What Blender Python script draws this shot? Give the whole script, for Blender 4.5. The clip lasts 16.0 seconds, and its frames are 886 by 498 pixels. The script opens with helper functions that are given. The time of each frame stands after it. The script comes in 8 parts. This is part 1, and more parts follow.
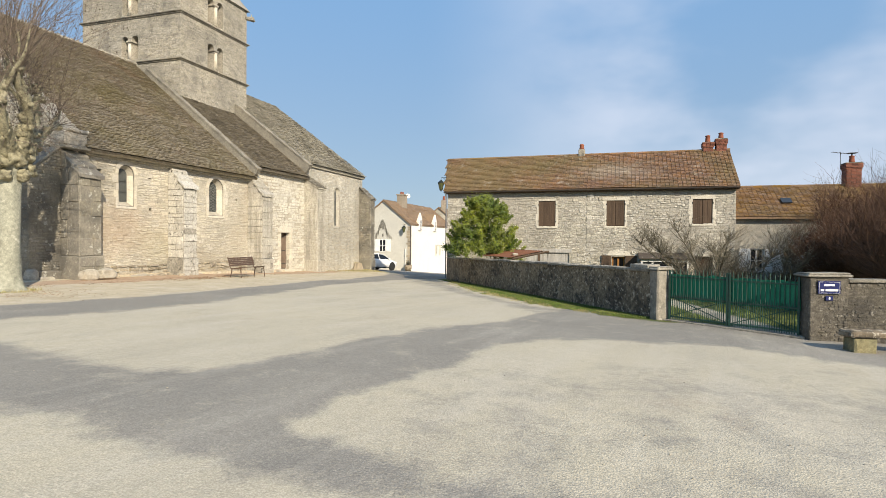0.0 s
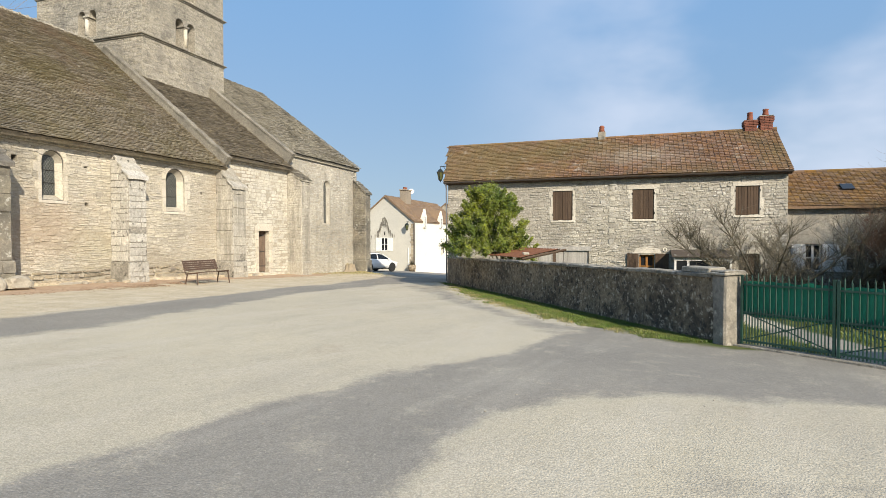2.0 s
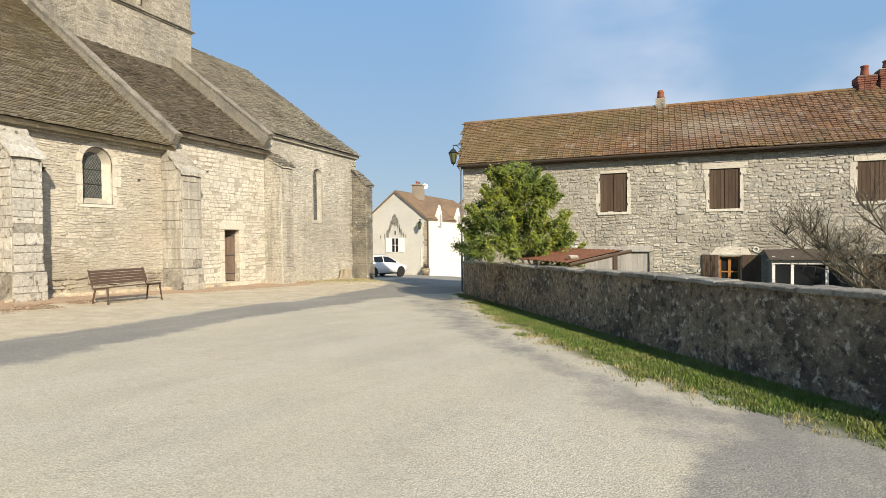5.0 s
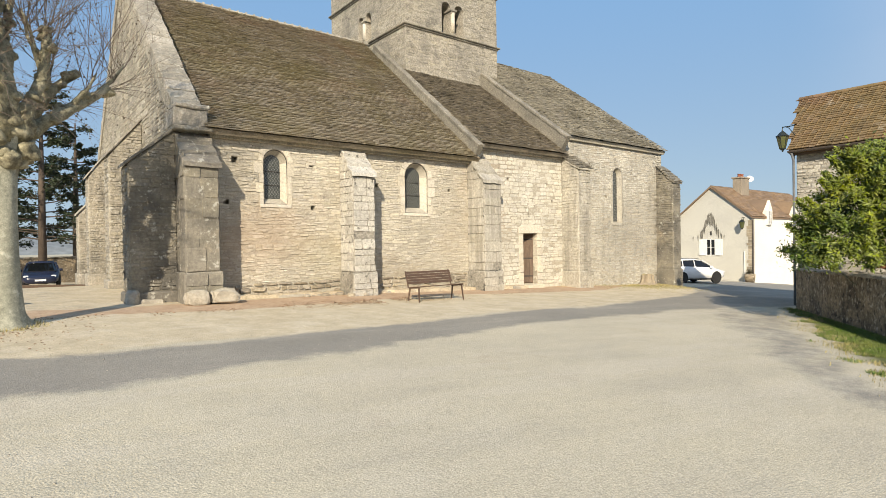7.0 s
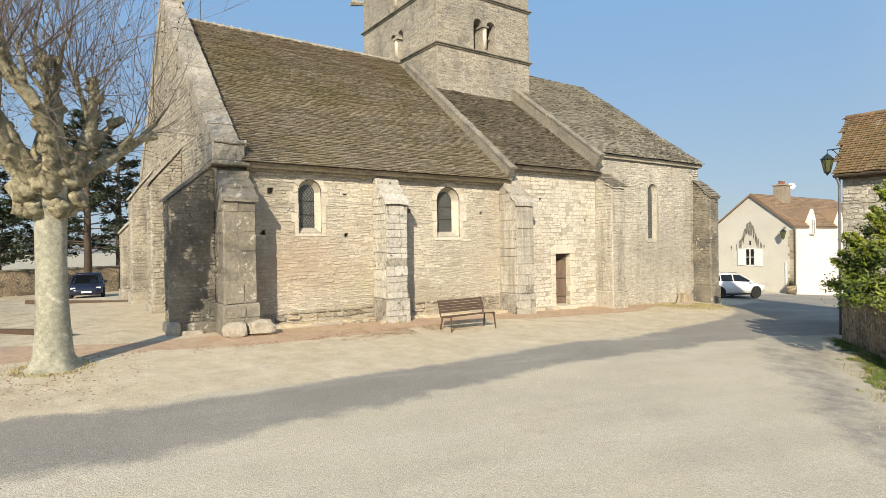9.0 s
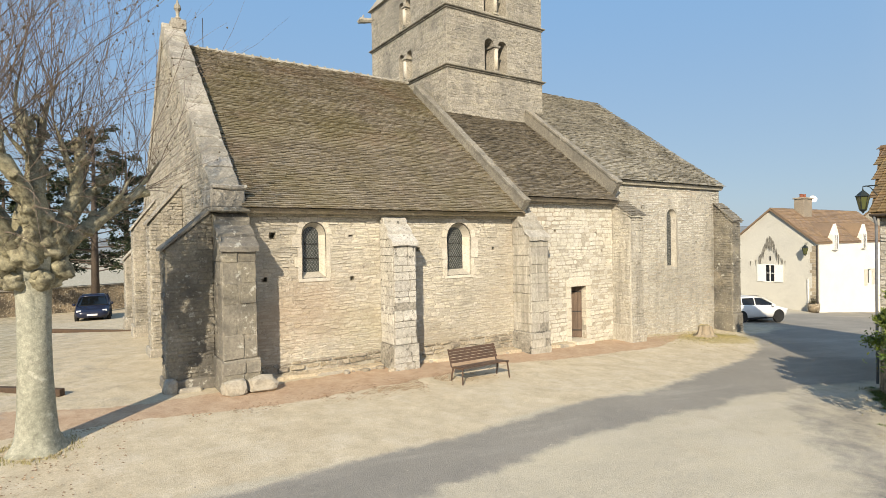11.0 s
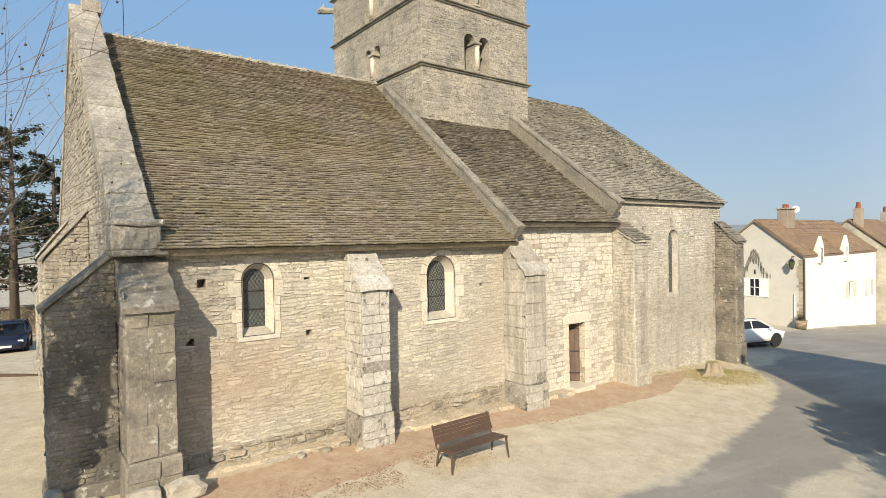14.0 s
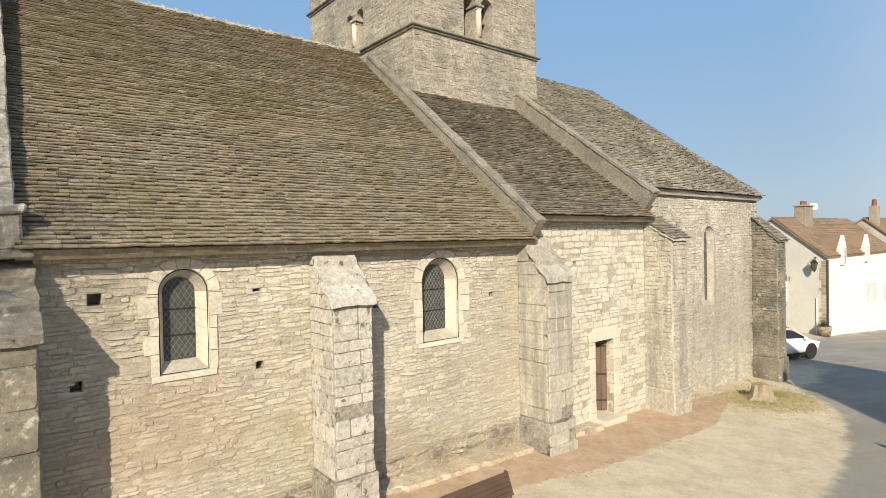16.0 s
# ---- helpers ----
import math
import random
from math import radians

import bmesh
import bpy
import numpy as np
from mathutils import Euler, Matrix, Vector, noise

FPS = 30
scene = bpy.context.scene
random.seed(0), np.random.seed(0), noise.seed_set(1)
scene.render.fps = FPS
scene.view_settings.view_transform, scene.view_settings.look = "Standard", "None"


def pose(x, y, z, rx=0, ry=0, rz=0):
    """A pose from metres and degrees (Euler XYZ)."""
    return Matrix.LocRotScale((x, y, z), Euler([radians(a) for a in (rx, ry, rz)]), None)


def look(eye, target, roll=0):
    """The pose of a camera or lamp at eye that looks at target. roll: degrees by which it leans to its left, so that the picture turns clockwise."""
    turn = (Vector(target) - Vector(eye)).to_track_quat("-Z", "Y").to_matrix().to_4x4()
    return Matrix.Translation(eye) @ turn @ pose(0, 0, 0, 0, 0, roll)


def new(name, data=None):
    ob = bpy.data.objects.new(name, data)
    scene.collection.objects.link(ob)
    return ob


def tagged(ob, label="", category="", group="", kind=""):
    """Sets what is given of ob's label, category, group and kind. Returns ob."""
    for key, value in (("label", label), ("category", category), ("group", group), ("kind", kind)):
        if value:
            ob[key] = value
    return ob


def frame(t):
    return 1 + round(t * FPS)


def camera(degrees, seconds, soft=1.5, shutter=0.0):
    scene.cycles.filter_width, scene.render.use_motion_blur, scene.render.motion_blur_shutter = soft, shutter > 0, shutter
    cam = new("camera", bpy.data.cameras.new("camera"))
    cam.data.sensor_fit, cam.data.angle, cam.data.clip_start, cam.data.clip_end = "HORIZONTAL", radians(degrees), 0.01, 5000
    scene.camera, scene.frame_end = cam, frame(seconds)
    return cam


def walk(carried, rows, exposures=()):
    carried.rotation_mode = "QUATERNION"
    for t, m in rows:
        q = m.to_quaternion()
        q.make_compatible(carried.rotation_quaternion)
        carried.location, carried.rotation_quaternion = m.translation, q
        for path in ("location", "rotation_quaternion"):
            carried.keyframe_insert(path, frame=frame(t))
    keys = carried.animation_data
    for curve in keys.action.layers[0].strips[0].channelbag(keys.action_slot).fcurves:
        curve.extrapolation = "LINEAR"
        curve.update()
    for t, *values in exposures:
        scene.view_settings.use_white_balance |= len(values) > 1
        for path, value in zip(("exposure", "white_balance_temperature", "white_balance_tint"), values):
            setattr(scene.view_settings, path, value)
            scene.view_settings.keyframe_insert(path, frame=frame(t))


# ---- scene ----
cam = camera(77.0, 16.0, soft=0.5)
METRES, EYE, TILT, LEAN, TURN = 21.0, 2.05, 0.0, 0.0, 0.0
ROWS = [
    (0.0, 0.0, 0.0, 0.0, 0.01, -0.93, -0.49),
    (0.5, 0.0074, 0.032, -0.001, 0.37, -0.98, -0.39),
    (1.0, 0.0141, 0.0765, -0.0015, 0.71, -1.04, -0.23),
    (1.5, 0.0204, 0.1272, -0.0011, 0.97, -1.08, -0.06),
    (2.0, 0.0273, 0.1876, -0.0018, 1.23, -1.11, 0.09),
    (2.5, 0.0365, 0.25, -0.0035, 1.44, -1.09, 0.24),
    (3.0, 0.0487, 0.3114, -0.0038, 1.63, -1.07, 0.34),
    (5.5, 0.0291, 0.4919, -0.0051, 4.74, -1.04, 0.78),
    (6.0, 0.0345, 0.5065, -0.005, 12.05, -0.95, 0.85),
    (6.5, 0.0374, 0.51, -0.0053, 24.45, -0.72, 0.94),
    (7.0, 0.042, 0.5094, -0.0017, 34.25, -0.53, 0.89),
    (7.5, 0.0423, 0.5078, 0.0049, 35.88, -0.55, 0.88),
    (8.0, 0.0421, 0.5062, 0.0161, 36.54, -0.58, 0.89),
    (8.5, 0.0422, 0.5053, 0.0283, 37.02, -0.62, 0.88),
    (11.0, 0.0175, 0.5404, 0.1006, 38.48, -0.7, 1.02),
    (11.5, 0.0106, 0.544, 0.1232, 38.61, -0.68, 1.08),
    (12.0, 0.0056, 0.5456, 0.1455, 38.75, -0.7, 1.12),
    (12.5, -0.0062, 0.5556, 0.1501, 38.81, -0.74, 1.11),
    (13.0, -0.0286, 0.5798, 0.1512, 38.93, -0.75, 1.12),
    (13.5, -0.0563, 0.6108, 0.1514, 36.88, -0.87, 1.12),
    (14.0, -0.0942, 0.652, 0.15, 34.76, -0.89, 1.11),
    (14.5, -0.1267, 0.6887, 0.1496, 34.14, -0.91, 1.1),
    (15.0, -0.1587, 0.7257, 0.1469, 33.66, -0.9, 1.13),
    (15.5, -0.1853, 0.7607, 0.1462, 33.52, -0.88, 1.14),
    (16.0, -0.1984, 0.7818, 0.147, 33.54, -0.84, 1.15),
]
walk(cam, [(t, pose(0, 0, EYE, TILT, LEAN, TURN) @ pose(METRES * x, METRES * y, METRES * z, 90 + pitch, roll, yaw)) for t, x, y, z, yaw, pitch, roll in ROWS], exposures=((0.0, 0.42, 7000, 10), (3.0, 0.42, 6800, 10), (5.5, 0.44, 7150, 10), (16.0, 0.44, 7150, 10)))
UP = 72.4                      # turn of the village grid, degrees
BASE = Vector((-12.35, 19.43, 0.0))
GRID = Matrix.Translation(BASE) @ pose(0, 0, 0, 0, 0, UP)


def ground_height(x, y):
    fall = 0.045 * min(max(-18.5 - x, 0.0), 22.0)
    du, dw = 0.302 * (x - BASE.x) + 0.953 * (y - BASE.y), 0.953 * (x - BASE.x) - 0.302 * (y - BASE.y)
    fall -= 0.17 * math.exp(-((du - 18.3) / 1.8) ** 2 - ((dw - 1.9) / 1.15) ** 2)      # bank round the old stump
    x = min(max(x, -17.0), 20.0)
    y = min(max(y, -14.0), 76.0)
    return 0.389 - 0.0247 * x - 0.00255 * y - 0.00065 * x * y - 0.0005 * y * y - fall


# ---------------------------------------------------------------- light
world = bpy.data.worlds.new("sky")
scene.world = world
world.use_nodes = True
wn, wl = world.node_tree.nodes, world.node_tree.links
sky = wn.new("ShaderNodeTexSky")
sky.sky_type = "NISHITA"
sky.sun_disc = False
sky.sun_elevation = radians(28)
sky.sun_rotation = radians(150.7)
sky.air_density = 1.0
sky.dust_density = 0.6
sky.ozone_density = 1.2
sky.altitude = 200
sky_co = wn.new("ShaderNodeTexCoord")
sky_sep = wn.new("ShaderNodeSeparateXYZ")
wl.new(sky_co.outputs["Generated"], sky_sep.inputs["Vector"])


def sky_range(value, a, b, c=0.0, d=1.0):
    r = wn.new("ShaderNodeMapRange")
    r.interpolation_type = "SMOOTHSTEP"
    for key, val in (("From Min", a), ("From Max", b), ("To Min", c), ("To Max", d)):
        r.inputs[key].default_value = val
    wl.new(value, r.inputs["Value"])
    return r.outputs["Result"]


def sky_mix(fac, a, b):
    x = wn.new("ShaderNodeMix")
    x.data_type = "RGBA"
    for key, val in (("Factor", fac), ("A", a), ("B", b)):
        if isinstance(val, float):
            x.inputs[key].default_value = val
        elif isinstance(val, tuple):
            x.inputs[key].default_value = (*val, 1)
        else:
            wl.new(val, x.inputs[key])
    return x.outputs["Result"]


# spring haze over the blue, with thin high cloud to the east
haze = sky_mix(sky_range(sky_sep.outputs["Z"], 0.0, 0.5), (2.9, 4.35, 6.3), (2.0, 4.2, 7.7))
clear_sky = sky_mix(0.8, sky.outputs["Color"], haze)
cl_map = wn.new("ShaderNodeMapping")
cl_map.inputs["Scale"].default_value = (1.3, 1.3, 2.6)
cl_map.inputs["Location"].default_value = (0.35, 0.1, 0.2)
cl = wn.new("ShaderNodeTexNoise")
cl.inputs["Scale"].default_value, cl.inputs["Detail"].default_value, cl.inputs["Roughness"].default_value = 1.5, 5, 0.5
wl.new(sky_co.outputs["Generated"], cl_map.inputs["Vector"])
wl.new(cl_map.outputs["Vector"], cl.inputs["Vector"])
east_side = sky_range(sky_sep.outputs["X"], -0.05, 0.45, 0.0, 1.0)
veil = wn.new("ShaderNodeMath")
veil.operation = "MULTIPLY"
wl.new(east_side, veil.inputs[0])
wl.new(sky_range(cl.outputs["Fac"], 0.30, 0.58), veil.inputs[1])
wl.new(sky_mix(veil.outputs[0], clear_sky, (6.2, 7.1, 8.9)), wn["Background"].inputs["Color"])
wn["Background"].inputs["Strength"].default_value = 0.085

sun = new("sun", bpy.data.lights.new("sun", "SUN"))
sun.data.energy = 4.85
sun.data.angle = radians(0.6)
sun.data.color = (1.0, 0.91, 0.77)
_d = Vector((-0.49 * math.cos(radians(28)), 0.872 * math.cos(radians(28)), -math.sin(radians(28))))
sun.matrix_world = look(Vector((0, 0, 40)) - _d * 5, Vector((0, 0, 40)))


# ---------------------------------------------------------------- materials
def mat(name, c1, c2, scale=2.0, fine=18.0, rough=0.88, bump=0.35, bump_scale=45.0, island=0.0, hue=0.0,
        stains=(), metal=0.0, grain=0.25, stretch=(1, 1, 1), spec=0.3, patches=(), streaks=()):
    """Two-scale procedural surface; stains are (colour, scale, low, high, strength), streaks (colour, across, upright, low, high, strength),
    patches (u, w, z, width, height, colour, strength)."""
    m = bpy.data.materials.new(name)
    m.use_nodes = True
    n, l = m.node_tree.nodes, m.node_tree.links
    bsdf = n["Principled BSDF"]
    geo = n.new("ShaderNodeNewGeometry")
    mp = n.new("ShaderNodeMapping")
    mp.inputs["Scale"].default_value = stretch
    l.new(geo.outputs["Position"], mp.inputs["Vector"])

    def tex(s, detail=5, rough_=0.6):
        t = n.new("ShaderNodeTexNoise")
        t.inputs["Scale"].default_value = s
        t.inputs["Detail"].default_value = detail
        t.inputs["Roughness"].default_value = rough_
        l.new(mp.outputs["Vector"], t.inputs["Vector"])
        return t.outputs["Fac"]

    def mix(fac, a, b, kind="MIX"):
        x = n.new("ShaderNodeMix")
        x.data_type, x.blend_type = "RGBA", kind
        for key, val in (("Factor", fac), ("A", a), ("B", b)):
            if isinstance(val, (int, float)):
                x.inputs[key].default_value = val
            elif isinstance(val, tuple):
                x.inputs[key].default_value = (*val[:3], 1)
            else:
                l.new(val, x.inputs[key])
        return x.outputs["Result"]

    def rng(v, a, b, c=0.0, d=1.0):
        r = n.new("ShaderNodeMapRange")
        for key, val in (("From Min", a), ("From Max", b), ("To Min", c), ("To Max", d)):
            r.inputs[key].default_value = val
        l.new(v, r.inputs["Value"])
        return r.outputs["Result"]

    big, small = tex(scale), tex(fine, 6, 0.7)
    col = mix(rng(big, 0.35, 0.65), c1, c2)
    col = mix(1.0, col, mix(rng(small, 0.3, 0.7), (1 - grain,) * 3, (1 + grain,) * 3), "MULTIPLY")
    if grain > 0.3:
        col = mix(1.0, col, mix(rng(tex(fine * 4.5, 4, 0.7), 0.33, 0.67), (0.74,) * 3, (1.22,) * 3), "MULTIPLY")
    if island or hue:
        oi = n.new("ShaderNodeObjectInfo")
        add = n.new("ShaderNodeMath")
        l.new(oi.outputs["Random"], add.inputs[0])
        l.new(geo.outputs["Random Per Island"], add.inputs[1])
        fr = n.new("ShaderNodeMath")
        fr.operation = "FRACT"
        l.new(add.outputs[0], fr.inputs[0])
        hs = n.new("ShaderNodeHueSaturation")
        l.new(rng(fr.outputs[0], 0, 1, 1 - island, 1 + island), hs.inputs["Value"])
        mul = n.new("ShaderNodeMath")
        mul.operation = "MULTIPLY"
        mul.inputs[1].default_value = 7.31
        l.new(fr.outputs[0], mul.inputs[0])
        fr2 = n.new("ShaderNodeMath")
        fr2.operation = "FRACT"
        l.new(mul.outputs[0], fr2.inputs[0])
        l.new(rng(fr2.outputs[0], 0, 1, 1 - hue * 4, 1 + hue * 4), hs.inputs["Saturation"])
        l.new(rng(fr2.outputs[0], 0, 1, 0.5 - hue * 0.12, 0.5 + hue * 0.12), hs.inputs["Hue"])
        l.new(col, hs.inputs["Color"])
        col = hs.outputs["Color"]
    for colour, s, lo, hi, k in stains:
        col = mix(rng(tex(s, 7, 0.65), lo, hi, 0, k), col, colour)
    for colour, across, upright, lo, hi, k in streaks:
        sm = n.new("ShaderNodeMapping")
        sm.inputs["Scale"].default_value = (across, across, upright)
        l.new(geo.outputs["Position"], sm.inputs["Vector"])
        st_ = n.new("ShaderNodeTexNoise")
        st_.inputs["Scale"].default_value, st_.inputs["Detail"].default_value, st_.inputs["Roughness"].default_value = 1.0, 8, 0.68
        l.new(sm.outputs["Vector"], st_.inputs["Vector"])
        col = mix(rng(st_.outputs["Fac"], lo, hi, 0, k), col, colour)
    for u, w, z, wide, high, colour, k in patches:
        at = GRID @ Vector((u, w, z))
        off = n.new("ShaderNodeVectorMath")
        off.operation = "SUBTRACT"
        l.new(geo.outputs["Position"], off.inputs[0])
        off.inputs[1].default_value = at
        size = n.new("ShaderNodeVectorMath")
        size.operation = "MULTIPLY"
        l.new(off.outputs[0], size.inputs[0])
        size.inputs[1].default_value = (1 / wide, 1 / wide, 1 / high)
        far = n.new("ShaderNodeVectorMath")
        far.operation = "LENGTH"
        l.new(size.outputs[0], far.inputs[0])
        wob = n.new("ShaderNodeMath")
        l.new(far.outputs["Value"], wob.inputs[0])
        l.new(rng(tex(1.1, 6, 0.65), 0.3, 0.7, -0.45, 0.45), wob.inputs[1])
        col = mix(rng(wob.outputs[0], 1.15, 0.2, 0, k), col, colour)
    l.new(col, bsdf.inputs["Base Color"])
    bsdf.inputs["Roughness"].default_value = rough
    bsdf.inputs["Metallic"].default_value = metal
    bsdf.inputs["Specular IOR Level"].default_value = spec
    if bump:
        b = n.new("ShaderNodeBump")
        b.inputs["Strength"].default_value = bump
        b.inputs["Distance"].default_value = 0.03
        l.new(tex(bump_scale, 8, 0.7), b.inputs["Height"])
        l.new(b.outputs["Normal"], bsdf.inputs["Normal"])
    return m


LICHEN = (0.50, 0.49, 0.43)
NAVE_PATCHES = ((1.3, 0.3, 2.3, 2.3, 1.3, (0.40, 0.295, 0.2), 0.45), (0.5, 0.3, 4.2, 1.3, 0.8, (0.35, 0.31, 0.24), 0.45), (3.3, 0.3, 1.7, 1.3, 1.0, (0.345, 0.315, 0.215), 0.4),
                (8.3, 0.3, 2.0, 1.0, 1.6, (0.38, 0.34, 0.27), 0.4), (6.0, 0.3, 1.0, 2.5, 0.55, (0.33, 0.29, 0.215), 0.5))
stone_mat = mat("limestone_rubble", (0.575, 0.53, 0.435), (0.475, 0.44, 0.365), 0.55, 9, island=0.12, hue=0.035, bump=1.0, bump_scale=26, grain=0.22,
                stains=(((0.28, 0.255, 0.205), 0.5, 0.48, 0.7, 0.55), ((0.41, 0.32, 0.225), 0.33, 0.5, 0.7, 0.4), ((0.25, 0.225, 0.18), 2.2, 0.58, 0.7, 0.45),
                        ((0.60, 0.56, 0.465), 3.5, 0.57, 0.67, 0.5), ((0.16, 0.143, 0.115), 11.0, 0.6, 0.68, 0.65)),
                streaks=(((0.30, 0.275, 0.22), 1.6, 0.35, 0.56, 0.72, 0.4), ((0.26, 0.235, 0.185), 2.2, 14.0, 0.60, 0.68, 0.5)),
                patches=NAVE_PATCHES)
# rough base course: darker stone, with plant shade at the foot mixed into the colour
footing_mat = mat("dark_footing_rubble", (0.41, 0.355, 0.27), (0.31, 0.27, 0.21), 0.9, 14, island=0.2, hue=0.04, bump=1.0, bump_scale=24, grain=0.36,
                  stains=(((0.14, 0.125, 0.10), 1.4, 0.48, 0.66, 0.65), ((0.54, 0.50, 0.42), 2.5, 0.56, 0.68, 0.65), ((0.17, 0.17, 0.07), 1.0, 0.6, 0.72, 0.5)))
cross_mat = mat("pale_cream_limestone", (0.60, 0.57, 0.487), (0.515, 0.49, 0.42), 0.55, 9, island=0.075, hue=0.03, bump=0.8, bump_scale=28, grain=0.2,
                stains=(((0.40, 0.365, 0.295), 0.6, 0.54, 0.74, 0.45), ((0.27, 0.25, 0.205), 2.2, 0.6, 0.72, 0.4), ((0.22, 0.20, 0.165), 11.0, 0.63, 0.69, 0.6)),
                streaks=(((0.36, 0.33, 0.27), 2.0, 0.4, 0.56, 0.7, 0.4),))
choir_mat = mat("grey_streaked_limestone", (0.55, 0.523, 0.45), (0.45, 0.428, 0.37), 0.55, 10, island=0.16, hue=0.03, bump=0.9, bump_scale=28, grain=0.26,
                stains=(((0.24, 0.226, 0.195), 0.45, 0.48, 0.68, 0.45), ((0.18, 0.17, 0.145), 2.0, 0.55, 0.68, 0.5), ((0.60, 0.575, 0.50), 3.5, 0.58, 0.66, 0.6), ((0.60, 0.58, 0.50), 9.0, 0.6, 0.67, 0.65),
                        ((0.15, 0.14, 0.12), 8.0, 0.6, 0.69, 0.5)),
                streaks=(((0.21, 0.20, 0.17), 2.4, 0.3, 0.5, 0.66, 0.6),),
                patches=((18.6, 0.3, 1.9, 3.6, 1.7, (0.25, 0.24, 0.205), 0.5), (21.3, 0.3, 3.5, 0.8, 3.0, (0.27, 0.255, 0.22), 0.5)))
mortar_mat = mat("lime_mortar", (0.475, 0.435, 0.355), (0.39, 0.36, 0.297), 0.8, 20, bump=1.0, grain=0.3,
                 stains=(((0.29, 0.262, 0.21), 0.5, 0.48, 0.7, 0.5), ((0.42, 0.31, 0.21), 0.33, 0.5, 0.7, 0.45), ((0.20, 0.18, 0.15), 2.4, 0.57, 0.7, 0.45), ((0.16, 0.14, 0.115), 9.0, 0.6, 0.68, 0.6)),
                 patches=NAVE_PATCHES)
tower_mat = mat("weathered_tower_stone", (0.38, 0.345, 0.275), (0.30, 0.278, 0.23), 0.5, 12, island=0.2, hue=0.03, bump=0.8, bump_scale=28, grain=0.4,
                stains=(((0.155, 0.15, 0.135), 0.55, 0.46, 0.68, 0.65), ((0.48, 0.43, 0.33), 0.5, 0.58, 0.75, 0.5), ((0.12, 0.115, 0.10), 2.5, 0.55, 0.68, 0.6), ((0.10, 0.095, 0.08), 8.0, 0.6, 0.68, 0.6)))
buttress_mat = mat("lichened_buttress_stone", (0.40, 0.365, 0.30), (0.30, 0.277, 0.23), 0.8, 14, island=0.10, hue=0.03, grain=0.4,
                   bump=0.9, bump_scale=24, stains=(((0.16, 0.152, 0.132), 1.1, 0.48, 0.68, 0.65), (LICHEN, 5.0, 0.58, 0.66, 0.75), (LICHEN, 13.0, 0.61, 0.67, 0.7), ((0.10, 0.095, 0.08), 9.0, 0.6, 0.67, 0.6)),
                   streaks=(((0.15, 0.143, 0.125), 3.0, 0.4, 0.5, 0.66, 0.55),))
ashlar_mat = mat("streaked_grey_ashlar", (0.46, 0.43, 0.362), (0.37, 0.345, 0.292), 0.8, 12, island=0.09, hue=0.025, grain=0.3, bump=0.8, bump_scale=24,
                 stains=(((0.24, 0.225, 0.19), 1.3, 0.52, 0.7, 0.5), (LICHEN, 7.0, 0.6, 0.67, 0.7), ((0.17, 0.16, 0.135), 10.0, 0.61, 0.68, 0.5)),
                 streaks=(((0.22, 0.205, 0.172), 3.0, 0.3, 0.48, 0.64, 0.65), ((0.62, 0.595, 0.52), 4.0, 0.5, 0.58, 0.68, 0.6)))
dressed_mat = mat("dressed_limestone", (0.58, 0.53, 0.435), (0.50, 0.46, 0.38), 1.5, 20, island=0.1, hue=0.03, bump=0.3,
                  stains=(((0.36, 0.33, 0.275), 2.0, 0.55, 0.72, 0.6), ((0.30, 0.275, 0.23), 9.0, 0.6, 0.7, 0.5)), streaks=(((0.38, 0.35, 0.295), 5.0, 0.8, 0.54, 0.7, 0.5),))
lauze_mat = mat("stone_roof_slate", (0.21, 0.176, 0.124), (0.248, 0.214, 0.157), 0.7, 16, island=0.16, hue=0.03, grain=0.34,
                stains=(((0.185, 0.158, 0.07), 0.28, 0.46, 0.66, 0.6), ((0.24, 0.165, 0.115), 0.4, 0.54, 0.7, 0.45), ((0.42, 0.39, 0.315), 6.5, 0.6, 0.67, 0.65), ((0.075, 0.066, 0.048), 1.6, 0.57, 0.72, 0.45)),
                streaks=(((0.40, 0.375, 0.31), 1.0, 0.5, 0.58, 0.72, 0.3),))
lauze_grey_mat = mat("grey_stone_roof_slate", (0.36, 0.335, 0.275), (0.29, 0.268, 0.222), 0.7, 18, island=0.2, hue=0.03,
                     stains=(((0.12, 0.11, 0.08), 0.8, 0.5, 0.7, 0.6), ((0.44, 0.41, 0.35), 2.0, 0.6, 0.7, 0.6)))
lauze_dark_mat = mat("dark_stone_roof_slate", (0.19, 0.165, 0.125), (0.235, 0.205, 0.158), 0.7, 18, island=0.24, hue=0.04,
                     stains=(((0.29, 0.27, 0.22), 4.0, 0.6, 0.7, 0.6), ((0.05, 0.045, 0.035), 1.5, 0.54, 0.7, 0.6)))
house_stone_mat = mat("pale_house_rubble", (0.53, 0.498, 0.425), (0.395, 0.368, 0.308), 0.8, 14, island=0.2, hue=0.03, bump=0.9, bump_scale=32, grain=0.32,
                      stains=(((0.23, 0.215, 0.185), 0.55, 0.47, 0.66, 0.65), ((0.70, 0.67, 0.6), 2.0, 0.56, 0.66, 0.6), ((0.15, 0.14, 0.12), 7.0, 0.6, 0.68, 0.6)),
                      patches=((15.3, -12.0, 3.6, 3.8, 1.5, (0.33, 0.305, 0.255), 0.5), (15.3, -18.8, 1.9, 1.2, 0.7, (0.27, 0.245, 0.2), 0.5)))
house_mortar_mat = mat("grey_house_mortar", (0.42, 0.39, 0.325), (0.33, 0.305, 0.26), 1.0, 20, bump=1.0, grain=0.3, stains=(((0.15, 0.138, 0.115), 3.0, 0.55, 0.68, 0.5),))
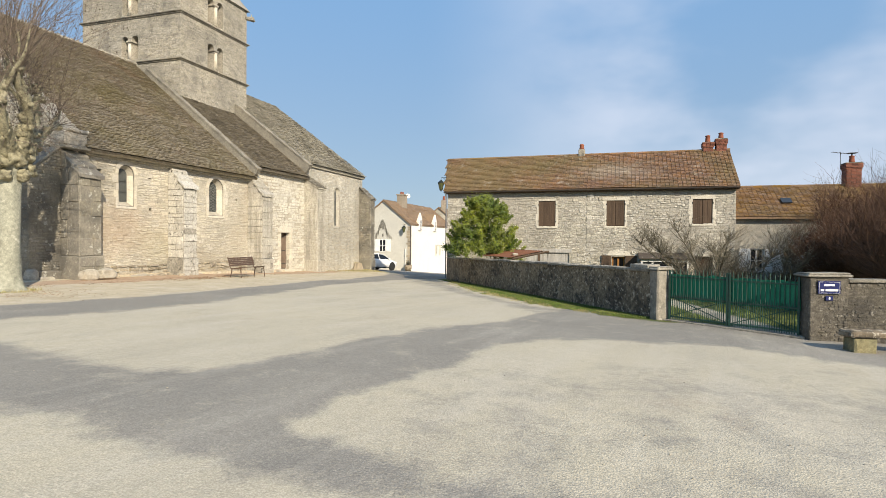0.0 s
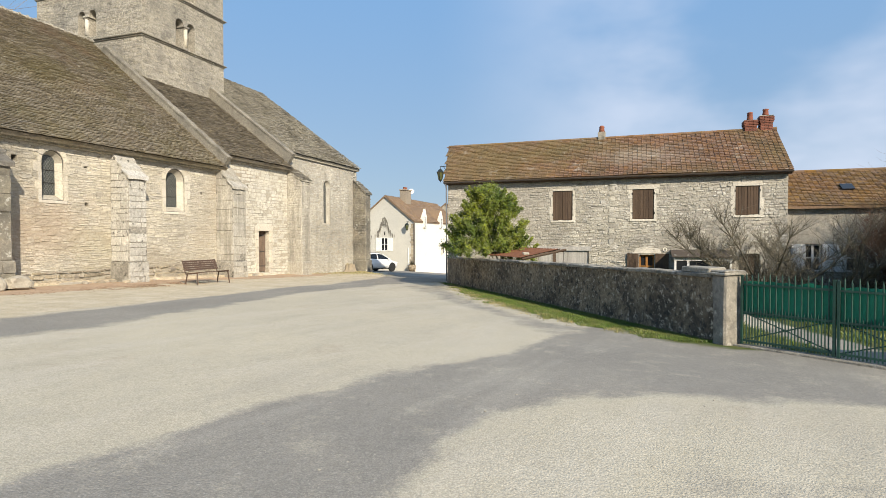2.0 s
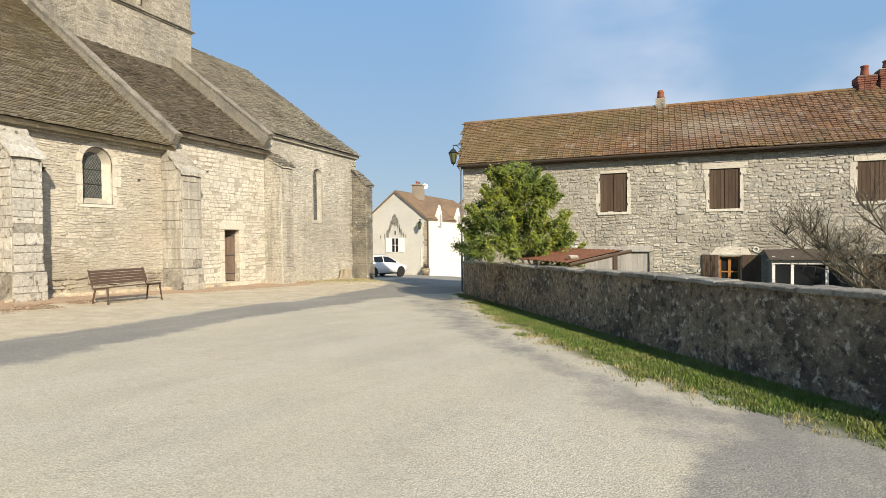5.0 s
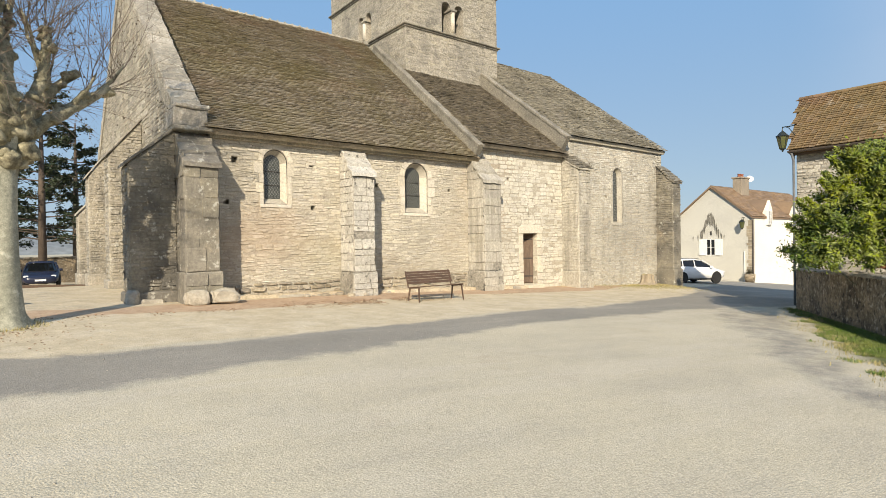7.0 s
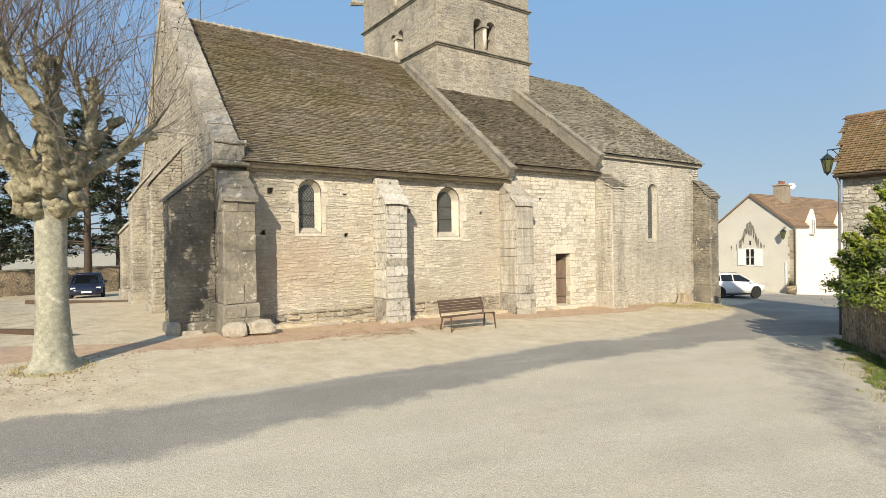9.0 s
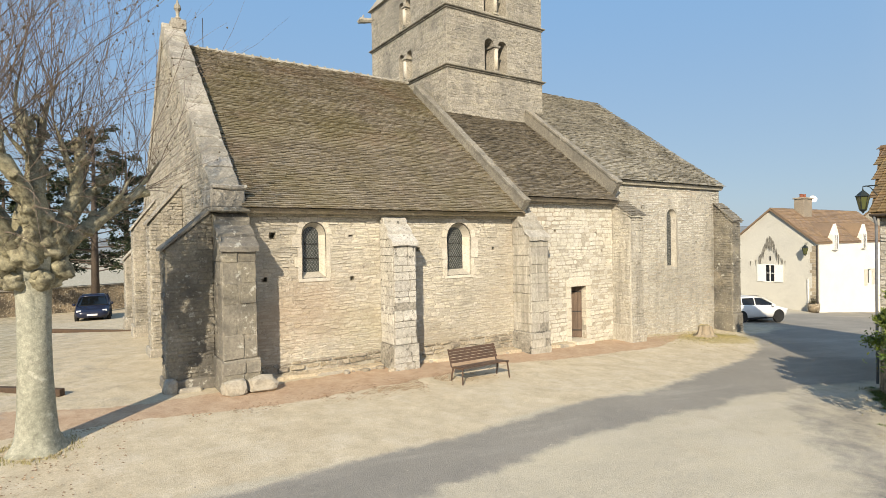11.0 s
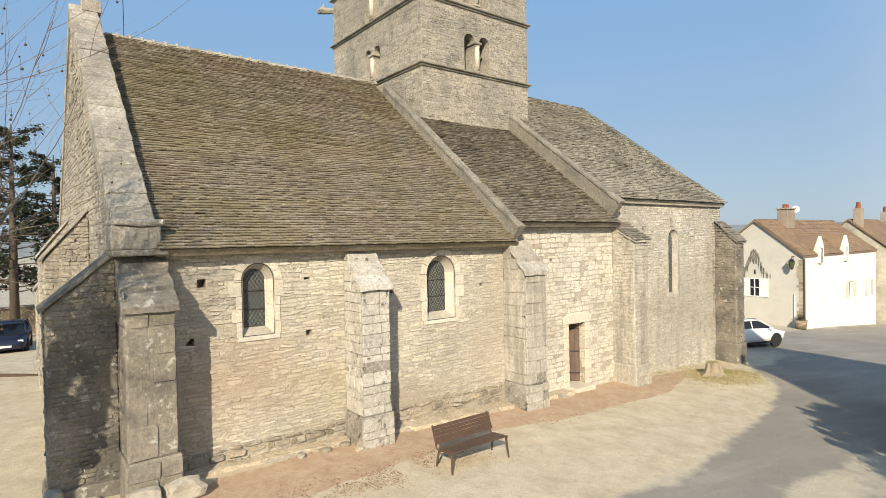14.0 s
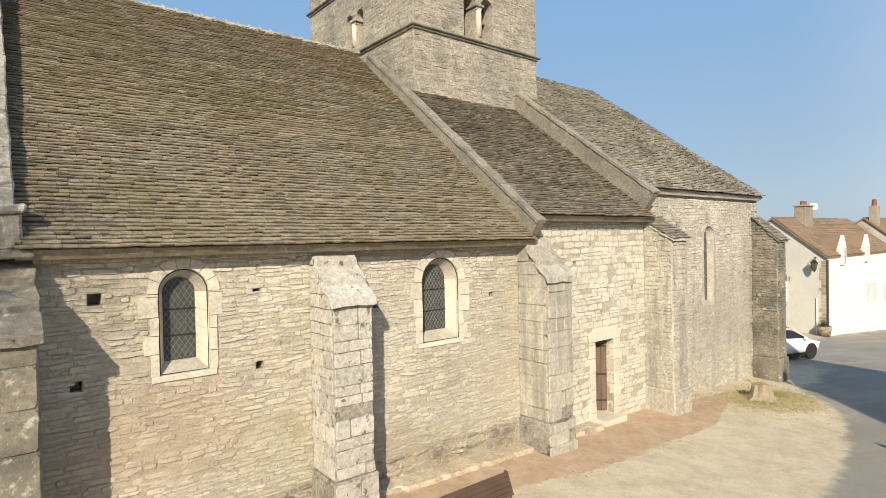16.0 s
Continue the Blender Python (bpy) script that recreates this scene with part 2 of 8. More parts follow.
red_tile_mat = mat("old_clay_roof_tile", (0.215, 0.122, 0.072), (0.165, 0.10, 0.062), 0.5, 16, island=0.24, hue=0.045, grain=0.38,
                   patches=((17.0, -10.5, 6.0, 4.5, 2.4, (0.185, 0.14, 0.055), 0.32), (17.0, -13.5, 6.4, 3.0, 0.8, (0.17, 0.14, 0.06), 0.5), (16.6, -17.5, 5.8, 2.6, 0.7, (0.36, 0.31, 0.25), 0.45)),
                   stains=(((0.175, 0.135, 0.065), 0.3, 0.44, 0.6, 0.6), ((0.40, 0.35, 0.28), 1.6, 0.6, 0.67, 0.6), ((0.06, 0.048, 0.038), 1.2, 0.53, 0.7, 0.6), ((0.30, 0.21, 0.08), 1.5, 0.58, 0.69, 0.4)))
mossy_tile_mat = mat("mossy_clay_roof_tile", (0.20, 0.115, 0.06), (0.16, 0.105, 0.052), 0.5, 16, island=0.2, hue=0.05, grain=0.36,
                     stains=(((0.25, 0.17, 0.055), 0.35, 0.46, 0.62, 0.5), ((0.06, 0.05, 0.035), 1.2, 0.53, 0.7, 0.5)))
brown_tile_mat = mat("brown_clay_roof_tile", (0.27, 0.185, 0.115), (0.215, 0.15, 0.10), 0.6, 14, island=0.2, hue=0.04)
garden_wall_mat = mat("dark_mossy_render", (0.31, 0.245, 0.165), (0.17, 0.137, 0.095), 1.1, 12, bump=1.0, bump_scale=15, island=0.1, grain=0.45,
                      stains=(((0.06, 0.051, 0.04), 1.0, 0.47, 0.6, 0.8), ((0.50, 0.45, 0.36), 8.5, 0.56, 0.62, 0.75), ((0.03, 0.028, 0.025), 8.0, 0.54, 0.63, 0.75), ((0.5, 0.46, 0.39), 18.0, 0.62, 0.67, 0.7)))
coping_mat = mat("grey_coping_stone", (0.34, 0.31, 0.255), (0.245, 0.225, 0.188), 1.6, 18, bump=0.9, island=0.18, grain=0.4,
                 stains=(((0.10, 0.098, 0.08), 2.2, 0.5, 0.64, 0.75), ((0.55, 0.52, 0.44), 6.0, 0.6, 0.67, 0.6)))
white_wall_mat = mat("white_limewash", (0.80, 0.77, 0.69), (0.76, 0.72, 0.63), 0.8, 15, bump=0.15)
cream_wall_mat = mat("cream_roughcast", (0.53, 0.515, 0.455), (0.47, 0.458, 0.41), 0.5, 20, bump=0.4, bump_scale=80, stains=(((0.38, 0.36, 0.31), 0.6, 0.56, 0.75, 0.5),))
chimney_mat = mat("brown_chimney_stone", (0.33, 0.28, 0.215), (0.25, 0.215, 0.17), 1.2, 14, bump=0.7, grain=0.4, island=0.1)
iron_mat = mat("dark_iron", (0.035, 0.033, 0.032), (0.05, 0.045, 0.04), 6, 40, rough=0.55, bump=0.1, metal=0.3)
dark_wood_mat = mat("brown_shutter_wood", (0.10, 0.068, 0.045), (0.075, 0.05, 0.035), 2.0, 30, bump=0.4, stretch=(6, 6, 0.7), island=0.15)
grey_wood_mat = mat("silvered_wood", (0.45, 0.43, 0.395), (0.34, 0.325, 0.30), 2.0, 30, bump=0.5, stretch=(6, 6, 0.7), island=0.15)
buttress_dark_mat = mat("stained_corner_stone", (0.28, 0.255, 0.2), (0.2, 0.183, 0.15), 0.8, 16, island=0.1, hue=0.03, bump=0.8, bump_scale=26,
                        stains=(((0.095, 0.09, 0.08), 0.9, 0.46, 0.64, 0.8), (LICHEN, 4.0, 0.6, 0.67, 0.75), (LICHEN, 10.0, 0.62, 0.68, 0.6), ((0.42, 0.35, 0.25), 0.7, 0.6, 0.72, 0.6)))
pale_ashlar_mat = mat("pale_grey_ashlar", (0.53, 0.505, 0.445), (0.43, 0.41, 0.36), 1.2, 14, island=0.10, hue=0.02, bump=1.0, bump_scale=20, grain=0.36,
                      stains=(((0.22, 0.21, 0.185), 2.0, 0.55, 0.68, 0.6), ((0.63, 0.61, 0.55), 4.0, 0.55, 0.66, 0.7), ((0.07, 0.066, 0.058), 7.0, 0.59, 0.645, 0.85), ((0.08, 0.075, 0.065), 3.2, 0.64, 0.69, 0.8)))
# mortar core; its black blotches paint the shade inside open joints
open_joint_mat = mat("joint_shade_mortar", (0.36, 0.335, 0.285), (0.26, 0.243, 0.205), 2.5, 14, bump=1.0, grain=0.4, stains=(((0.06, 0.056, 0.048), 2.6, 0.54, 0.62, 0.85), ((0.5, 0.475, 0.41), 3.0, 0.56, 0.64, 0.7)))
verge_mat = mat("grey_verge_stone", (0.27, 0.245, 0.195), (0.215, 0.198, 0.165), 0.9, 16, island=0.14, bump=0.7, grain=0.4, stains=(((0.11, 0.105, 0.09), 1.6, 0.5, 0.66, 0.6), (LICHEN, 5, 0.62, 0.7, 0.5)))


# ---------------------------------------------------------------- geometry tools
class Geo:
    def __init__(self):
        self.v, self.f = [], []

    def add(self, vs, fs):
        n = len(self.v)
        self.v += [tuple(p) for p in vs]
        self.f += [tuple(n + i for i in f) for f in fs]
        return self

    def box(self, x0, y0, z0, x1, y1, z1):
        vs = [(x, y, z) for z in (z0, z1) for y in (y0, y1) for x in (x0, x1)]
        return self.add(vs, [(0, 2, 3, 1), (4, 5, 7, 6), (0, 1, 5, 4), (1, 3, 7, 5), (3, 2, 6, 7), (2, 0, 4, 6)])

    def prism(self, poly, d):
        n, d = len(poly), Vector(d)
        vs = [Vector(p) for p in poly]
        vs = vs + [p + d for p in vs]
        fs = [tuple(range(n))[::-1], tuple(range(n, 2 * n))] + [(i, (i + 1) % n, (i + 1) % n + n, i + n) for i in range(n)]
        return self.add(vs, fs)

    def tube(self, pts, radii, n=8, caps=True):
        pts = [Vector(p) for p in pts]
        if isinstance(radii, (int, float)):
            radii = [radii] * len(pts)
        vs, ref = [], Vector((0.31, 0.17, 0.93)).normalized()
        for i, p in enumerate(pts):
            d = (pts[min(i + 1, len(pts) - 1)] - pts[max(i - 1, 0)]).normalized()
            a = d.cross(ref)
            if a.length < 0.1:
                a = d.cross(Vector((1, 0, 0)))
            a.normalize()
            b = d.cross(a)
            vs += [p + (a * math.cos(k * math.tau / n) + b * math.sin(k * math.tau / n)) * radii[i] for k in range(n)]
        fs = [(i * n + k, i * n + (k + 1) % n, (i + 1) * n + (k + 1) % n, (i + 1) * n + k) for i in range(len(pts) - 1) for k in range(n)]
        if caps:
            fs += [tuple(range(n))[::-1], tuple(range((len(pts) - 1) * n, len(pts) * n))]
        return self.add(vs, fs)

    def lathe(self, profile, at=(0, 0, 0), n=16, axis="z"):
        vs = []
        for r, h in profile:
            for k in range(n):
                c, s = r * math.cos(k * math.tau / n), r * math.sin(k * math.tau / n)
                p = (c, s, h) if axis == "z" else ((c, h, s) if axis == "y" else (h, c, s))
                vs.append((at[0] + p[0], at[1] + p[1], at[2] + p[2]))
        m = len(profile)
        fs = [(i * n + k, i * n + (k + 1) % n, (i + 1) * n + (k + 1) % n, (i + 1) * n + k) for i in range(m - 1) for k in range(n)]
        fs += [tuple(range(n))[::-1], tuple(range((m - 1) * n, m * n))]
        return self.add(vs, fs)

    def mesh(self, name, smooth=False, bevel=0.0, rough=0.0, weld=False):
        me = bpy.data.meshes.new(name)
        me.from_pydata(self.v, [], self.f)
        if bevel or len(self.f) < 30000:
            bm = bmesh.new()
            bm.from_mesh(me)
            if weld:
                bmesh.ops.remove_doubles(bm, verts=bm.verts, dist=0.0008)
            bmesh.ops.recalc_face_normals(bm, faces=bm.faces)
            if bevel:
                bmesh.ops.bevel(bm, geom=list(bm.edges), offset=bevel, segments=1, affect="EDGES", clamp_overlap=True)
            if rough:
                if len(bm.faces) < 160:
                    for _ in range(2):
                        far = [e for e in bm.edges if e.calc_length() > 0.11]
                        if far:
                            bmesh.ops.subdivide_edges(bm, edges=far, cuts=1, use_grid_fill=True)
                for v in bm.verts:
                    q, r = v.co * 3.1, v.co * 13.0
                    v.co += Vector((noise.noise(q), noise.noise(q + Vector((9, 0, 0))), noise.noise(q + Vector((0, 9, 0))))) * rough
                    v.co += Vector((noise.noise(r), noise.noise(r + Vector((9, 0, 0))), noise.noise(r + Vector((0, 9, 0))))) * rough * 0.55
            bm.to_mesh(me)
            bm.free()
        if smooth:
            me.shade_smooth()
        return me


def part(name, geo, material, parent, label="", smooth=False, bevel=0.0, rough=0.0, kind="", weld=False):
    me = geo if isinstance(geo, bpy.types.Mesh) else geo.mesh(name, smooth, bevel, rough, weld)
    if material and not me.materials:
        me.materials.append(material)
    ob = new(name, me)
    ob.parent = parent
    return tagged(ob, label=label, kind=kind)


def thing(name, label, category, at=(0, 0, 0), turn=0.0, group="", kind=""):
    """An Empty at a place of the village grid: u along the church, w across it, z up."""
    ob = new(name)
    ob.matrix_world = GRID @ pose(*at, 0, 0, turn)
    return tagged(ob, label, category, group, kind)


def at_world(name, label, category, x, y, z=None, turn=0.0, group="", kind=""):
    ob = new(name)
    ob.matrix_world = pose(x, y, ground_height(x, y) if z is None else z, 0, 0, turn)
    return tagged(ob, label, category, group, kind)


class Face:
    """A wall face: a along it, z up, d outward."""
    def __init__(self, o, along, out):
        self.o, self.x, self.n = Vector(o), Vector(along), Vector(out)

    def p(self, a, z, d=0.0):
        return self.o + self.x * a + self.n * d + Vector((0, 0, z))


def outline(op, n=10, grow=0.0):
    a, b, c, d, arch = op[:5]
    a, b, c, d = a - grow, b + grow, c, d + grow
    if not arch:
        return [(a, c), (a, d), (b, d), (b, c)]
    r, m = (b - a) / 2, (a + b) / 2
    return [(a, c)] + [(m - r * math.cos(math.pi * i / n), d - r + r * math.sin(math.pi * i / n)) for i in range(n + 1)] + [(b, c)]


def hole(op, margin=0.0):
    a, b, c, d, arch = op[:5]

    def f(z):
        if z < c - margin * 0.3 or z > d + margin:
            return None
        r, m = (b - a) / 2 + margin, (a + b) / 2
        s = d - (b - a) / 2
        if arch and z > s:
            h = r * r - (z - s) ** 2
            return (m - math.sqrt(h), m + math.sqrt(h)) if h > 0 else None
        return (a - margin, b + margin)
    return f


def wall_panel(geo, face, a0, a1, z0, z1, thick, openings=()):
    """One wall with openings through it, and blind holes where a sixth number gives a depth."""
    inside = [(*op[:5], op[5] if len(op) > 5 else 0.0) for op in openings if op[0] < a1 and op[1] > a0 and op[2] < z1 and op[3] > z0]
    av = sorted({a0, a1, *[round(x, 4) for op in inside for x in op[:2] if a0 < x < a1]})
    zv = sorted({z0, z1, *[round(x, 4) for op in inside for x in op[2:4] if z0 < x < z1]})

    def quad(*pts):
        geo.add([face.p(*q) for q in pts], [(0, 1, 2, 3)])
    for xa, xb in zip(av, av[1:]):
        for za, zb in zip(zv, zv[1:]):
            xm, zm = (xa + xb) / 2, (za + zb) / 2
            cut = [op for op in inside if op[0] < xm < op[1] and op[2] < zm < op[3]]
            if not cut:
                quad((xa, za), (xb, za), (xb, zb), (xa, zb))
            if not cut or cut[0][5]:
                quad((xa, za, -thick), (xa, zb, -thick), (xb, zb, -thick), (xb, za, -thick))
    for xa, xb in zip(av, av[1:]):
        quad((xa, z1), (xb, z1), (xb, z1, -thick), (xa, z1, -thick))
    for za, zb in zip(zv, zv[1:]):
        quad((a0, za), (a0, zb), (a0, zb, -thick), (a0, za, -thick))
        quad((a1, za), (a1, za, -thick), (a1, zb, -thick), (a1, zb))
    for a, b, c, d, arch, deep in inside:
        t = deep or thick
        quad((a, c), (a, d), (a, d, -t), (a, c, -t))
        quad((b, c), (b, c, -t), (b, d, -t), (b, d))
        quad((a, c), (a, c, -t), (b, c, -t), (b, c))
        quad((a, d), (b, d), (b, d, -t), (a, d, -t))
        if deep:
            quad((a, c, -t), (b, c, -t), (b, d, -t), (a, d, -t))
        if arch:
            pts = outline((a, b, c, d, True))[1:-1]
            half, m = len(pts) // 2, (a + b) / 2
            geo.prism([face.p(a, d)] + [face.p(*q) for q in pts[:half + 1]], face.n * -t)
            geo.prism([face.p(*q) for q in pts[half:]] + [face.p(b, d)], face.n * -t)
    return geo


_srng = random.Random(5)
STONE_SHAPES = []
for _k in range(24):
    # the first sixteen are rounded rubble, the rest squared blocks
    n_, vs = (7, 8, 9)[_k % 3] if _k < 16 else 8, []
    ring = []
    for i in range(n_):
        if _k < 16:
            t = math.tau * (i + _srng.uniform(-0.3, 0.3)) / n_
            c, s_ = math.cos(t), math.sin(t)
            ring.append((math.copysign(abs(c) ** 0.45, c) * 0.5 * _srng.uniform(0.9, 1.03), math.copysign(abs(s_) ** 0.5, s_) * 0.5 * _srng.uniform(0.82, 1.06)))
        else:
            x, y = ((-1, -0.8), (-0.85, -1), (0.85, -1), (1, -0.8), (1, 0.8), (0.85, 1), (-0.85, 1), (-1, 0.8))[i]
            ring.append((x * 0.5 * _srng.uniform(0.965, 1), y * 0.5 * _srng.uniform(0.96, 1)))
    ta, tb = _srng.uniform(-0.5, 0.5), _srng.uniform(-0.7, 0.5)
    for depth, k in ((-0.6, 1.0), (0.5, 0.985), (1.0, 0.86 if _k < 16 else 0.94)):
        vs += [(x * k, y * k, depth + ((x * ta + y * tb + _srng.uniform(-0.15, 0.15)) if depth == 1.0 else 0)) for x, y in ring]
    fs = [(r * n_ + i, r * n_ + (i + 1) % n_, (r + 1) * n_ + (i + 1) % n_, (r + 1) * n_ + i) for r in range(2) for i in range(n_)] + [tuple(range(2 * n_, 3 * n_))]
    STONE_SHAPES.append((vs, fs))
_stone_mesh = {}


def stone_mesh(k, material):
    key = (k, material.name)
    if key not in _stone_mesh:
        me = bpy.data.meshes.new("stone")
        me.from_pydata(*[STONE_SHAPES[k][0], [], STONE_SHAPES[k][1]])
        me.materials.append(material)
        _stone_mesh[key] = me
    return _stone_mesh[key]


def stones(parent, face, a0, a1, z0, z1, holes=(), hr=(0.07, 0.12), wr=(0.16, 0.4), proud=0.018, material=None, near=None,
           lo=None, hi=None, seed=1, gap=0.012, limit=300, name="stone", wave=0.012, smear=0.06, jit=0.15, block=False):
    """Coursed rubble on a face: pieces of their own inside near=(a0, a1, z0, z1), the rest joined."""
    rnd = random.Random(seed)
    rest, made = Geo(), 0
    z = z0
    while z < z1 - 0.02:
        h = min(rnd.uniform(*hr), z1 - z)
        zc = z + h / 2
        spans = [(lo(zc) if lo else a0, hi(zc) if hi else a1)]
        for f in holes:
            cut = f(zc)
            if cut:
                spans = [s for a, b in spans for s in ((a, min(b, cut[0])), (max(a, cut[1]), b)) if s[1] - s[0] > 0.03]
        for sa, sb in spans:
            x = sa
            while x < sb - 0.02:
                w = rnd.uniform(*wr)
                if sb - x - w < wr[0] * 0.6:
                    w = sb - x
                k, ac = rnd.randrange(16, 24) if block else rnd.randrange(16), x + w / 2
                zz = zc + wave * math.sin(ac * 2.3 + zc * 5) + rnd.uniform(-wave, wave) * 0.5
                pr = proud * rnd.uniform(0.35, 1.4)
                sx, sz = w - gap, (h - gap * rnd.uniform(0.6, 1.2)) * (1.06 + rnd.uniform(-1.6, 0.6) * jit)
                zz += rnd.uniform(-0.5, 0.5) * jit * h * 0.5
                if rnd.random() < smear:
                    x += w
                    continue
                tilt = rnd.gauss(0, 0.006 if block else 0.03 + 0.12 * jit)
                if near and made < limit and near[0] <= ac <= near[1] and near[2] <= zc <= near[3]:
                    ob = new(name, stone_mesh(k, material))
                    ob.parent = parent
                    ob.matrix_basis = Matrix.Translation(face.p(ac, zz)) @ Matrix((face.x, Vector((0, 0, 1)), face.n)).transposed().to_4x4() @ Matrix.Rotation(tilt, 4, "Z") @ Matrix.Diagonal((sx, sz, pr, 1))
                    made += 1
                else:
                    vs, fs = STONE_SHAPES[k]
                    rest.add([face.p(ac + p[0] * sx, zz + p[1] * sz + tilt * p[0] * sx, p[2] * pr) for p in vs], fs)
                x += w
        z += h
    if rest.v:
        me = bpy.data.meshes.new("rubble_facing")
        me.from_pydata(rest.v, [], rest.f)
        me.materials.append(material)
        part("rubble_facing", me, None, parent, kind="stuff")


def tiles(parent, origin, along, up, length, slope, course, width, thick, material, near=None, seed=3, limit=300, keep=None, sag=0.03,
          name="roof_tile", roll=0.0):
    """Overlapping roof tiles laid in courses from the eave up; near = (a0, a1, s0, s1)."""
    rnd = random.Random(seed)
    o, ax, us = Vector(origin), Vector(along).normalized(), Vector(up).normalized()
    nn = ax.cross(us)
    if nn.z < 0:
        nn = -nn
    rest, made, s = Geo(), 0, 0.0
    fs = [(0, 1, 5, 4), (0, 4, 6, 2), (1, 3, 7, 5), (4, 5, 7, 6), (0, 2, 3, 1)]
    if roll:
        # a raised roll along one edge of each tile
        fs = fs + [(8, 9, 10), (8, 10, 13, 11), (10, 9, 12, 13)]
    unit = None
    f0, f1, b0, b1 = (0.6, 1.55, -0.9, -0.3) if roll else (1.0, 1.7, -0.3, 0.3)
    while s < slope:
        x = 0.0 if roll else -rnd.uniform(0, width[0])
        jig = rnd.uniform(-0.012, 0.012)
        step = course * (1.0 if roll else rnd.uniform(0.84, 1.16))
        bow, turn_ = rnd.uniform(0.004, 0.012), rnd.uniform(0, 6.28)
        while x < length:
            w = width[0] if roll else rnd.uniform(*width)
            xa, xb = max(x, 0), min(x + w - 0.006, length)
            x += w
            if xb - xa < 0.03 or (keep and not keep((xa + xb) / 2, s)):
                continue
            t = thick * (rnd.uniform(0.7, 1.35) if roll else rnd.uniform(0.75, 1.25))
            s0, s1 = s + jig * 0.5 + (rnd.uniform(-0.014, 0.010) if roll else rnd.uniform(-0.009, 0.007) + bow * math.sin(xa * 1.9 + turn_)), min(s + step * 1.5, slope + 0.02)
            low = sag * (noise.noise(Vector((xa * 0.35, s * 0.35, seed))) + 0.5 * noise.noise(Vector((xa * 1.3, s * 1.3, seed))))
            if near and made < limit and near[0] <= xa and xb <= near[1] and near[2] <= s <= near[3]:
                if unit is None:
                    unit = bpy.data.meshes.new(name)
                    unit.from_pydata([(0, 0, f0), (1, 0, f0), (0, 1, b0), (1, 1, b0), (0, 0, f1), (1, 0, f1), (0, 1, b1), (1, 1, b1)]
                                     + ([(0, 0, 1.4), (0.3, 0, 1.4), (0.14, 0, 1.4 + roll), (0, 1, -0.4), (0.3, 1, -0.4), (0.14, 1, -0.4 + roll)] if roll else []), [], fs)
                    unit.materials.append(material)
                ob = new(name, unit)
                ob.parent = parent
                ob.matrix_basis = Matrix.Translation(o + ax * xa + us * s0 + nn * low) @ Matrix((ax, us, nn)).transposed().to_4x4() @ Matrix.Diagonal((xb - xa, s1 - s0, t, 1))
                made += 1
                continue
            a, b, u0, u1 = ax * xa, ax * xb, us * s0, us * s1
            base = o + nn * low
            rest.add([base + a + u0 + nn * t * f0, base + b + u0 + nn * t * f0, base + a + u1 + nn * t * b0, base + b + u1 + nn * t * b0,
                      base + a + u0 + nn * t * f1, base + b + u0 + nn * t * f1, base + a + u1 + nn * t * b1, base + b + u1 + nn * t * b1]
                     + ([base + a + (b - a) * q + e + nn * t * k for e, o_ in ((u0, 1.4), (u1, -0.4)) for q, k in ((0, o_), (0.3, o_), (0.14, o_ + roll))] if roll else []), fs)
        s += step
    me = bpy.data.meshes.new("roof_covering")
    me.from_pydata(rest.v, [], rest.f)
    me.materials.append(material)
    part("roof_covering", me, None, parent, kind="stuff")


# ---------------------------------------------------------------- ground
def smooth(a, b, x):
    t = min(max((x - a) / (b - a), 0.0), 1.0)
    return t * t * (3 - 2 * t)


def band(table, x):
    """Piecewise linear value of a short table of (x, y)."""
    if x <= table[0][0]:
        return table[0][1]
    for (xa, ya), (xb, yb) in zip(table, table[1:]):
        if x <= xb:
            return ya + (yb - ya) * (x - xa) / (xb - xa)
    return table[-1][1]


LANE_IN = [(-30, 1.0), (-12, 4.2), (-5, 5.6), (-3.7, 5.9), (2.4, 5.8), (5.4, 5.35), (9.3, 5.45), (12.4, 4.95), (15.5, 4.5), (18.1, 3.7), (19.8, 2.5), (20.8, 1.6), (24, 1.1), (40, 0.6)]
LANE_OUT = [(-30, 3.2), (-12, 6.8), (-4.9, 7.8), (-3.8, 8.05), (-0.9, 7.65), (1.4, 7.35), (4.7, 7.0), (10.3, 7.0), (13, 7.3), (16, 7.9), (19, 8.4), (24, 9), (40, 9)]
GATE_NORTH = [(-9, 8.6), (-6.2, 7.8), (-4.9, 7.1), (-3.6, 6.6), (-3.0, 6.7), (-2.5, 7.4), (-1.9, 8.5), (-1.2, 9.5), (-0.3, 10.9), (0.6, 11.8), (1.6, 13.0), (3.3, 15.5), (3.9, 16.4), (9, 17)]
GATE_SOUTH = [(-9, 5.1), (-3.8, 4.8), (-3.2, 4.75), (-2.5, 4.25), (-1.9, 4.0), (-1.3, 3.75), (-0.6, 3.5), (0, 3.2), (1.2, 2.8), (4, 2.4), (9, 2.0)]
LOBE_TOP = [(-1.3, 4.9), (-1.2, 5.3), (-1.0, 5.9), (-0.6, 6.5), (0.1, 7.5), (0.45, 8.6), (1.0, 9.4), (1.8, 9.9), (3.3, 10.3), (5.3, 10.1), (6.2, 9.0), (9, 7.5)]
LOBE_LOW = [(-1.3, 4.75), (-0.7, 4.4), (0, 4.05), (0.5, 3.8), (1.2, 3.6), (3, 3.1), (9, 1.5)]
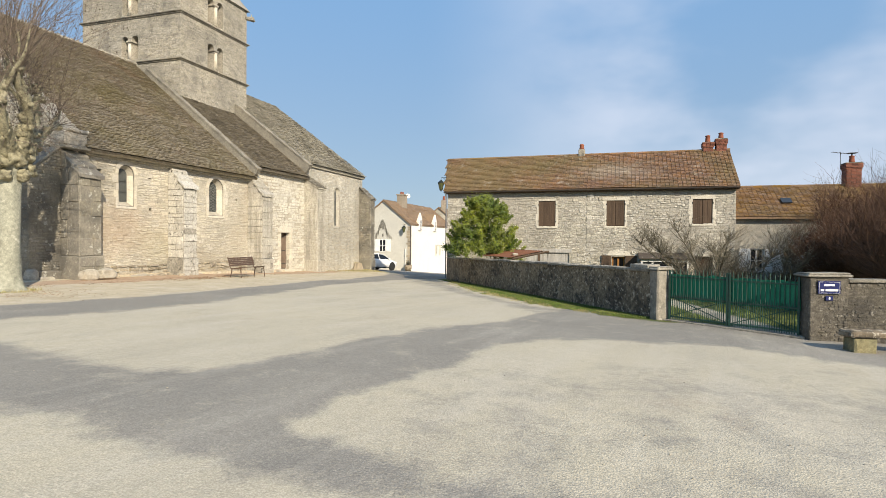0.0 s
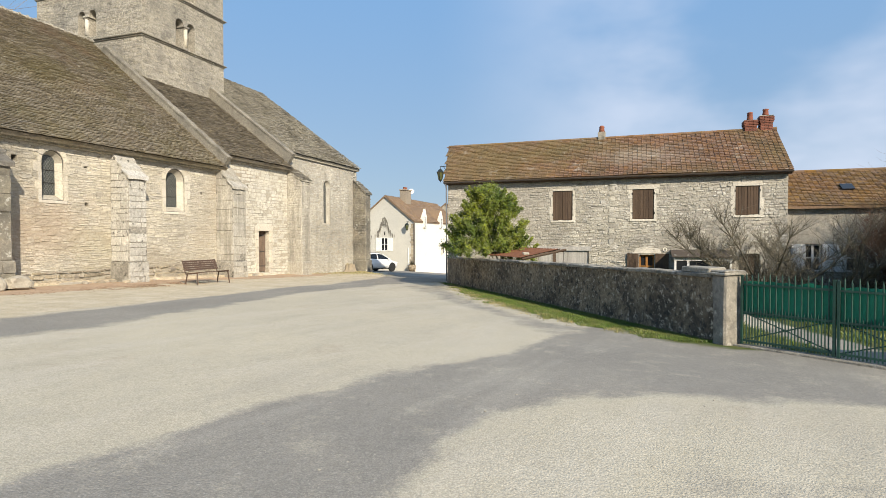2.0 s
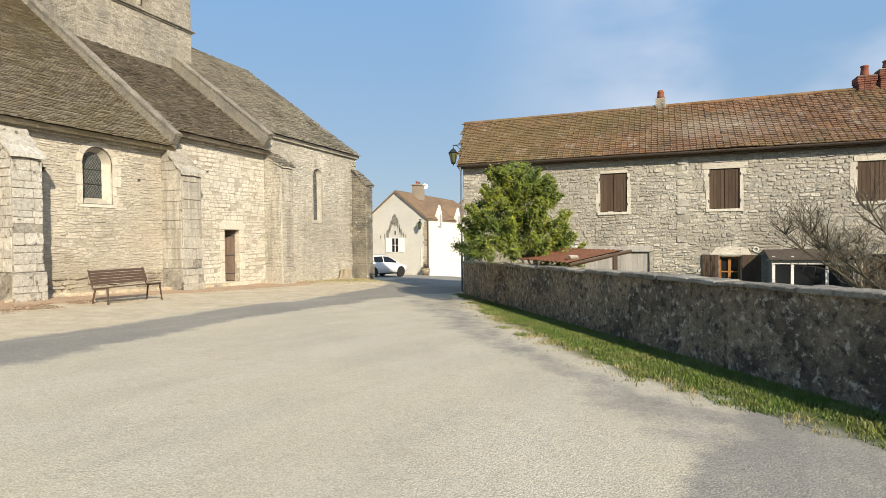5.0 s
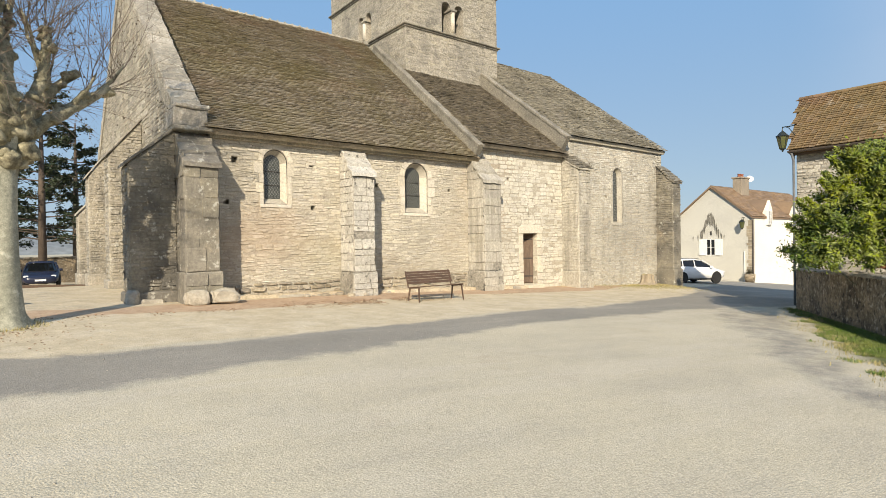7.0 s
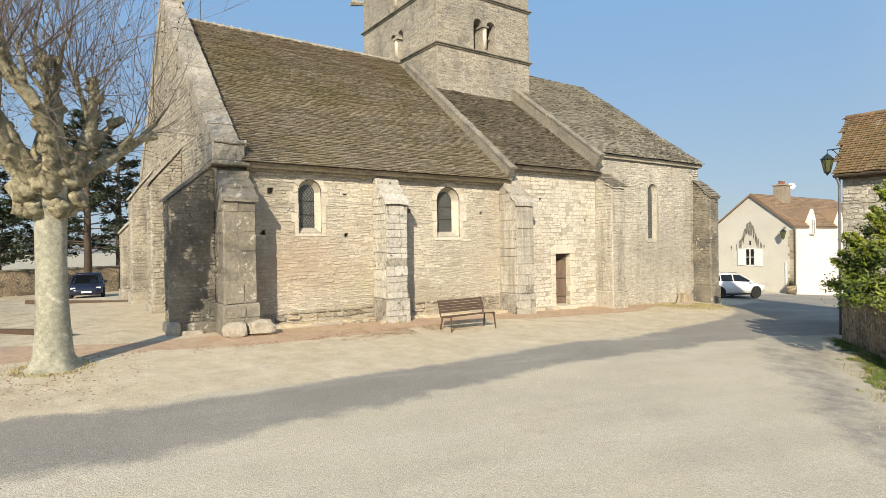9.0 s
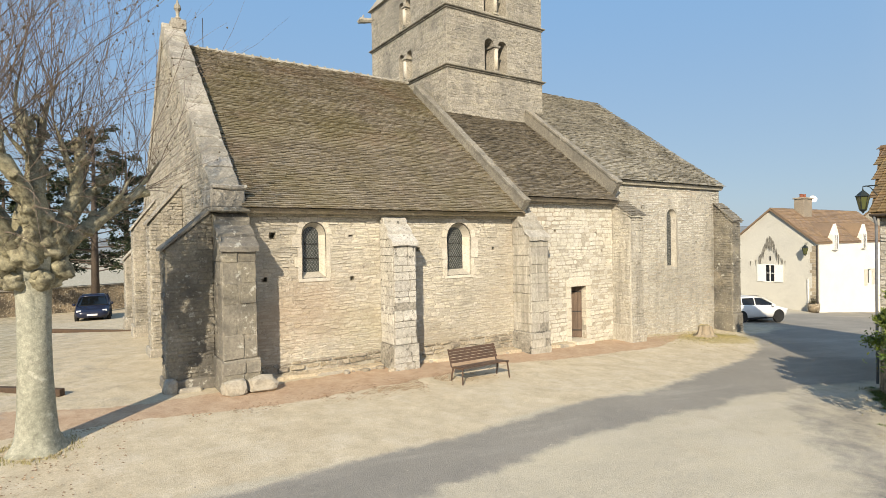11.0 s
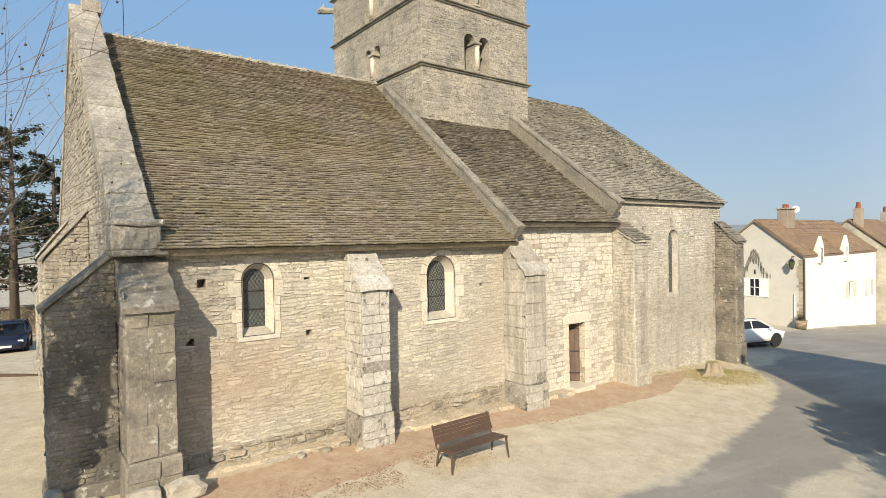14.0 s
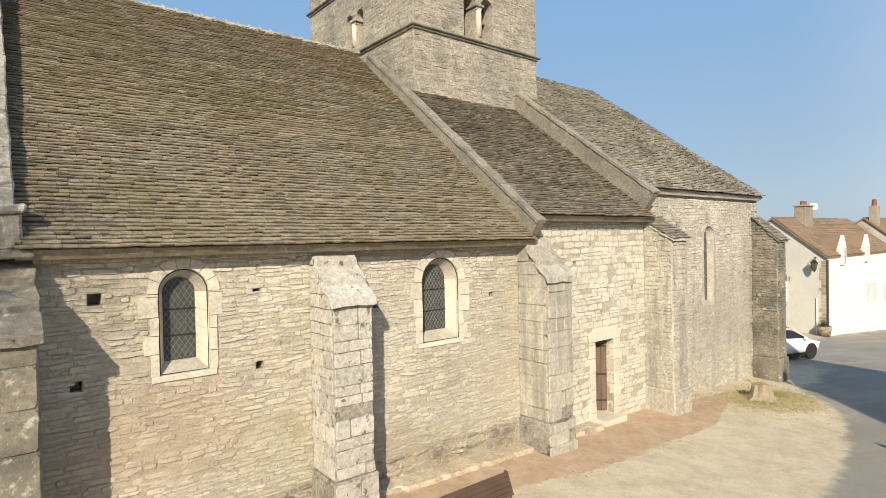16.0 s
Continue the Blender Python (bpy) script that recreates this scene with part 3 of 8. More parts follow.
PATH_IN = [(-9, -0.9), (-5.2, -0.5), (-3.2, 0.4), (-2.2, 0.45), (0.5, 0.3), (3.1, -0.1), (8.9, -0.25), (14, -0.2), (18.5, 0.3)]
PATH_OUT = [(-9, 1.3), (-4.1, 1.62), (-2.8, 1.65), (-1.2, 1.92), (1.3, 1.92), (4.1, 1.6), (7.2, 1.25), (9.3, 1.55), (11.9, 1.66), (14.8, 1.66), (16.2, 1.2), (18.5, 0.5)]
GRASS_OUT = [(13.6, 0.6), (14.3, 1.2), (15.6, 1.6), (17.5, 2.0), (20, 2.0), (22.9, 1.85), (26.2, 1.25), (28.8, 0.65), (31, 0.5)]


def strip_x(y):
    """Street-side foot of the garden wall."""
    return 5.62 - (y - 14.5) * 0.3155


def masks(x, y):
    p = GRID_INV @ Vector((x, y, 0))
    u, v = p.x, -p.y
    wob = 0.35 * noise.noise(Vector((x * 0.45, y * 0.45, 3))) + 0.16 * noise.noise(Vector((x * 1.9, y * 1.9, 5)))
    lane = smooth(-0.3, 0.3, v - band(LANE_IN, u) + wob * 0.8) * smooth(-0.4, 0.35, band(LANE_OUT, u) - v + wob)
    gate = 0.0
    if -9 < x < 9 and y < 20:
        gate = smooth(-0.35, 0.3, band(GATE_NORTH, x) - y + wob * 1.2) * smooth(-0.4, 0.4, y - band(GATE_SOUTH, x) + wob) * smooth(-9, -6.0, x)
        if x > -1.6:
            gate *= 1 - 0.95 * smooth(-0.25, 0.25, min(band(LOBE_TOP, x) - y, y - band(LOBE_LOW, x)) + wob * 0.8) * smooth(-1.6, -1.0, x)
    edge = strip_x(y) - x
    out = band(GRASS_OUT, y)
    side = 0.0
    if 14.5 < y < 36:
        side = smooth(out + 0.2, out + 0.6, edge + wob * 0.5) * smooth(3.8, 2.8, edge + wob) * (0.8 if y < 24 else 0.8 * smooth(36, 24, y))
    street = smooth(24, 28, u) * smooth(-3.6, -2.6, v) if u > 24 else 0.0
    near = 0.34 * smooth(10.5, 6.0, y) * smooth(-1.5, 0.5, x) if abs(x) < 30 else 0.0
    west = 0.62 * smooth(-1.2, -4.0, u) * smooth(1.4, -0.4, v)
    dirt = smooth(6.6, 7.4, x + wob) * smooth(10.2, 10.8, y + wob * 0.6) * smooth(12.2, 11.9, y) * smooth(14, 11, x)
    asphalt = max(lane, near, 0.5 * west, gate * 0.82, side * 0.72, street * 0.9, dirt)
    grass = smooth(out + 0.3, out - 0.5, edge + wob * 0.9) * (1 if 13.6 < y < 31.5 and edge > -0.4 else 0)
    if x > strip_x(y) + 0.3 and 11.5 < y < 31 and v > 8.3:
        drive = smooth(0.75, 0.45, abs(x - (7.65 + 0.13 * (y - 14))) + wob * 0.4) if y < 24 else 0.0
        grass = max(grass, smooth(0.2, 1.2, x - strip_x(y)) * 1.3 * (1 - drive))
    straw = smooth(0.25, 0.6, math.exp(-((u - 18.5) / 1.9) ** 2 - ((v - 1.6) / 1.35) ** 2) + wob * 0.35)
    asphalt *= 1 - straw
    grass = max(grass, 0.36 * smooth(-2.5, -6.0, u) * smooth(1.0, -1.5, v))
    earth = smooth(-0.12, 0.12, v - band(PATH_IN, u) + wob * 0.3) * smooth(-0.12, 0.12, band(PATH_OUT, u) - v + wob * 0.4) if u < 18.5 else 0.0
    sand = smooth(0.2, -0.4, v - band(LANE_IN, u) - wob) if u < 24 else 0.0
    return asphalt, grass, earth, sand, straw


GRID_INV = GRID.inverted()
xs = [-3000, -900, -300, -120, -60, -40] + [-32 + 0.25 * i for i in range(181)] + [14, 16, 18, 20, 24, 30, 45, 80, 200, 700, 3000]
ys = [-3000, -800, -200, -70, -35, -20, -14, -10, -6] + [-3 + 0.25 * i for i in range(181)] + [44, 46, 48, 51, 54, 57, 60, 64, 68, 72, 76, 84, 100, 160, 400, 1200, 3000]
verts = [(x, y, ground_height(x, y) + (0.012 * noise.noise(Vector((x * 0.9, y * 0.9, 0))) if abs(x) < 40 and abs(y) < 80 else 0)) for y in ys for x in xs]
nx = len(xs)
me = bpy.data.meshes.new("ground")
me.from_pydata(verts, [], [(j * nx + i, j * nx + i + 1, (j + 1) * nx + i + 1, (j + 1) * nx + i) for j in range(len(ys) - 1) for i in range(nx - 1)])
vals = np.array([masks(x, y) if -60 < x < 60 and -40 < y < 130 else (0, 0.3 if x < -30 else 0.8, 0, 0, 0) for x, y, _ in verts], dtype=np.float32)
for i, key in enumerate(("asphalt", "grass", "earth", "sand", "straw")):
    me.attributes.new(key, "FLOAT", "POINT").data.foreach_set("value", np.ascontiguousarray(vals[:, i]))
me.shade_smooth()
ground = new("ground", me)
tagged(ground, "pale gravel square with worn asphalt lanes and a red earth path", "ground", kind="structure")

gm = bpy.data.materials.new("gravel_square")
gm.use_nodes = True
gn, gl = gm.node_tree.nodes, gm.node_tree.links
gb = gn["Principled BSDF"]
gpos = gn.new("ShaderNodeNewGeometry").outputs["Position"]


def g_noise(s, detail=6, r=0.6):
    t = gn.new("ShaderNodeTexNoise")
    t.inputs["Scale"].default_value, t.inputs["Detail"].default_value, t.inputs["Roughness"].default_value = s, detail, r
    gl.new(gpos, t.inputs["Vector"])
    return t.outputs["Fac"]


def g_mix(f, a, b, kind="MIX"):
    x = gn.new("ShaderNodeMix")
    x.data_type, x.blend_type = "RGBA", kind
    for key, val in (("Factor", f), ("A", a), ("B", b)):
        if isinstance(val, tuple):
            x.inputs[key].default_value = (*val, 1)
        elif isinstance(val, (int, float)):
            x.inputs[key].default_value = val
        else:
            gl.new(val, x.inputs[key])
    return x.outputs["Result"]


def g_rng(v, a, b, c=0.0, d=1.0):
    r = gn.new("ShaderNodeMapRange")
    for key, val in (("From Min", a), ("From Max", b), ("To Min", c), ("To Max", d)):
        r.inputs[key].default_value = val
    gl.new(v, r.inputs["Value"])
    return r.outputs["Result"]


def g_math(op, a, b):
    x = gn.new("ShaderNodeMath")
    x.operation = op
    for i, val in enumerate((a, b)):
        if isinstance(val, (int, float)):
            x.inputs[i].default_value = val
        else:
            gl.new(val, x.inputs[i])
    return x.outputs[0]


def g_mask(key, wob, lo, hi):
    at = gn.new("ShaderNodeAttribute")
    at.attribute_name = key
    return g_rng(g_math("ADD", at.outputs["Fac"], g_rng(wob, 0, 1, -0.5, 0.5)), lo, hi)


mid, tiny, big = g_noise(2.2, 8, 0.7), g_noise(38, 5, 0.75), g_noise(0.35, 4)
patch = g_noise(5.5, 7, 0.72)
peb = gn.new("ShaderNodeTexVoronoi")
peb.inputs["Scale"].default_value = 55
gl.new(gpos, peb.inputs["Vector"])
pebble = g_mix(g_rng(peb.outputs["Distance"], 0.1, 0.75), (1.18, 1.18, 1.18), (0.66, 0.66, 0.66))
# tracks drawn out along the traffic
trk = gn.new("ShaderNodeMapping")
trk.vector_type = "TEXTURE"
trk.inputs["Rotation"].default_value = (0, 0, radians(UP - 10))
trk.inputs["Scale"].default_value = (6.0, 1.0, 1)
gl.new(gpos, trk.inputs["Vector"])
trn = gn.new("ShaderNodeTexNoise")
trn.inputs["Scale"].default_value, trn.inputs["Detail"].default_value, trn.inputs["Roughness"].default_value = 1.3, 7, 0.62
gl.new(trk.outputs["Vector"], trn.inputs["Vector"])
grain = g_mix(g_rng(g_noise(95, 4, 0.8), 0.33, 0.67), (0.8, 0.8, 0.8), (1.2, 1.2, 1.2))
clump = g_mix(g_rng(g_noise(17, 6, 0.75), 0.36, 0.64), (0.82, 0.815, 0.80), (0.95, 0.945, 0.93))
gravel = g_mix(g_rng(big, 0.35, 0.65), (0.60, 0.54, 0.415), (0.545, 0.492, 0.387))
gravel = g_mix(g_rng(mid, 0.52, 0.72, 0, 0.4), gravel, (0.44, 0.40, 0.335))
gravel = g_mix(g_rng(g_noise(0.9, 8, 0.7), 0.5, 0.66, 0, 0.45), gravel, (0.63, 0.575, 0.465))
gravel = g_mix(g_rng(trn.outputs["Fac"], 0.5, 0.64, 0, 0.5), gravel, (0.63, 0.575, 0.475))
gravel = g_mix(g_rng(trn.outputs["Fac"], 0.47, 0.34, 0, 0.3), gravel, (0.44, 0.40, 0.335))
gravel = g_mix(g_rng(g_noise(0.55, 6, 0.65), 0.60, 0.72, 0, 0.45), gravel, (0.47, 0.37, 0.27))
gravel = g_mix(0.55, gravel, pebble, "MULTIPLY")
gravel = g_mix(1.0, gravel, grain, "MULTIPLY")
asph = g_mix(g_rng(big, 0.35, 0.65), (0.335, 0.312, 0.272), (0.28, 0.263, 0.234))
asph = g_mix(g_rng(trn.outputs["Fac"], 0.5, 0.66, 0, 0.55), asph, (0.43, 0.40, 0.345))
asph = g_mix(g_rng(patch, 0.55, 0.72, 0, 0.22), asph, (0.45, 0.415, 0.35))
asph = g_mix(g_rng(mid, 0.44, 0.3, 0, 0.25), asph, (0.22, 0.21, 0.19))
asph = g_mix(0.5, asph, pebble, "MULTIPLY")
asph = g_mix(g_rng(g_noise(42, 3, 0.7), 0.6, 0.68, 0, 0.55), asph, (0.52, 0.49, 0.42))
asph = g_mix(1.0, asph, grain, "MULTIPLY")
sandc = g_mix(g_rng(mid, 0.35, 0.65), (0.635, 0.55, 0.405), (0.48, 0.41, 0.295))
sandc = g_mix(g_rng(g_noise(1.3, 8, 0.68), 0.48, 0.66, 0, 0.55), sandc, (0.68, 0.61, 0.49))
sandc = g_mix(g_rng(g_noise(0.8, 7, 0.66), 0.52, 0.7, 0, 0.5), sandc, (0.48, 0.395, 0.275))
sandc = g_mix(g_rng(patch, 0.58, 0.7, 0, 0.5), sandc, (0.40, 0.335, 0.245))
sandc = g_mix(1.0, sandc, g_mix(g_rng(tiny, 0.32, 0.68), (0.8, 0.8, 0.8), (1.2, 1.2, 1.2)), "MULTIPLY")
earthc = g_mix(g_rng(mid, 0.35, 0.65), (0.45, 0.315, 0.215), (0.545, 0.415, 0.295))
earthc = g_mix(g_rng(patch, 0.5, 0.66, 0, 0.6), earthc, (0.37, 0.25, 0.165))
earthc = g_mix(1.0, earthc, g_mix(g_rng(tiny, 0.32, 0.68), (0.85, 0.85, 0.85), (1.15, 1.15, 1.15)), "MULTIPLY")
grassc = g_mix(g_rng(mid, 0.38, 0.7), (0.075, 0.11, 0.024), (0.17, 0.16, 0.07))
strawc = g_mix(g_rng(patch, 0.4, 0.62), (0.56, 0.47, 0.30), (0.36, 0.30, 0.15))
strawc = g_mix(1.0, strawc, g_mix(g_rng(tiny, 0.32, 0.68), (0.72, 0.72, 0.72), (1.28, 1.28, 1.28)), "MULTIPLY")
col = g_mix(g_mask("sand", mid, 0.3, 0.7), gravel, sandc)
col = g_mix(g_mask("earth", patch, 0.38, 0.62), col, earthc)
worn = g_math("ADD", g_rng(g_noise(26.0, 8, 0.8), 0.3, 0.7, -0.05, 0.35), g_rng(g_noise(2.0, 9, 0.68), 0.34, 0.66, 0.12, 0.58))
col = g_mix(g_mask("asphalt", worn, 0.25, 0.75), col, asph)
col = g_mix(g_mask("straw", patch, 0.3, 0.75), col, strawc)
col = g_mix(g_mask("grass", mid, 0.25, 0.85), col, grassc)
col = g_mix(1.0, col, clump, "MULTIPLY")
gl.new(col, gb.inputs["Base Color"])
gb.inputs["Roughness"].default_value = 0.93
gb.inputs["Specular IOR Level"].default_value = 0.2
gbump = gn.new("ShaderNodeBump")
gbump.inputs["Strength"].default_value = 0.5
gbump.inputs["Distance"].default_value = 0.015
gl.new(g_math("ADD", tiny, g_math("MULTIPLY", peb.outputs["Distance"], -0.6)), gbump.inputs["Height"])
gl.new(gbump.outputs["Normal"], gb.inputs["Normal"])
ground.data.materials.append(gm)

# ---------------------------------------------------------------- church
church = thing("church", "old limestone village church with stone-slated roofs and square tower", "church")
SOUTH = Face((0, 0.3, 0), (1, 0, 0), (0, -1, 0))
AXIS = 7.85

W1 = (1.45, 2.17, 3.22, 4.80, True)
W2 = (6.28, 7.26, 3.07, 4.80, True)
W3 = (18.0, 18.72, 2.85, 5.45, True)
DOOR = (11.9, 12.72, 0.30, 2.38, False)


def gable_z(w, top, slope):
    return top - abs(w - AXIS) * slope




def putlog(u, z, s=0.13):
    s *= 0.85
    return (u - s / 2, u + s / 2, z - s / 2, z + s / 2, False, 0.3)


NAVE_HOLES = [putlog(0.66, 4.42, 0.2), putlog(0.42, 3.25, 0.17), putlog(2.92, 4.4, 0.14), putlog(2.95, 3.16, 0.15), putlog(5.2, 3.95, 0.15), putlog(8.2, 3.91, 0.14)]
CROSS_HOLES = [putlog(11.1, 4.53), putlog(13.34, 4.39), putlog(12.38, 3.79, 0.11), putlog(13.66, 3.72, 0.11)]
CHOIR_HOLES = [putlog(16.3, 5.46, 0.15), putlog(19.55, 5.3, 0.12), putlog(17.5, 4.08, 0.11), putlog(20.27, 3.98, 0.13), putlog(20.6, 2.55, 0.11)]
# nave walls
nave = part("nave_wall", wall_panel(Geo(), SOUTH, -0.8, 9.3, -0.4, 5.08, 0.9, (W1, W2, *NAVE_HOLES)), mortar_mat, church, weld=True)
north = Geo().box(-0.8, 14.5, -0.4, 9.3, 15.4, 5.08).box(9.3, 14.5, -0.4, 22.2, 15.4, 6.4)
part("north_wall", north, mortar_mat, church)
cross_wall = part("crossing_wall", wall_panel(Geo(), Face((0, 0.24, 0), (1, 0, 0), (0, -1, 0)), 9.3, 14.3, -0.4, 5.6, 0.9, (DOOR, *CROSS_HOLES)), mortar_mat, church, weld=True)
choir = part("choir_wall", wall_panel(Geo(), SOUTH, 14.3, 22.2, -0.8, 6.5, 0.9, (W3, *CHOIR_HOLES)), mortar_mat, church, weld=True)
east = Geo().prism([(22.2, 0.3, -0.8), (22.2, 15.4, -0.8), (22.2, 15.4, 6.5), (22.2, AXIS, 12.1), (22.2, 0.3, 6.5)], (-0.7, 0, 0))
part("east_gable", east, mortar_mat, church)
west = Geo().prism([(-0.85, 0.25, -0.4), (-0.85, 15.5, -0.4), (-0.85, 15.5, 5.4), (-0.85, AXIS + 0.3, 12.05), (-0.85, AXIS - 0.3, 12.05), (-0.85, 0.25, 5.4)], (0.6, 0, 0))
west_gable = part("west_gable", west, mortar_mat, church)

# roofs: boarded slab and slates
NS = (11.55 - 5.12) / (AXIS + 0.1)


def slab(name, u0, u1, w0, z0, w1, z1, material, thick=0.16):
    d = Vector((0, -(z1 - z0), (w1 - w0)))
    d = d.normalized() * -thick
    g = Geo().prism([(u0, w0, z0), (u1, w0, z0), (u1, w1, z1), (u0, w1, z1)], d if d.z < 0 else -d)
    return part(name, g, material, church)


nave_roof = slab("nave_roof", -0.2, 9.35, -0.12, 5.12, AXIS, 11.55, lauze_mat)
slab("nave_roof_north", -0.2, 9.35, 2 * AXIS + 0.12, 5.12, AXIS, 11.55, lauze_mat)
cross_roof = slab("crossing_roof", 9.3, 14.35, -0.14, 5.68, 5.2, 9.72, lauze_dark_mat)
choir_roof = slab("choir_roof", 14.3, 22.32, 0.12, 6.55, AXIS, 12.22, lauze_grey_mat)
slab("choir_roof_north", 14.3, 22.32, 2 * AXIS - 0.12, 6.55, AXIS, 12.22, lauze_grey_mat)

# tower
TU0, TU1, TW0, TW1 = 9.72, 15.28, 5.08, 12.05
TSOUTH = Face((0, TW0, 0), (1, 0, 0), (0, -1, 0))
TWEST = Face((TU0, 0, 0), (0, 1, 0), (-1, 0, 0))
S_OPEN = [(11.78, 12.32, 11.84, 13.3, True), (12.56, 13.1, 11.84, 13.3, True)]
S_OPEN2 = [(11.78, 12.32, 14.46, 15.95, True), (12.56, 13.1, 14.46, 15.95, True)]
W_OPEN = [(7.98, 8.46, 11.95, 13.28, True), (8.7, 9.18, 11.95, 13.28, True)]
W_OPEN2 = [(8.02, 8.46, 14.46, 15.75, True), (8.68, 9.12, 14.46, 15.75, True)]
tower = Geo()
wall_panel(tower, TSOUTH, TU0, TU1, 6.0, 14.25, 0.7, S_OPEN)
wall_panel(tower, TSOUTH, TU0, TU1, 14.25, 16.4, 0.7, S_OPEN2)
wall_panel(tower, TWEST, TW0 + 0.7, TW1, 6.0, 14.25, 0.7, W_OPEN)
wall_panel(tower, TWEST, TW0 + 0.7, TW1, 14.25, 16.4, 0.7, W_OPEN2)
tower.box(TU1 - 0.7, TW0 + 0.7, 6, TU1, TW1, 16.4).box(TU0 + 0.7, TW1 - 0.7, 6, TU1 - 0.7, TW1, 16.4)
tower_wall = part("tower_wall", tower, tower_mat, church, weld=True)
tower_roof = Geo()
c = ((TU0 + TU1) / 2, (TW0 + TW1) / 2, 21.5)
q = [(TU0 - 0.15, TW0 - 0.15, 16.4), (TU1 + 0.15, TW0 - 0.15, 16.4), (TU1 + 0.15, TW1 + 0.15, 16.4), (TU0 - 0.15, TW1 + 0.15, 16.4)]
tower_roof.add(q + [c], [(3, 2, 1, 0), (0, 1, 4), (1, 2, 4), (2, 3, 4), (3, 0, 4)])
part("tower_roof", tower_roof, lauze_grey_mat, church)
part("bell_floor", Geo().box(TU0 + 0.7, TW0 + 0.7, 10.6, TU1 - 0.7, TW1 - 0.7, 10.8), dark_wood_mat, church)
part("bell_screen", Geo().box(TU0 + 1.6, TW0 + 1.6, 10.8, TU1 - 1.6, TW1 - 1.6, 16.3), dark_wood_mat, church)
for z in (11.66, 14.2):
    g = Geo()
    for lo, hi, e in ((0.0, 0.07, 0.07), (0.07, 0.14, 0.14)):
        g.box(TU0 - e, TW0 - e, z + lo, TU1 + e, TW1 + e, z + hi)
    part("string_course", g, buttress_dark_mat, church, "dark weathered moulded stone band", bevel=0.02)


# buttresses: (u0, u1, front w, foot z, cap front z, cap top z)
def buttress(u0, u1, w_front, z_foot, z_cap, z_top, seed, foot=0.06, wall_w=0.3, material=None, ashlar=(0.18, 0.34), block=True, slabs=0, core=None, widths=(0.3, 0.62), gap=0.011):
    g = Geo()
    sp = z_foot + 0.75
    g.box(u0 - foot, w_front - foot, z_foot - 0.4, u1 + foot, wall_w + 0.2, sp)
    g.prism([(u0, w_front, sp - 0.02), (u0, wall_w + 0.2, sp - 0.02), (u0, wall_w + 0.2, z_top), (u0, wall_w, z_top), (u0, w_front, z_cap)], (u1 - u0, 0, 0))
    b = part("buttress", g, core or material or buttress_mat, church, bevel=0.03, rough=0.02)
    m = material or buttress_mat
    n = 3
    for i in range(n):
        fa, fb = i / n, (i + 1) / n + 0.04
        wa, za = w_front + (wall_w - w_front) * fa, z_cap + (z_top - z_cap) * fa
        wb, zb = w_front + (wall_w - w_front) * min(fb, 1), z_cap + (z_top - z_cap) * min(fb, 1)
        o = 0.08 if i == 0 else 0.045
        e = 0.06 - 0.015 * i
        cap = Geo().prism([(u0 - e, wa - o, za - 0.03), (u0 - e, wb, zb - 0.03), (u0 - e, wb, zb + 0.02), (u0 - e, wa - o, za + 0.10)], (u1 - u0 + 2 * e, 0, 0))
        part("weathering_slab", cap, m, b, bevel=0.012, rough=0.03)
    if slabs:
        up = Vector((0, wall_w - w_front + 0.1, z_top - z_cap))
        tiles(b, (u0 - 0.08, w_front - 0.1, z_cap + 0.03), (1, 0, 0), up, u1 - u0 + 0.16, up.length - 0.02, 0.15, (0.14, 0.34), 0.04, verge_mat, (-1, 3, -1, 3), seed=slabs, sag=0.04, name="cap_slab")
    kw = dict(hr=ashlar, wr=widths if block else (0.1, 0.34), proud=0.02 if block else 0.022, material=m, gap=gap if block else 0.008, wave=0.006, jit=0.04 if block else 0.3, block=block, smear=0.04)
    stones(b, Face((0, w_front, 0), (1, 0, 0), (0, -1, 0)), u0 + 0.01, u1 - 0.01, sp + 0.02, z_cap - 0.03, seed=seed, near=(u0, u1, -1, 9), limit=60, **kw)

    def top_w(z):
        return w_front if z < z_cap else w_front + (wall_w - w_front) * (z - z_cap) / (z_top - z_cap)
    stones(b, Face((u0, 0, 0), (0, 1, 0), (-1, 0, 0)), w_front, wall_w, sp + 0.02, z_top - 0.1, seed=seed + 1, near=(-9, 9, -1, 9), limit=60, lo=lambda z: top_w(z) + 0.02, **kw)
    stones(b, Face((0, w_front - foot, 0), (1, 0, 0), (0, -1, 0)), u0 - foot + 0.01, u1 + foot - 0.01, z_foot - 0.1, sp - 0.03, seed=seed + 2, near=(-9, 99, -1, 9), limit=40, **kw)
    return b


buttress(-0.84, -0.02, -0.60, 0.65, 4.05, 5.02, 11, foot=0.06, material=buttress_dark_mat, ashlar=(0.4, 0.8))
buttress(3.87, 4.63, -0.50, 0.45, 4.10, 5.05, 21, foot=0.05, material=pale_ashlar_mat, core=open_joint_mat, ashlar=(0.16, 0.34), widths=(0.24, 0.7), gap=0.014)
buttress(9.08, 9.94, -0.58, 0.28, 4.18, 5.25, 31, foot=0.04, material=ashlar_mat, core=open_joint_mat, ashlar=(0.26, 0.4), widths=(0.36, 0.85), gap=0.006)
buttress(14.32, 15.14, -0.62, 0.05, 5.02, 5.65, 41, foot=0.06, material=ashlar_mat, ashlar=(0.08, 0.18), block=False, slabs=45)
buttress(21.72, 22.42, -0.60, -0.15, 4.86, 5.8, 51, foot=0.06, material=buttress_dark_mat, ashlar=(0.07, 0.16), block=False, slabs=55)


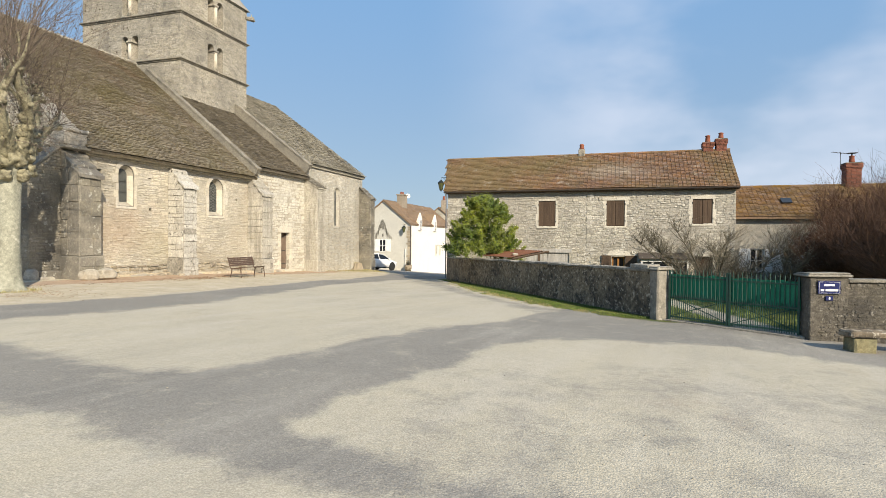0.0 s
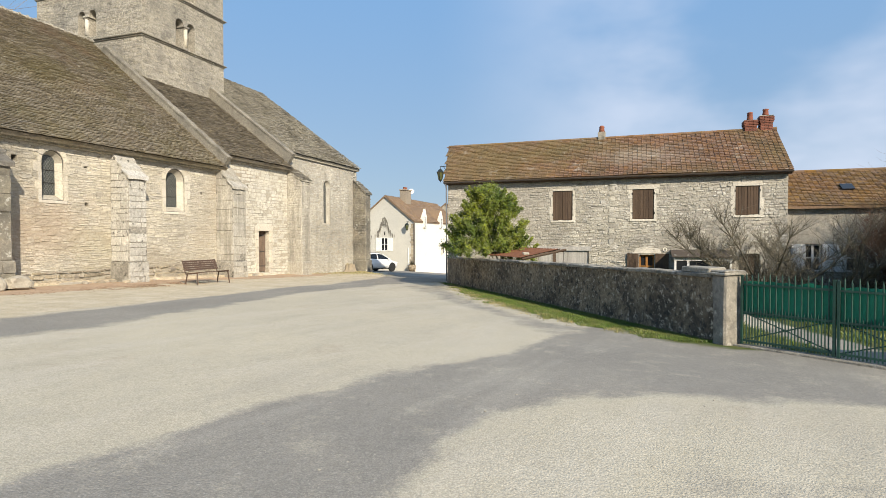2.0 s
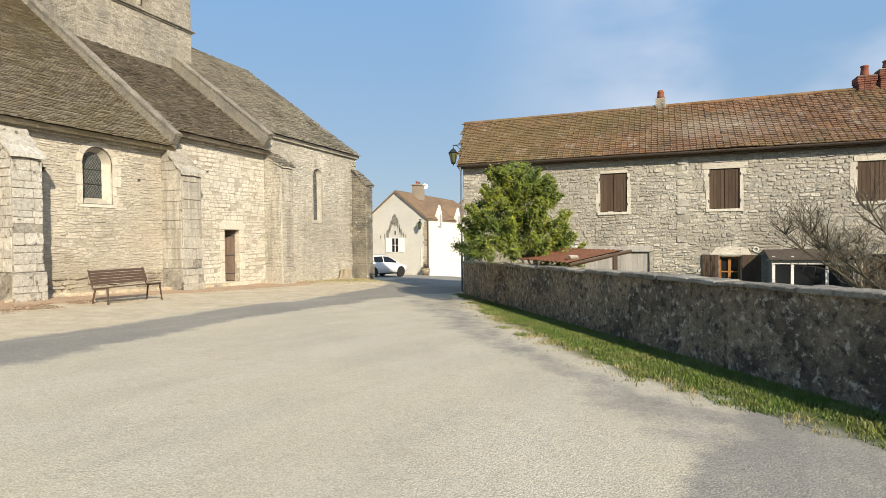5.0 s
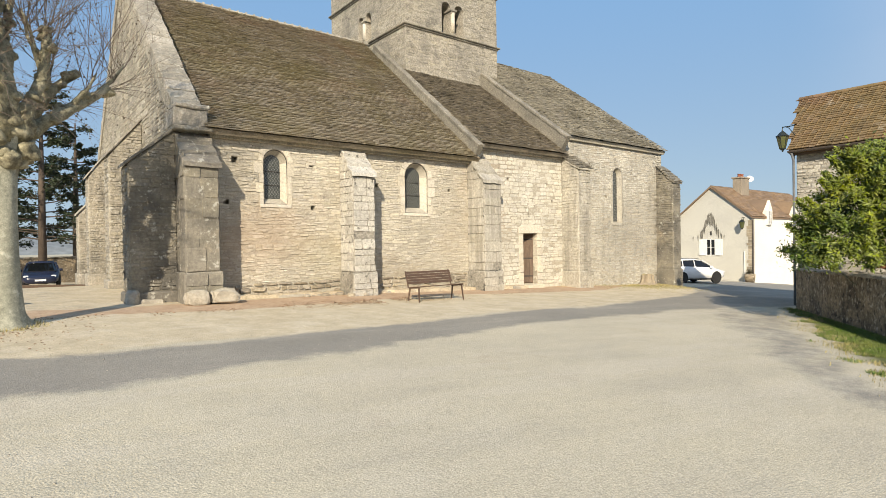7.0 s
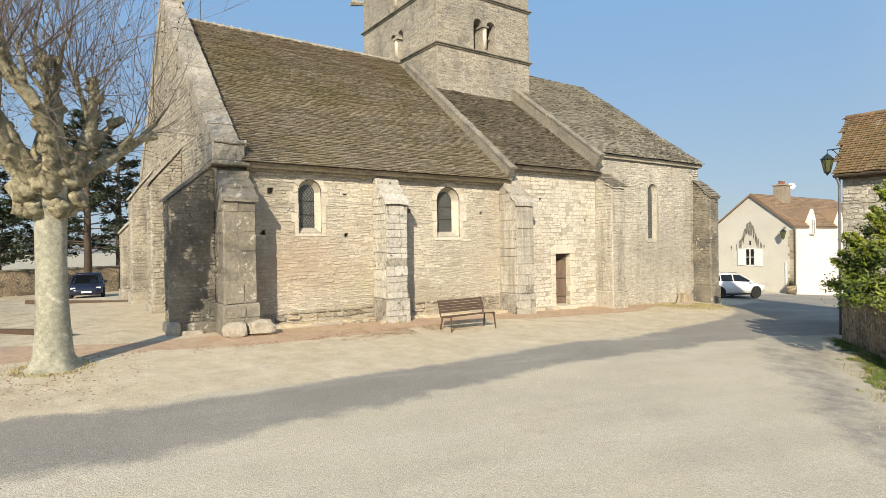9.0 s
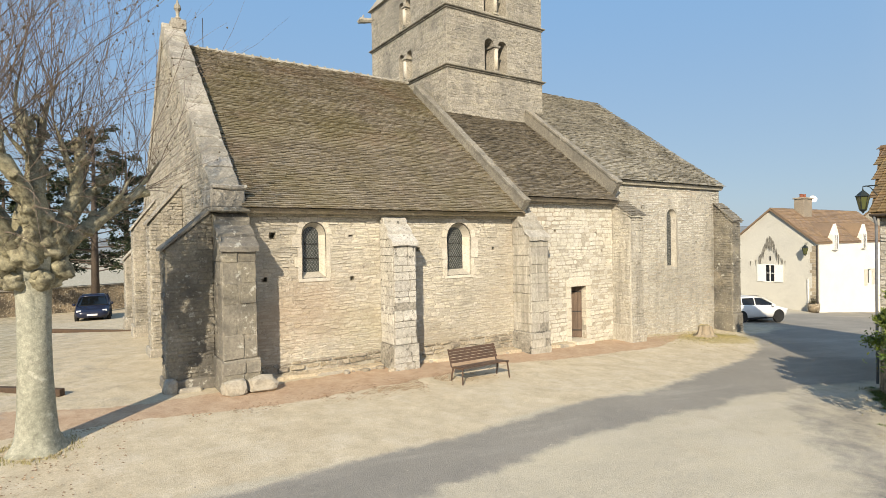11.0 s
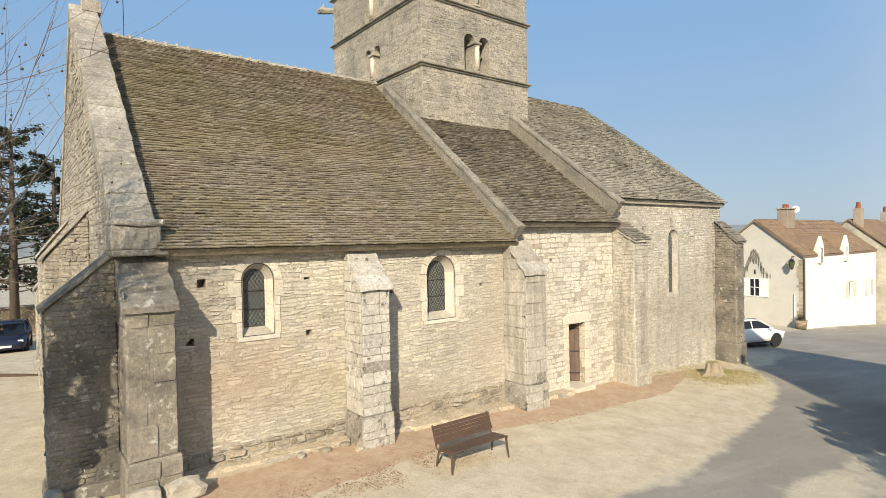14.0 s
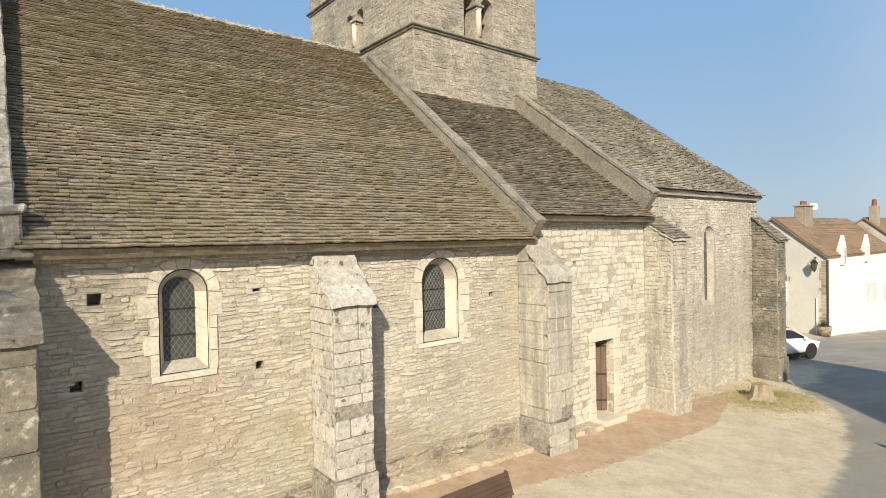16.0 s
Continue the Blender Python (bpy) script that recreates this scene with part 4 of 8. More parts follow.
def west_buttress(w0, w1, u_out, z_foot, z_low, z_top, seed, buttress_mat=buttress_mat):
    g = Geo().prism([(-0.85, w0, z_foot - 0.4), (u_out, w0, z_foot - 0.4), (u_out, w0, z_low), (-0.85, w0, z_top)], (0, w1 - w0, 0))
    g.box(u_out - 0.08, w0 - 0.08, z_foot - 0.4, -0.85, w1 + 0.08, z_foot + 0.3)
    b = part("west_buttress", g, buttress_mat, church, bevel=0.03, rough=0.025)
    cap = Geo().prism([(-0.85, w0 - 0.06, z_top), (u_out - 0.08, w0 - 0.06, z_low - 0.05), (u_out - 0.08, w0 - 0.06, z_low + 0.03), (-0.85, w0 - 0.06, z_top + 0.09)], (0, w1 - w0 + 0.12, 0))
    part("weathering", cap, buttress_mat, b, bevel=0.012, rough=0.012)
    sl = (z_top - z_low) / (-0.85 - u_out)
    stones(b, Face((0, w0, 0), (1, 0, 0), (0, -1, 0)), u_out, -0.85, z_foot + 0.32, z_top, lo=lambda z: max(u_out + 0.02, u_out + (z - z_low) / sl + 0.05),
           hr=(0.06, 0.13), wr=(0.1, 0.36), proud=0.02, jit=0.25, gap=0.006, material=buttress_mat, near=(-9, 9, -1, 9), limit=120, seed=seed)
    stones(b, Face((u_out, 0, 0), (0, 1, 0), (-1, 0, 0)), w0 + 0.01, w1 - 0.01, z_foot + 0.32, z_low - 0.05,
           hr=(0.09, 0.2), wr=(0.2, 0.45), proud=0.02, material=buttress_mat, near=None, seed=seed + 1)


west_buttress(0.22, 1.05, -1.95, 0.62, 4.1, 5.05, 61, buttress_dark_mat)
west_buttress(4.55, 5.4, -1.8, 0.75, 4.9, 6.1, 63)
west_buttress(10.9, 11.8, -1.7, 0.72, 4.9, 6.1, 65)
west_buttress(15.0, 15.9, -1.7, 0.6, 3.6, 4.6, 67)

# gable coping with kneelers, apex cross
rise = Vector((0, AXIS, 12.25 - 5.5)).normalized()
p0 = Vector((-0.9, 0.1, 5.62))
steps = 21
seg = (Vector((-0.9, AXIS, 12.28)) - p0) / steps
for flip in (1, -1):
    nrm = Vector((0, -rise.z, rise.y)) if flip == 1 else Vector((0, rise.z, rise.y))
    mir = (lambda p: p) if flip == 1 else (lambda p: Vector((p.x, 2 * AXIS - p.y, p.z)))
    a, b = mir(p0), mir(p0 + seg * steps)
    bed = Geo().prism([a - nrm * 0.2, b - nrm * 0.2, b - nrm * 0.45, a - nrm * 0.45], (0.7, 0, 0))
    body = part("gable_coping", bed, buttress_mat, church, "lichened grey coping slabs up the gable")
    for i in range(steps):
        a, b = mir(p0 + seg * i), mir(p0 + seg * (i + 0.985))
        lift = nrm * random.Random(i).uniform(0.0, 0.035)
        part("coping_slab", Geo().prism([a + lift, b + lift, b - nrm * 0.24, a - nrm * 0.24], (0.72, 0, 0)), buttress_mat, body, bevel=0.02, rough=0.025)
kn = Geo().box(-0.95, -0.08, 5.12, -0.12, 0.9, 5.58).box(-0.92, -0.14, 5.58, -0.08, 0.9, 5.70)
part("kneeler", kn, buttress_mat, church, bevel=0.03, rough=0.03)
kn = Geo().box(-0.95, -0.12, 5.02, 0.0, 0.6, 5.13)
part("kneeler", kn, buttress_mat, church, bevel=0.02, rough=0.01)
cross = Geo().box(-0.6, AXIS - 0.28, 12.1, -0.1, AXIS + 0.28, 12.45).lathe([(0.1, 12.45), (0.13, 12.55), (0.06, 12.62), (0.07, 12.8), (0.13, 12.9), (0.11, 13.02), (0.05, 13.1), (0.03, 13.22)], (-0.35, AXIS, 0), 8)
part("gable_finial", cross, buttress_mat, church, "stone finial on the gable apex", bevel=0.01)

# verge copings between the roofs
def verge(name, u0, u1, w0, z0, w1, z1, high, low, n, material, label=""):
    a, b = Vector((u0, w0, z0)), Vector((u0, w1, z1))
    nr = Vector((0, -(z1 - z0), w1 - w0)).normalized()
    if nr.z < 0:
        nr = -nr
    core = Geo().prism([a + nr * (high - 0.1), b + nr * (high - 0.1), b - nr * low, a - nr * low], (u1 - u0, 0, 0))
    body = part(name, core, material, church, label)
    for i in range(n):
        p, r = a + (b - a) * (i / n), a + (b - a) * ((i + 0.985) / n)
        ex = Vector((-0.03, 0, 0))
        part("coping_slab", Geo().prism([p + ex + nr * high, r + ex + nr * high, r + ex + nr * (high - 0.1), p + ex + nr * (high - 0.1)], (u1 - u0 + 0.06, 0, 0)), material, body, bevel=0.012, rough=0.022)


verge("verge_coping", 9.16, 9.40, -0.14, 5.35, TW0 + 1.9, 11.0, 0.28, 0.15, 12, verge_mat, "pale stone coping between two roofs")
verge("verge_coping", 14.12, 14.36, 0.02, 6.02, TW0 + 0.2, 9.95, 0.5, 0.5, 10, verge_mat)

# eaves: stone table under the slates
part("eaves_course", Geo().box(-0.02, 0.13, 4.94, 9.1, 0.34, 5.05), tower_mat, church, "pale stone eaves course", bevel=0.01)
part("eaves_course", Geo().box(9.3, 0.1, 5.5, 14.3, 0.3, 5.6), tower_mat, church, bevel=0.01)
part("eaves_course", Geo().box(14.3, 0.18, 6.4, 22.25, 0.34, 6.5), tower_mat, church, bevel=0.01)
# ridge tiles
rg = Geo()
for i in range(28):
    rg.prism([(0.0 + i * 0.335, AXIS - 0.16, 11.50), (0.0 + i * 0.335, AXIS, 11.66), (0.0 + i * 0.335, AXIS + 0.16, 11.50)], (0.325, 0, 0))
    rg.prism([(0.28 + i * 0.335, AXIS - 0.17, 11.52), (0.28 + i * 0.335, AXIS, 11.71), (0.28 + i * 0.335, AXIS + 0.17, 11.52)], (0.07, 0, 0))
part("ridge_tiles", rg, lauze_grey_mat, church)
part("lightning_rod", Geo().tube([(0.5, AXIS, 11.6), (0.5, AXIS, 12.75)], 0.012, 5), iron_mat, church, "thin iron rod on the ridge")
# gargoyles on the tower corners
for gu, gw, du, dw in ((TU0, TW1, -0.35, 0.5), (TU1, TW0, 0.45, -0.1)):
    g = Geo().tube([(gu - du * 0.3, gw - dw * 0.3, 15.95), (gu + du * 0.5, gw + dw * 0.5, 16.02), (gu + du, gw + dw, 16.08), (gu + du * 1.35, gw + dw * 1.35, 15.98)], [0.12, 0.15, 0.17, 0.07], 7)
    g.tube([(gu + du * 0.9, gw + dw * 0.9, 16.15), (gu + du * 0.75, gw + dw * 0.75, 16.36)], [0.06, 0.02], 5)
    part("gargoyle", g, tower_mat, church, "worn carved stone waterspout", rough=0.03)

# ---------------------------------------------------------------- stone house across the square
house = thing("stone_house", "long rubble-stone farmhouse with red clay tiles and brown shutters", "house", (15.3, -8.35, 0))
HF = Face((0, 0, 0), (0, -1, 0), (-1, 0, 0))      # a = distance from the street corner
HL, HD = 14.65, 5.8
SKEW = 0.25
H_W = [(5.12, 6.02, 2.82, 4.18, False), (8.62, 9.52, 2.84, 4.16, False), (12.72, 13.62, 2.95, 4.18, False)]
H_LOW = [(4.45, 6.75, -0.6, 1.42, False), (8.92, 9.55, 0.25, 1.27, False), (12.86, 13.66, 0.2, 1.34, False)]
front = wall_panel(Geo(), HF, 0, HL, -1.2, 2.2, 0.5, H_LOW)
wall_panel(front, HF, 0, HL, 2.2, 4.85, 0.5, H_W)
house_front = part("front_wall", front, house_mortar_mat, house, weld=True)
hb = Geo()
for y0, sk in ((0.0, SKEW), (-HL + 0.5, 0.0)):
    hb.prism([(x, y0 + sk * x, z) for x, z in ((0.5, -1.2), (HD, -1.2), (HD, 4.85), (2.9, 6.95), (0.5, 5.2))], (0, -0.5, 0))
hb.box(HD - 0.5, -HL + 0.5, -1.2, HD, SKEW * HD - 0.5, 4.85)
house_sides = part("back_wall", hb, house_mortar_mat, house, weld=True)
hr_ = Geo()
prof = ((-0.28, 4.76), (2.9, 6.98), (HD + 0.28, 4.76), (HD + 0.28, 4.66), (2.9, 6.86), (-0.28, 4.66))
hr_.add([(x, 0.12 + SKEW * (x + 0.28), z) for x, z in prof] + [(x, -HL - 0.12, z) for x, z in prof],
        [(0, 1, 4, 5), (1, 2, 3, 4), (11, 10, 7, 6), (10, 9, 8, 7)] + [(i, i + 6, (i + 1) % 6 + 6, (i + 1) % 6) for i in range(6)])
house_roof = part("roof", hr_, red_tile_mat, house)

# lower wing beside it
wing = thing("low_house", "low stone house with mossy clay tiles and white window surrounds", "house", (15.9, -23.02, 0))
g = Geo()
wall_panel(g, Face((0, 0, 0), (0, -1, 0), (-1, 0, 0)), 0, 9.5, -1.2, 3.4, 0.4, [(0.75, 1.35, 0.6, 1.75, False), (2.2, 2.9, 0.6, 1.75, False), (5.2, 6.0, -0.6, 1.75, False)])
for y0 in (-0.02, -9.1):
    g.prism([(0.4, y0, -1.2), (5.4, y0, -1.2), (5.4, y0, 3.4), (2.7, y0, 5.0), (0.4, y0, 3.6)], (0, -0.4, 0))
g.box(5.0, -9.1, -1.2, 5.4, -0.42, 3.4)
part("wall", g, house_mortar_mat, wing, weld=True)
g = Geo().prism([(-0.3, -0.02, 3.30), (2.7, -0.02, 5.02), (5.7, -0.02, 3.30), (5.7, -0.02, 3.2), (2.7, -0.02, 4.9), (-0.3, -0.02, 3.2)], (0, -9.6, 0))
wing_roof = part("roof", g, mossy_tile_mat, wing)

# ---------------------------------------------------------------- white house down the street
wh = thing("white_house", "whitewashed village house with brown tiled roof and two dormers", "house", (39.6, 3.2, 0))
g = Geo().prism([(0, 0.0, -3.4), (0, 6.1, -3.4), (0, 6.1, 3.65), (0, 3.05, 6.12), (0, 0.0, 3.65)], (0.4, 0, 0))
wh_gable = part("gable_wall", g, cream_wall_mat, wh)
WS = Face((0.4, 0, 0), (1, 0, 0), (0, -1, 0))
WH_OPEN = [(8.3, 9.3, 0.2, 1.45, False), (12.6, 13.5, 0.0, 1.3, False)]
g = wall_panel(Geo(), WS, 0, 14.8, -4.0, 3.65, 0.4, WH_OPEN)
g.box(0.4, 5.7, -4, 15.2, 6.1, 3.65)
g.prism([(15.2, 0.4, -4), (15.2, 5.7, -4), (15.2, 5.7, 3.65), (15.2, 3.05, 6.1), (15.2, 0.4, 3.9)], (-0.4, 0, 0))
part("side_wall", g, white_wall_mat, wh, weld=True)
g = Geo().prism([(-0.18, -0.08, 3.69), (-0.18, 3.05, 6.25), (-0.18, 6.35, 3.55), (-0.18, 6.35, 3.43), (-0.18, 3.05, 6.1), (-0.18, -0.08, 3.57)], (15.5, 0, 0))
wh_roof = part("roof", g, brown_tile_mat, wh)

# ---------------------------------------------------------------- garden wall along the square
WALL_A, WALL_B = Vector((5.53, 14.4, 0)), Vector((0.38, 31.0, 0))
wdir = (WALL_B - WALL_A).normalized()
wlen = (WALL_B - WALL_A).length
wyaw = math.degrees(math.atan2(wdir.y, wdir.x))
gwall = at_world("garden_wall", "dark lichen-stained rendered garden wall with stone coping", "wall", WALL_A.x, WALL_A.y, 0.0, wyaw, kind="structure")
g = Geo()
n = 28
for i in range(n):
    a, b = wlen * i / n, wlen * (i + 1) / n
    pa, pb = WALL_A + wdir * a, WALL_A + wdir * b
    za, zb = ground_height(pa.x, pa.y), ground_height(pb.x, pb.y)
    g.add([(a, -0.18, za - 0.4), (b, -0.18, zb - 0.4), (b, -0.18, zb + 1.22), (a, -0.18, za + 1.22), (a, 0.18, za - 0.4), (b, 0.18, zb - 0.4), (b, 0.18, zb + 1.22), (a, 0.18, za + 1.22)],
          [(3, 2, 1, 0), (4, 5, 6, 7), (7, 6, 2, 3)])
part("wall_body", g, garden_wall_mat, gwall, weld=True)

# ---------------------------------------------------------------- coping and end pier of the garden wall
rw = random.Random(77)
a = 0.0
while a < wlen - 0.05:
    L = min(rw.uniform(0.5, 1.1), wlen - a)
    p = WALL_A + wdir * (a + L / 2)
    z = ground_height(p.x, p.y) + 1.215
    g = Geo().box(a + 0.008, -0.24 + rw.uniform(-0.02, 0.02), z, a + L - 0.008, 0.24 + rw.uniform(-0.02, 0.02), z + rw.uniform(0.05, 0.085))
    part("coping_stone", g, coping_mat, gwall, bevel=0.014, rough=0.016)
    a += L
pier_mat = mat("whitened_pier_render", (0.29, 0.265, 0.22), (0.20, 0.183, 0.153), 2.6, 14, bump=0.8, bump_scale=22,
               stains=(((0.10, 0.093, 0.078), 3.4, 0.5, 0.64, 0.75), ((0.52, 0.49, 0.42), 6.0, 0.58, 0.66, 0.7)))


def pier(name, label, x, y, turn, wx, wy, h, material, capw=0.06):
    t = at_world(name, label, "pillar", x, y, None, turn, kind="structure")
    part("shaft", Geo().box(-wx / 2, -wy / 2, -0.3, wx / 2, wy / 2, h), material, t, bevel=0.03, rough=0.02)
    part("cap", Geo().box(-wx / 2 - capw, -wy / 2 - capw, h, wx / 2 + capw, wy / 2 + capw, h + 0.05).box(-wx / 2 - capw * 0.4, -wy / 2 - capw * 0.4, h + 0.05, wx / 2 + capw * 0.4, wy / 2 + capw * 0.4, h + 0.085), coping_mat, t, bevel=0.014, rough=0.012)
    return t


pier("gate_pier", "whitened stone gate pier with a flat cap", 5.58, 14.24, wyaw, 0.32, 0.44, 1.27, pier_mat, 0.045)
part("cap_block", Geo().box(0.1, -0.2, 1.34, 0.85, 0.2, 1.45), coping_mat, gwall, bevel=0.02, rough=0.015)

# ---------------------------------------------------------------- windows and door of the church
glass_mat = bpy.data.materials.new("leaded_glass")
glass_mat.use_nodes = True
_b = glass_mat.node_tree.nodes["Principled BSDF"]
_n = glass_mat.node_tree.nodes.new("ShaderNodeTexNoise")
_n.inputs["Scale"].default_value = 9
_r = glass_mat.node_tree.nodes.new("ShaderNodeValToRGB")
_r.color_ramp.elements[0].color = (0.02, 0.024, 0.022, 1)
_r.color_ramp.elements[1].color = (0.10, 0.11, 0.10, 1)
glass_mat.node_tree.links.new(_n.outputs["Fac"], _r.inputs["Fac"])
glass_mat.node_tree.links.new(_r.outputs["Color"], _b.inputs["Base Color"])
_b.inputs["Roughness"].default_value = 0.22
lead_mat = mat("grey_lead", (0.22, 0.22, 0.215), (0.15, 0.15, 0.145), 8, 30, rough=0.6, bump=0.0, metal=0.2)
pane_mat = bpy.data.materials.new("window_glass")
pane_mat.use_nodes = True
pane_mat.node_tree.nodes["Principled BSDF"].inputs["Base Color"].default_value = (0.018, 0.02, 0.023, 1)
pane_mat.node_tree.nodes["Principled BSDF"].inputs["Roughness"].default_value = 0.06


reveal_mat = mat("reveal_mortar", (0.33, 0.305, 0.25), (0.42, 0.39, 0.325), 1.5, 20, bump=0.5)


def church_window(op, inner, deep, face, seed, ring=0.16, lattice=0.13, rod=True, dressed_mat=dressed_mat):
    rnd = random.Random(seed)
    a, b, c, d, _ = op
    out_o, in_o = outline(op, 14), outline(inner, 14)
    g = Geo()
    n = len(out_o)
    vs = [face.p(q[0], q[1], 0.004) for q in out_o] + [face.p(q[0], q[1], -deep) for q in in_o]
    g.add(vs, [(i, i + 1, i + 1 + n, i + n) for i in range(n - 1)] + [(n - 1, 0, n, 2 * n - 1)])
    win = part("arched_window", g, reveal_mat, church, "round-arched church window with splayed pale stone reveal")
    for side in (0, n - 1):
        z0 = out_o[side][1]
        cut = [z0 + (d - (b - a) / 2 - z0) * k / 4 for k in range(5)]
        zi0, zi1 = in_o[side][1], inner[3] - (inner[1] - inner[0]) / 2
        for k in range(4):
            za, zb = cut[k] + 0.006, cut[k + 1] - 0.006
            ya, yb = (zi0 + (zi1 - zi0) * (k + f) / 4 for f in (0.02, 0.98))
            sh_ = 0.004 if side == 0 else -0.004
            xo, xi = out_o[side][0] + sh_, in_o[side][0] + sh_
            part("reveal_block", Geo().add([face.p(xo, za, -0.002), face.p(xo, zb, -0.002), face.p(xi, yb, -deep), face.p(xi, ya, -deep)], [(0, 1, 2, 3)]), dressed_mat, win)
    gl_ = Geo().add([face.p(q[0], q[1], -deep + 0.015) for q in in_o], [tuple(range(n))])
    part("glazing", gl_, glass_mat, win, "dark leaded glass")
    # lead cames: diagonals clipped to the light
    ia, ib, ic, id_, _ = inner
    m, r = (ia + ib) / 2, (ib - ia) / 2

    def within(x, z):
        if x < ia or x > ib or z < ic or z > id_:
            return False
        return z < id_ - r or (x - m) ** 2 + (z - id_ + r) ** 2 < r * r
    for s in (1, -1):
        k = -12
        while k < 40:
            pts = [(ia + t * (ib - ia) / 24, ic + k * lattice + s * 1.5 * t * (ib - ia) / 24) for t in range(25)]
            run = [q for q in pts if within(*q)]
            if len(run) > 2:
                part("lead_came", Geo().tube([face.p(*run[0], -deep + 0.02), face.p(*run[-1], -deep + 0.02)], 0.0045, 4), lead_mat, win)
            k += 1
    for z in (ic + (id_ - ic) * 0.3, ic + (id_ - ic) * 0.62):
        part("saddle_bar", Geo().tube([face.p(ia, z, -deep + 0.03), face.p(ib, z, -deep + 0.03)], 0.009, 5), iron_mat, win)
    if rod:
        part("grille_rod", Geo().tube([face.p(q[0], q[1], -0.015) for q in outline((a + 0.015, b - 0.015, c + 0.015, d - 0.015, True), 14)] + [face.p(a + 0.015, c + 0.015, -0.015)], 0.011, 5), iron_mat, win, "thin dark iron rod round the opening")
    # voussoirs and jamb blocks
    r0, m, spr = (b - a) / 2, (a + b) / 2, d - (b - a) / 2
    k = 7
    for i in range(k):
        t0, t1 = math.pi * i / k + 0.012, math.pi * (i + 1) / k - 0.012
        rr = r0 + ring * rnd.uniform(0.85, 1.15)
        poly = [(m - r0 * math.cos(t0 + (t1 - t0) * j / 3), spr + r0 * math.sin(t0 + (t1 - t0) * j / 3)) for j in range(4)]
        poly += [(m - rr * math.cos(t1 - (t1 - t0) * j / 3), spr + rr * math.sin(t1 - (t1 - t0) * j / 3)) for j in range(4)]
        part("voussoir", Geo().prism([face.p(*q, 0.024) for q in poly], face.n * -0.1), dressed_mat, win)
    for side in (-1, 1):
        z = c
        while z < spr - 0.02:
            h = min(rnd.uniform(0.2, 0.36), spr - z)
            w = ring * rnd.choice((0.7, 1.0, 1.7, 1.25))
            x0, x1 = (a - w, a) if side < 0 else (b, b + w)
            part("jamb_block", Geo().prism([face.p(x0, z + 0.006, 0.022), face.p(x1, z + 0.006, 0.022), face.p(x1, z + h - 0.006, 0.022), face.p(x0, z + h - 0.006, 0.022)], face.n * -0.1), dressed_mat, win, rough=0.014)
            z += h
    part("sill", Geo().prism([face.p(a - 0.1, c - 0.09, 0.03), face.p(b + 0.1, c - 0.09, 0.03), face.p(b + 0.1, c, 0.03), face.p(a - 0.1, c, 0.03)], face.n * -0.15), dressed_mat, win, bevel=0.008, rough=0.006)


church_window(W1, (1.56, 2.02, 3.40, 4.66, True), 0.22, SOUTH, 1)
church_window(W2, (6.43, 7.06, 3.28, 4.65, True), 0.24, SOUTH, 2)
church_window(W3, (18.03, 18.58, 2.95, 5.36, True), 0.19, SOUTH, 3, ring=0.1, rod=False, dressed_mat=ashlar_mat)

CF = Face((0, 0.24, 0), (1, 0, 0), (0, -1, 0))
door_wood = mat("worn_oak_door", (0.15, 0.108, 0.08), (0.105, 0.077, 0.058), 2.5, 25, bump=0.5, stretch=(8, 8, 0.8), island=0.18,
                stains=(((0.16, 0.13, 0.10), 2.2, 0.58, 0.72, 0.6),))
door = part("church_door", Geo().box(-0.8, 0.03, 0.36, 0.0, 0.08, 2.36), door_wood, church, "worn brown plank door standing ajar in the wall")
door.matrix_basis = pose(12.70, 0.44, 0, 0, 0, -42)
for i in range(5):
    x = -0.795 + i * 0.159
    part("plank", Geo().box(x, 0.0, 0.37, x + 0.152, 0.032, 2.355), door_wood, door, bevel=0.006)
for z in (0.62, 1.35, 2.12):
    part("hinge_strap", Geo().box(-0.7, -0.012, z, -0.02, 0.002, z + 0.045), iron_mat, door)
part("ring_handle", Geo().tube([(-0.68 + 0.045 * math.cos(k * 0.63), -0.015, 1.32 + 0.045 * math.sin(k * 0.63)) for k in range(11)], 0.008, 5), iron_mat, door)
part("door_frame", Geo().box(11.9, 0.46, 0.34, 11.945, 0.53, 2.38).box(12.685, 0.50, 0.34, 12.72, 0.56, 2.38).box(11.945, 0.46, 2.34, 12.685, 0.53, 2.38), door_wood, church)
part("threshold", Geo().box(11.84, -0.12, 0.12, 12.8, 0.7, 0.34), dressed_mat, church, bevel=0.02, rough=0.012)
lint = [(11.66, 2.38), (13.0, 2.38), (13.08, 2.62), (12.75, 2.70), (12.3, 2.73), (11.9, 2.70), (11.6, 2.62)]
part("door_lintel", Geo().prism([CF.p(*q, 0.028) for q in lint], (0, 0.25, 0)), dressed_mat, church, "pale cambered stone lintel", bevel=0.012, rough=0.01)
rnd = random.Random(8)
for x0, x1 in ((11.66, 11.9), (12.72, 12.98)):
    z = 0.2
    while z < 2.34:
        h = min(rnd.uniform(0.28, 0.45), 2.38 - z)
        e = rnd.uniform(-0.05, 0.06)
        part("jamb_block", Geo().box(x0 - (e if x0 < 12 else 0), 0.215, z + 0.006, x1 + (e if x0 > 12 else 0), 0.5, z + h - 0.006), dressed_mat, church, bevel=0.008, rough=0.006)
        z += h

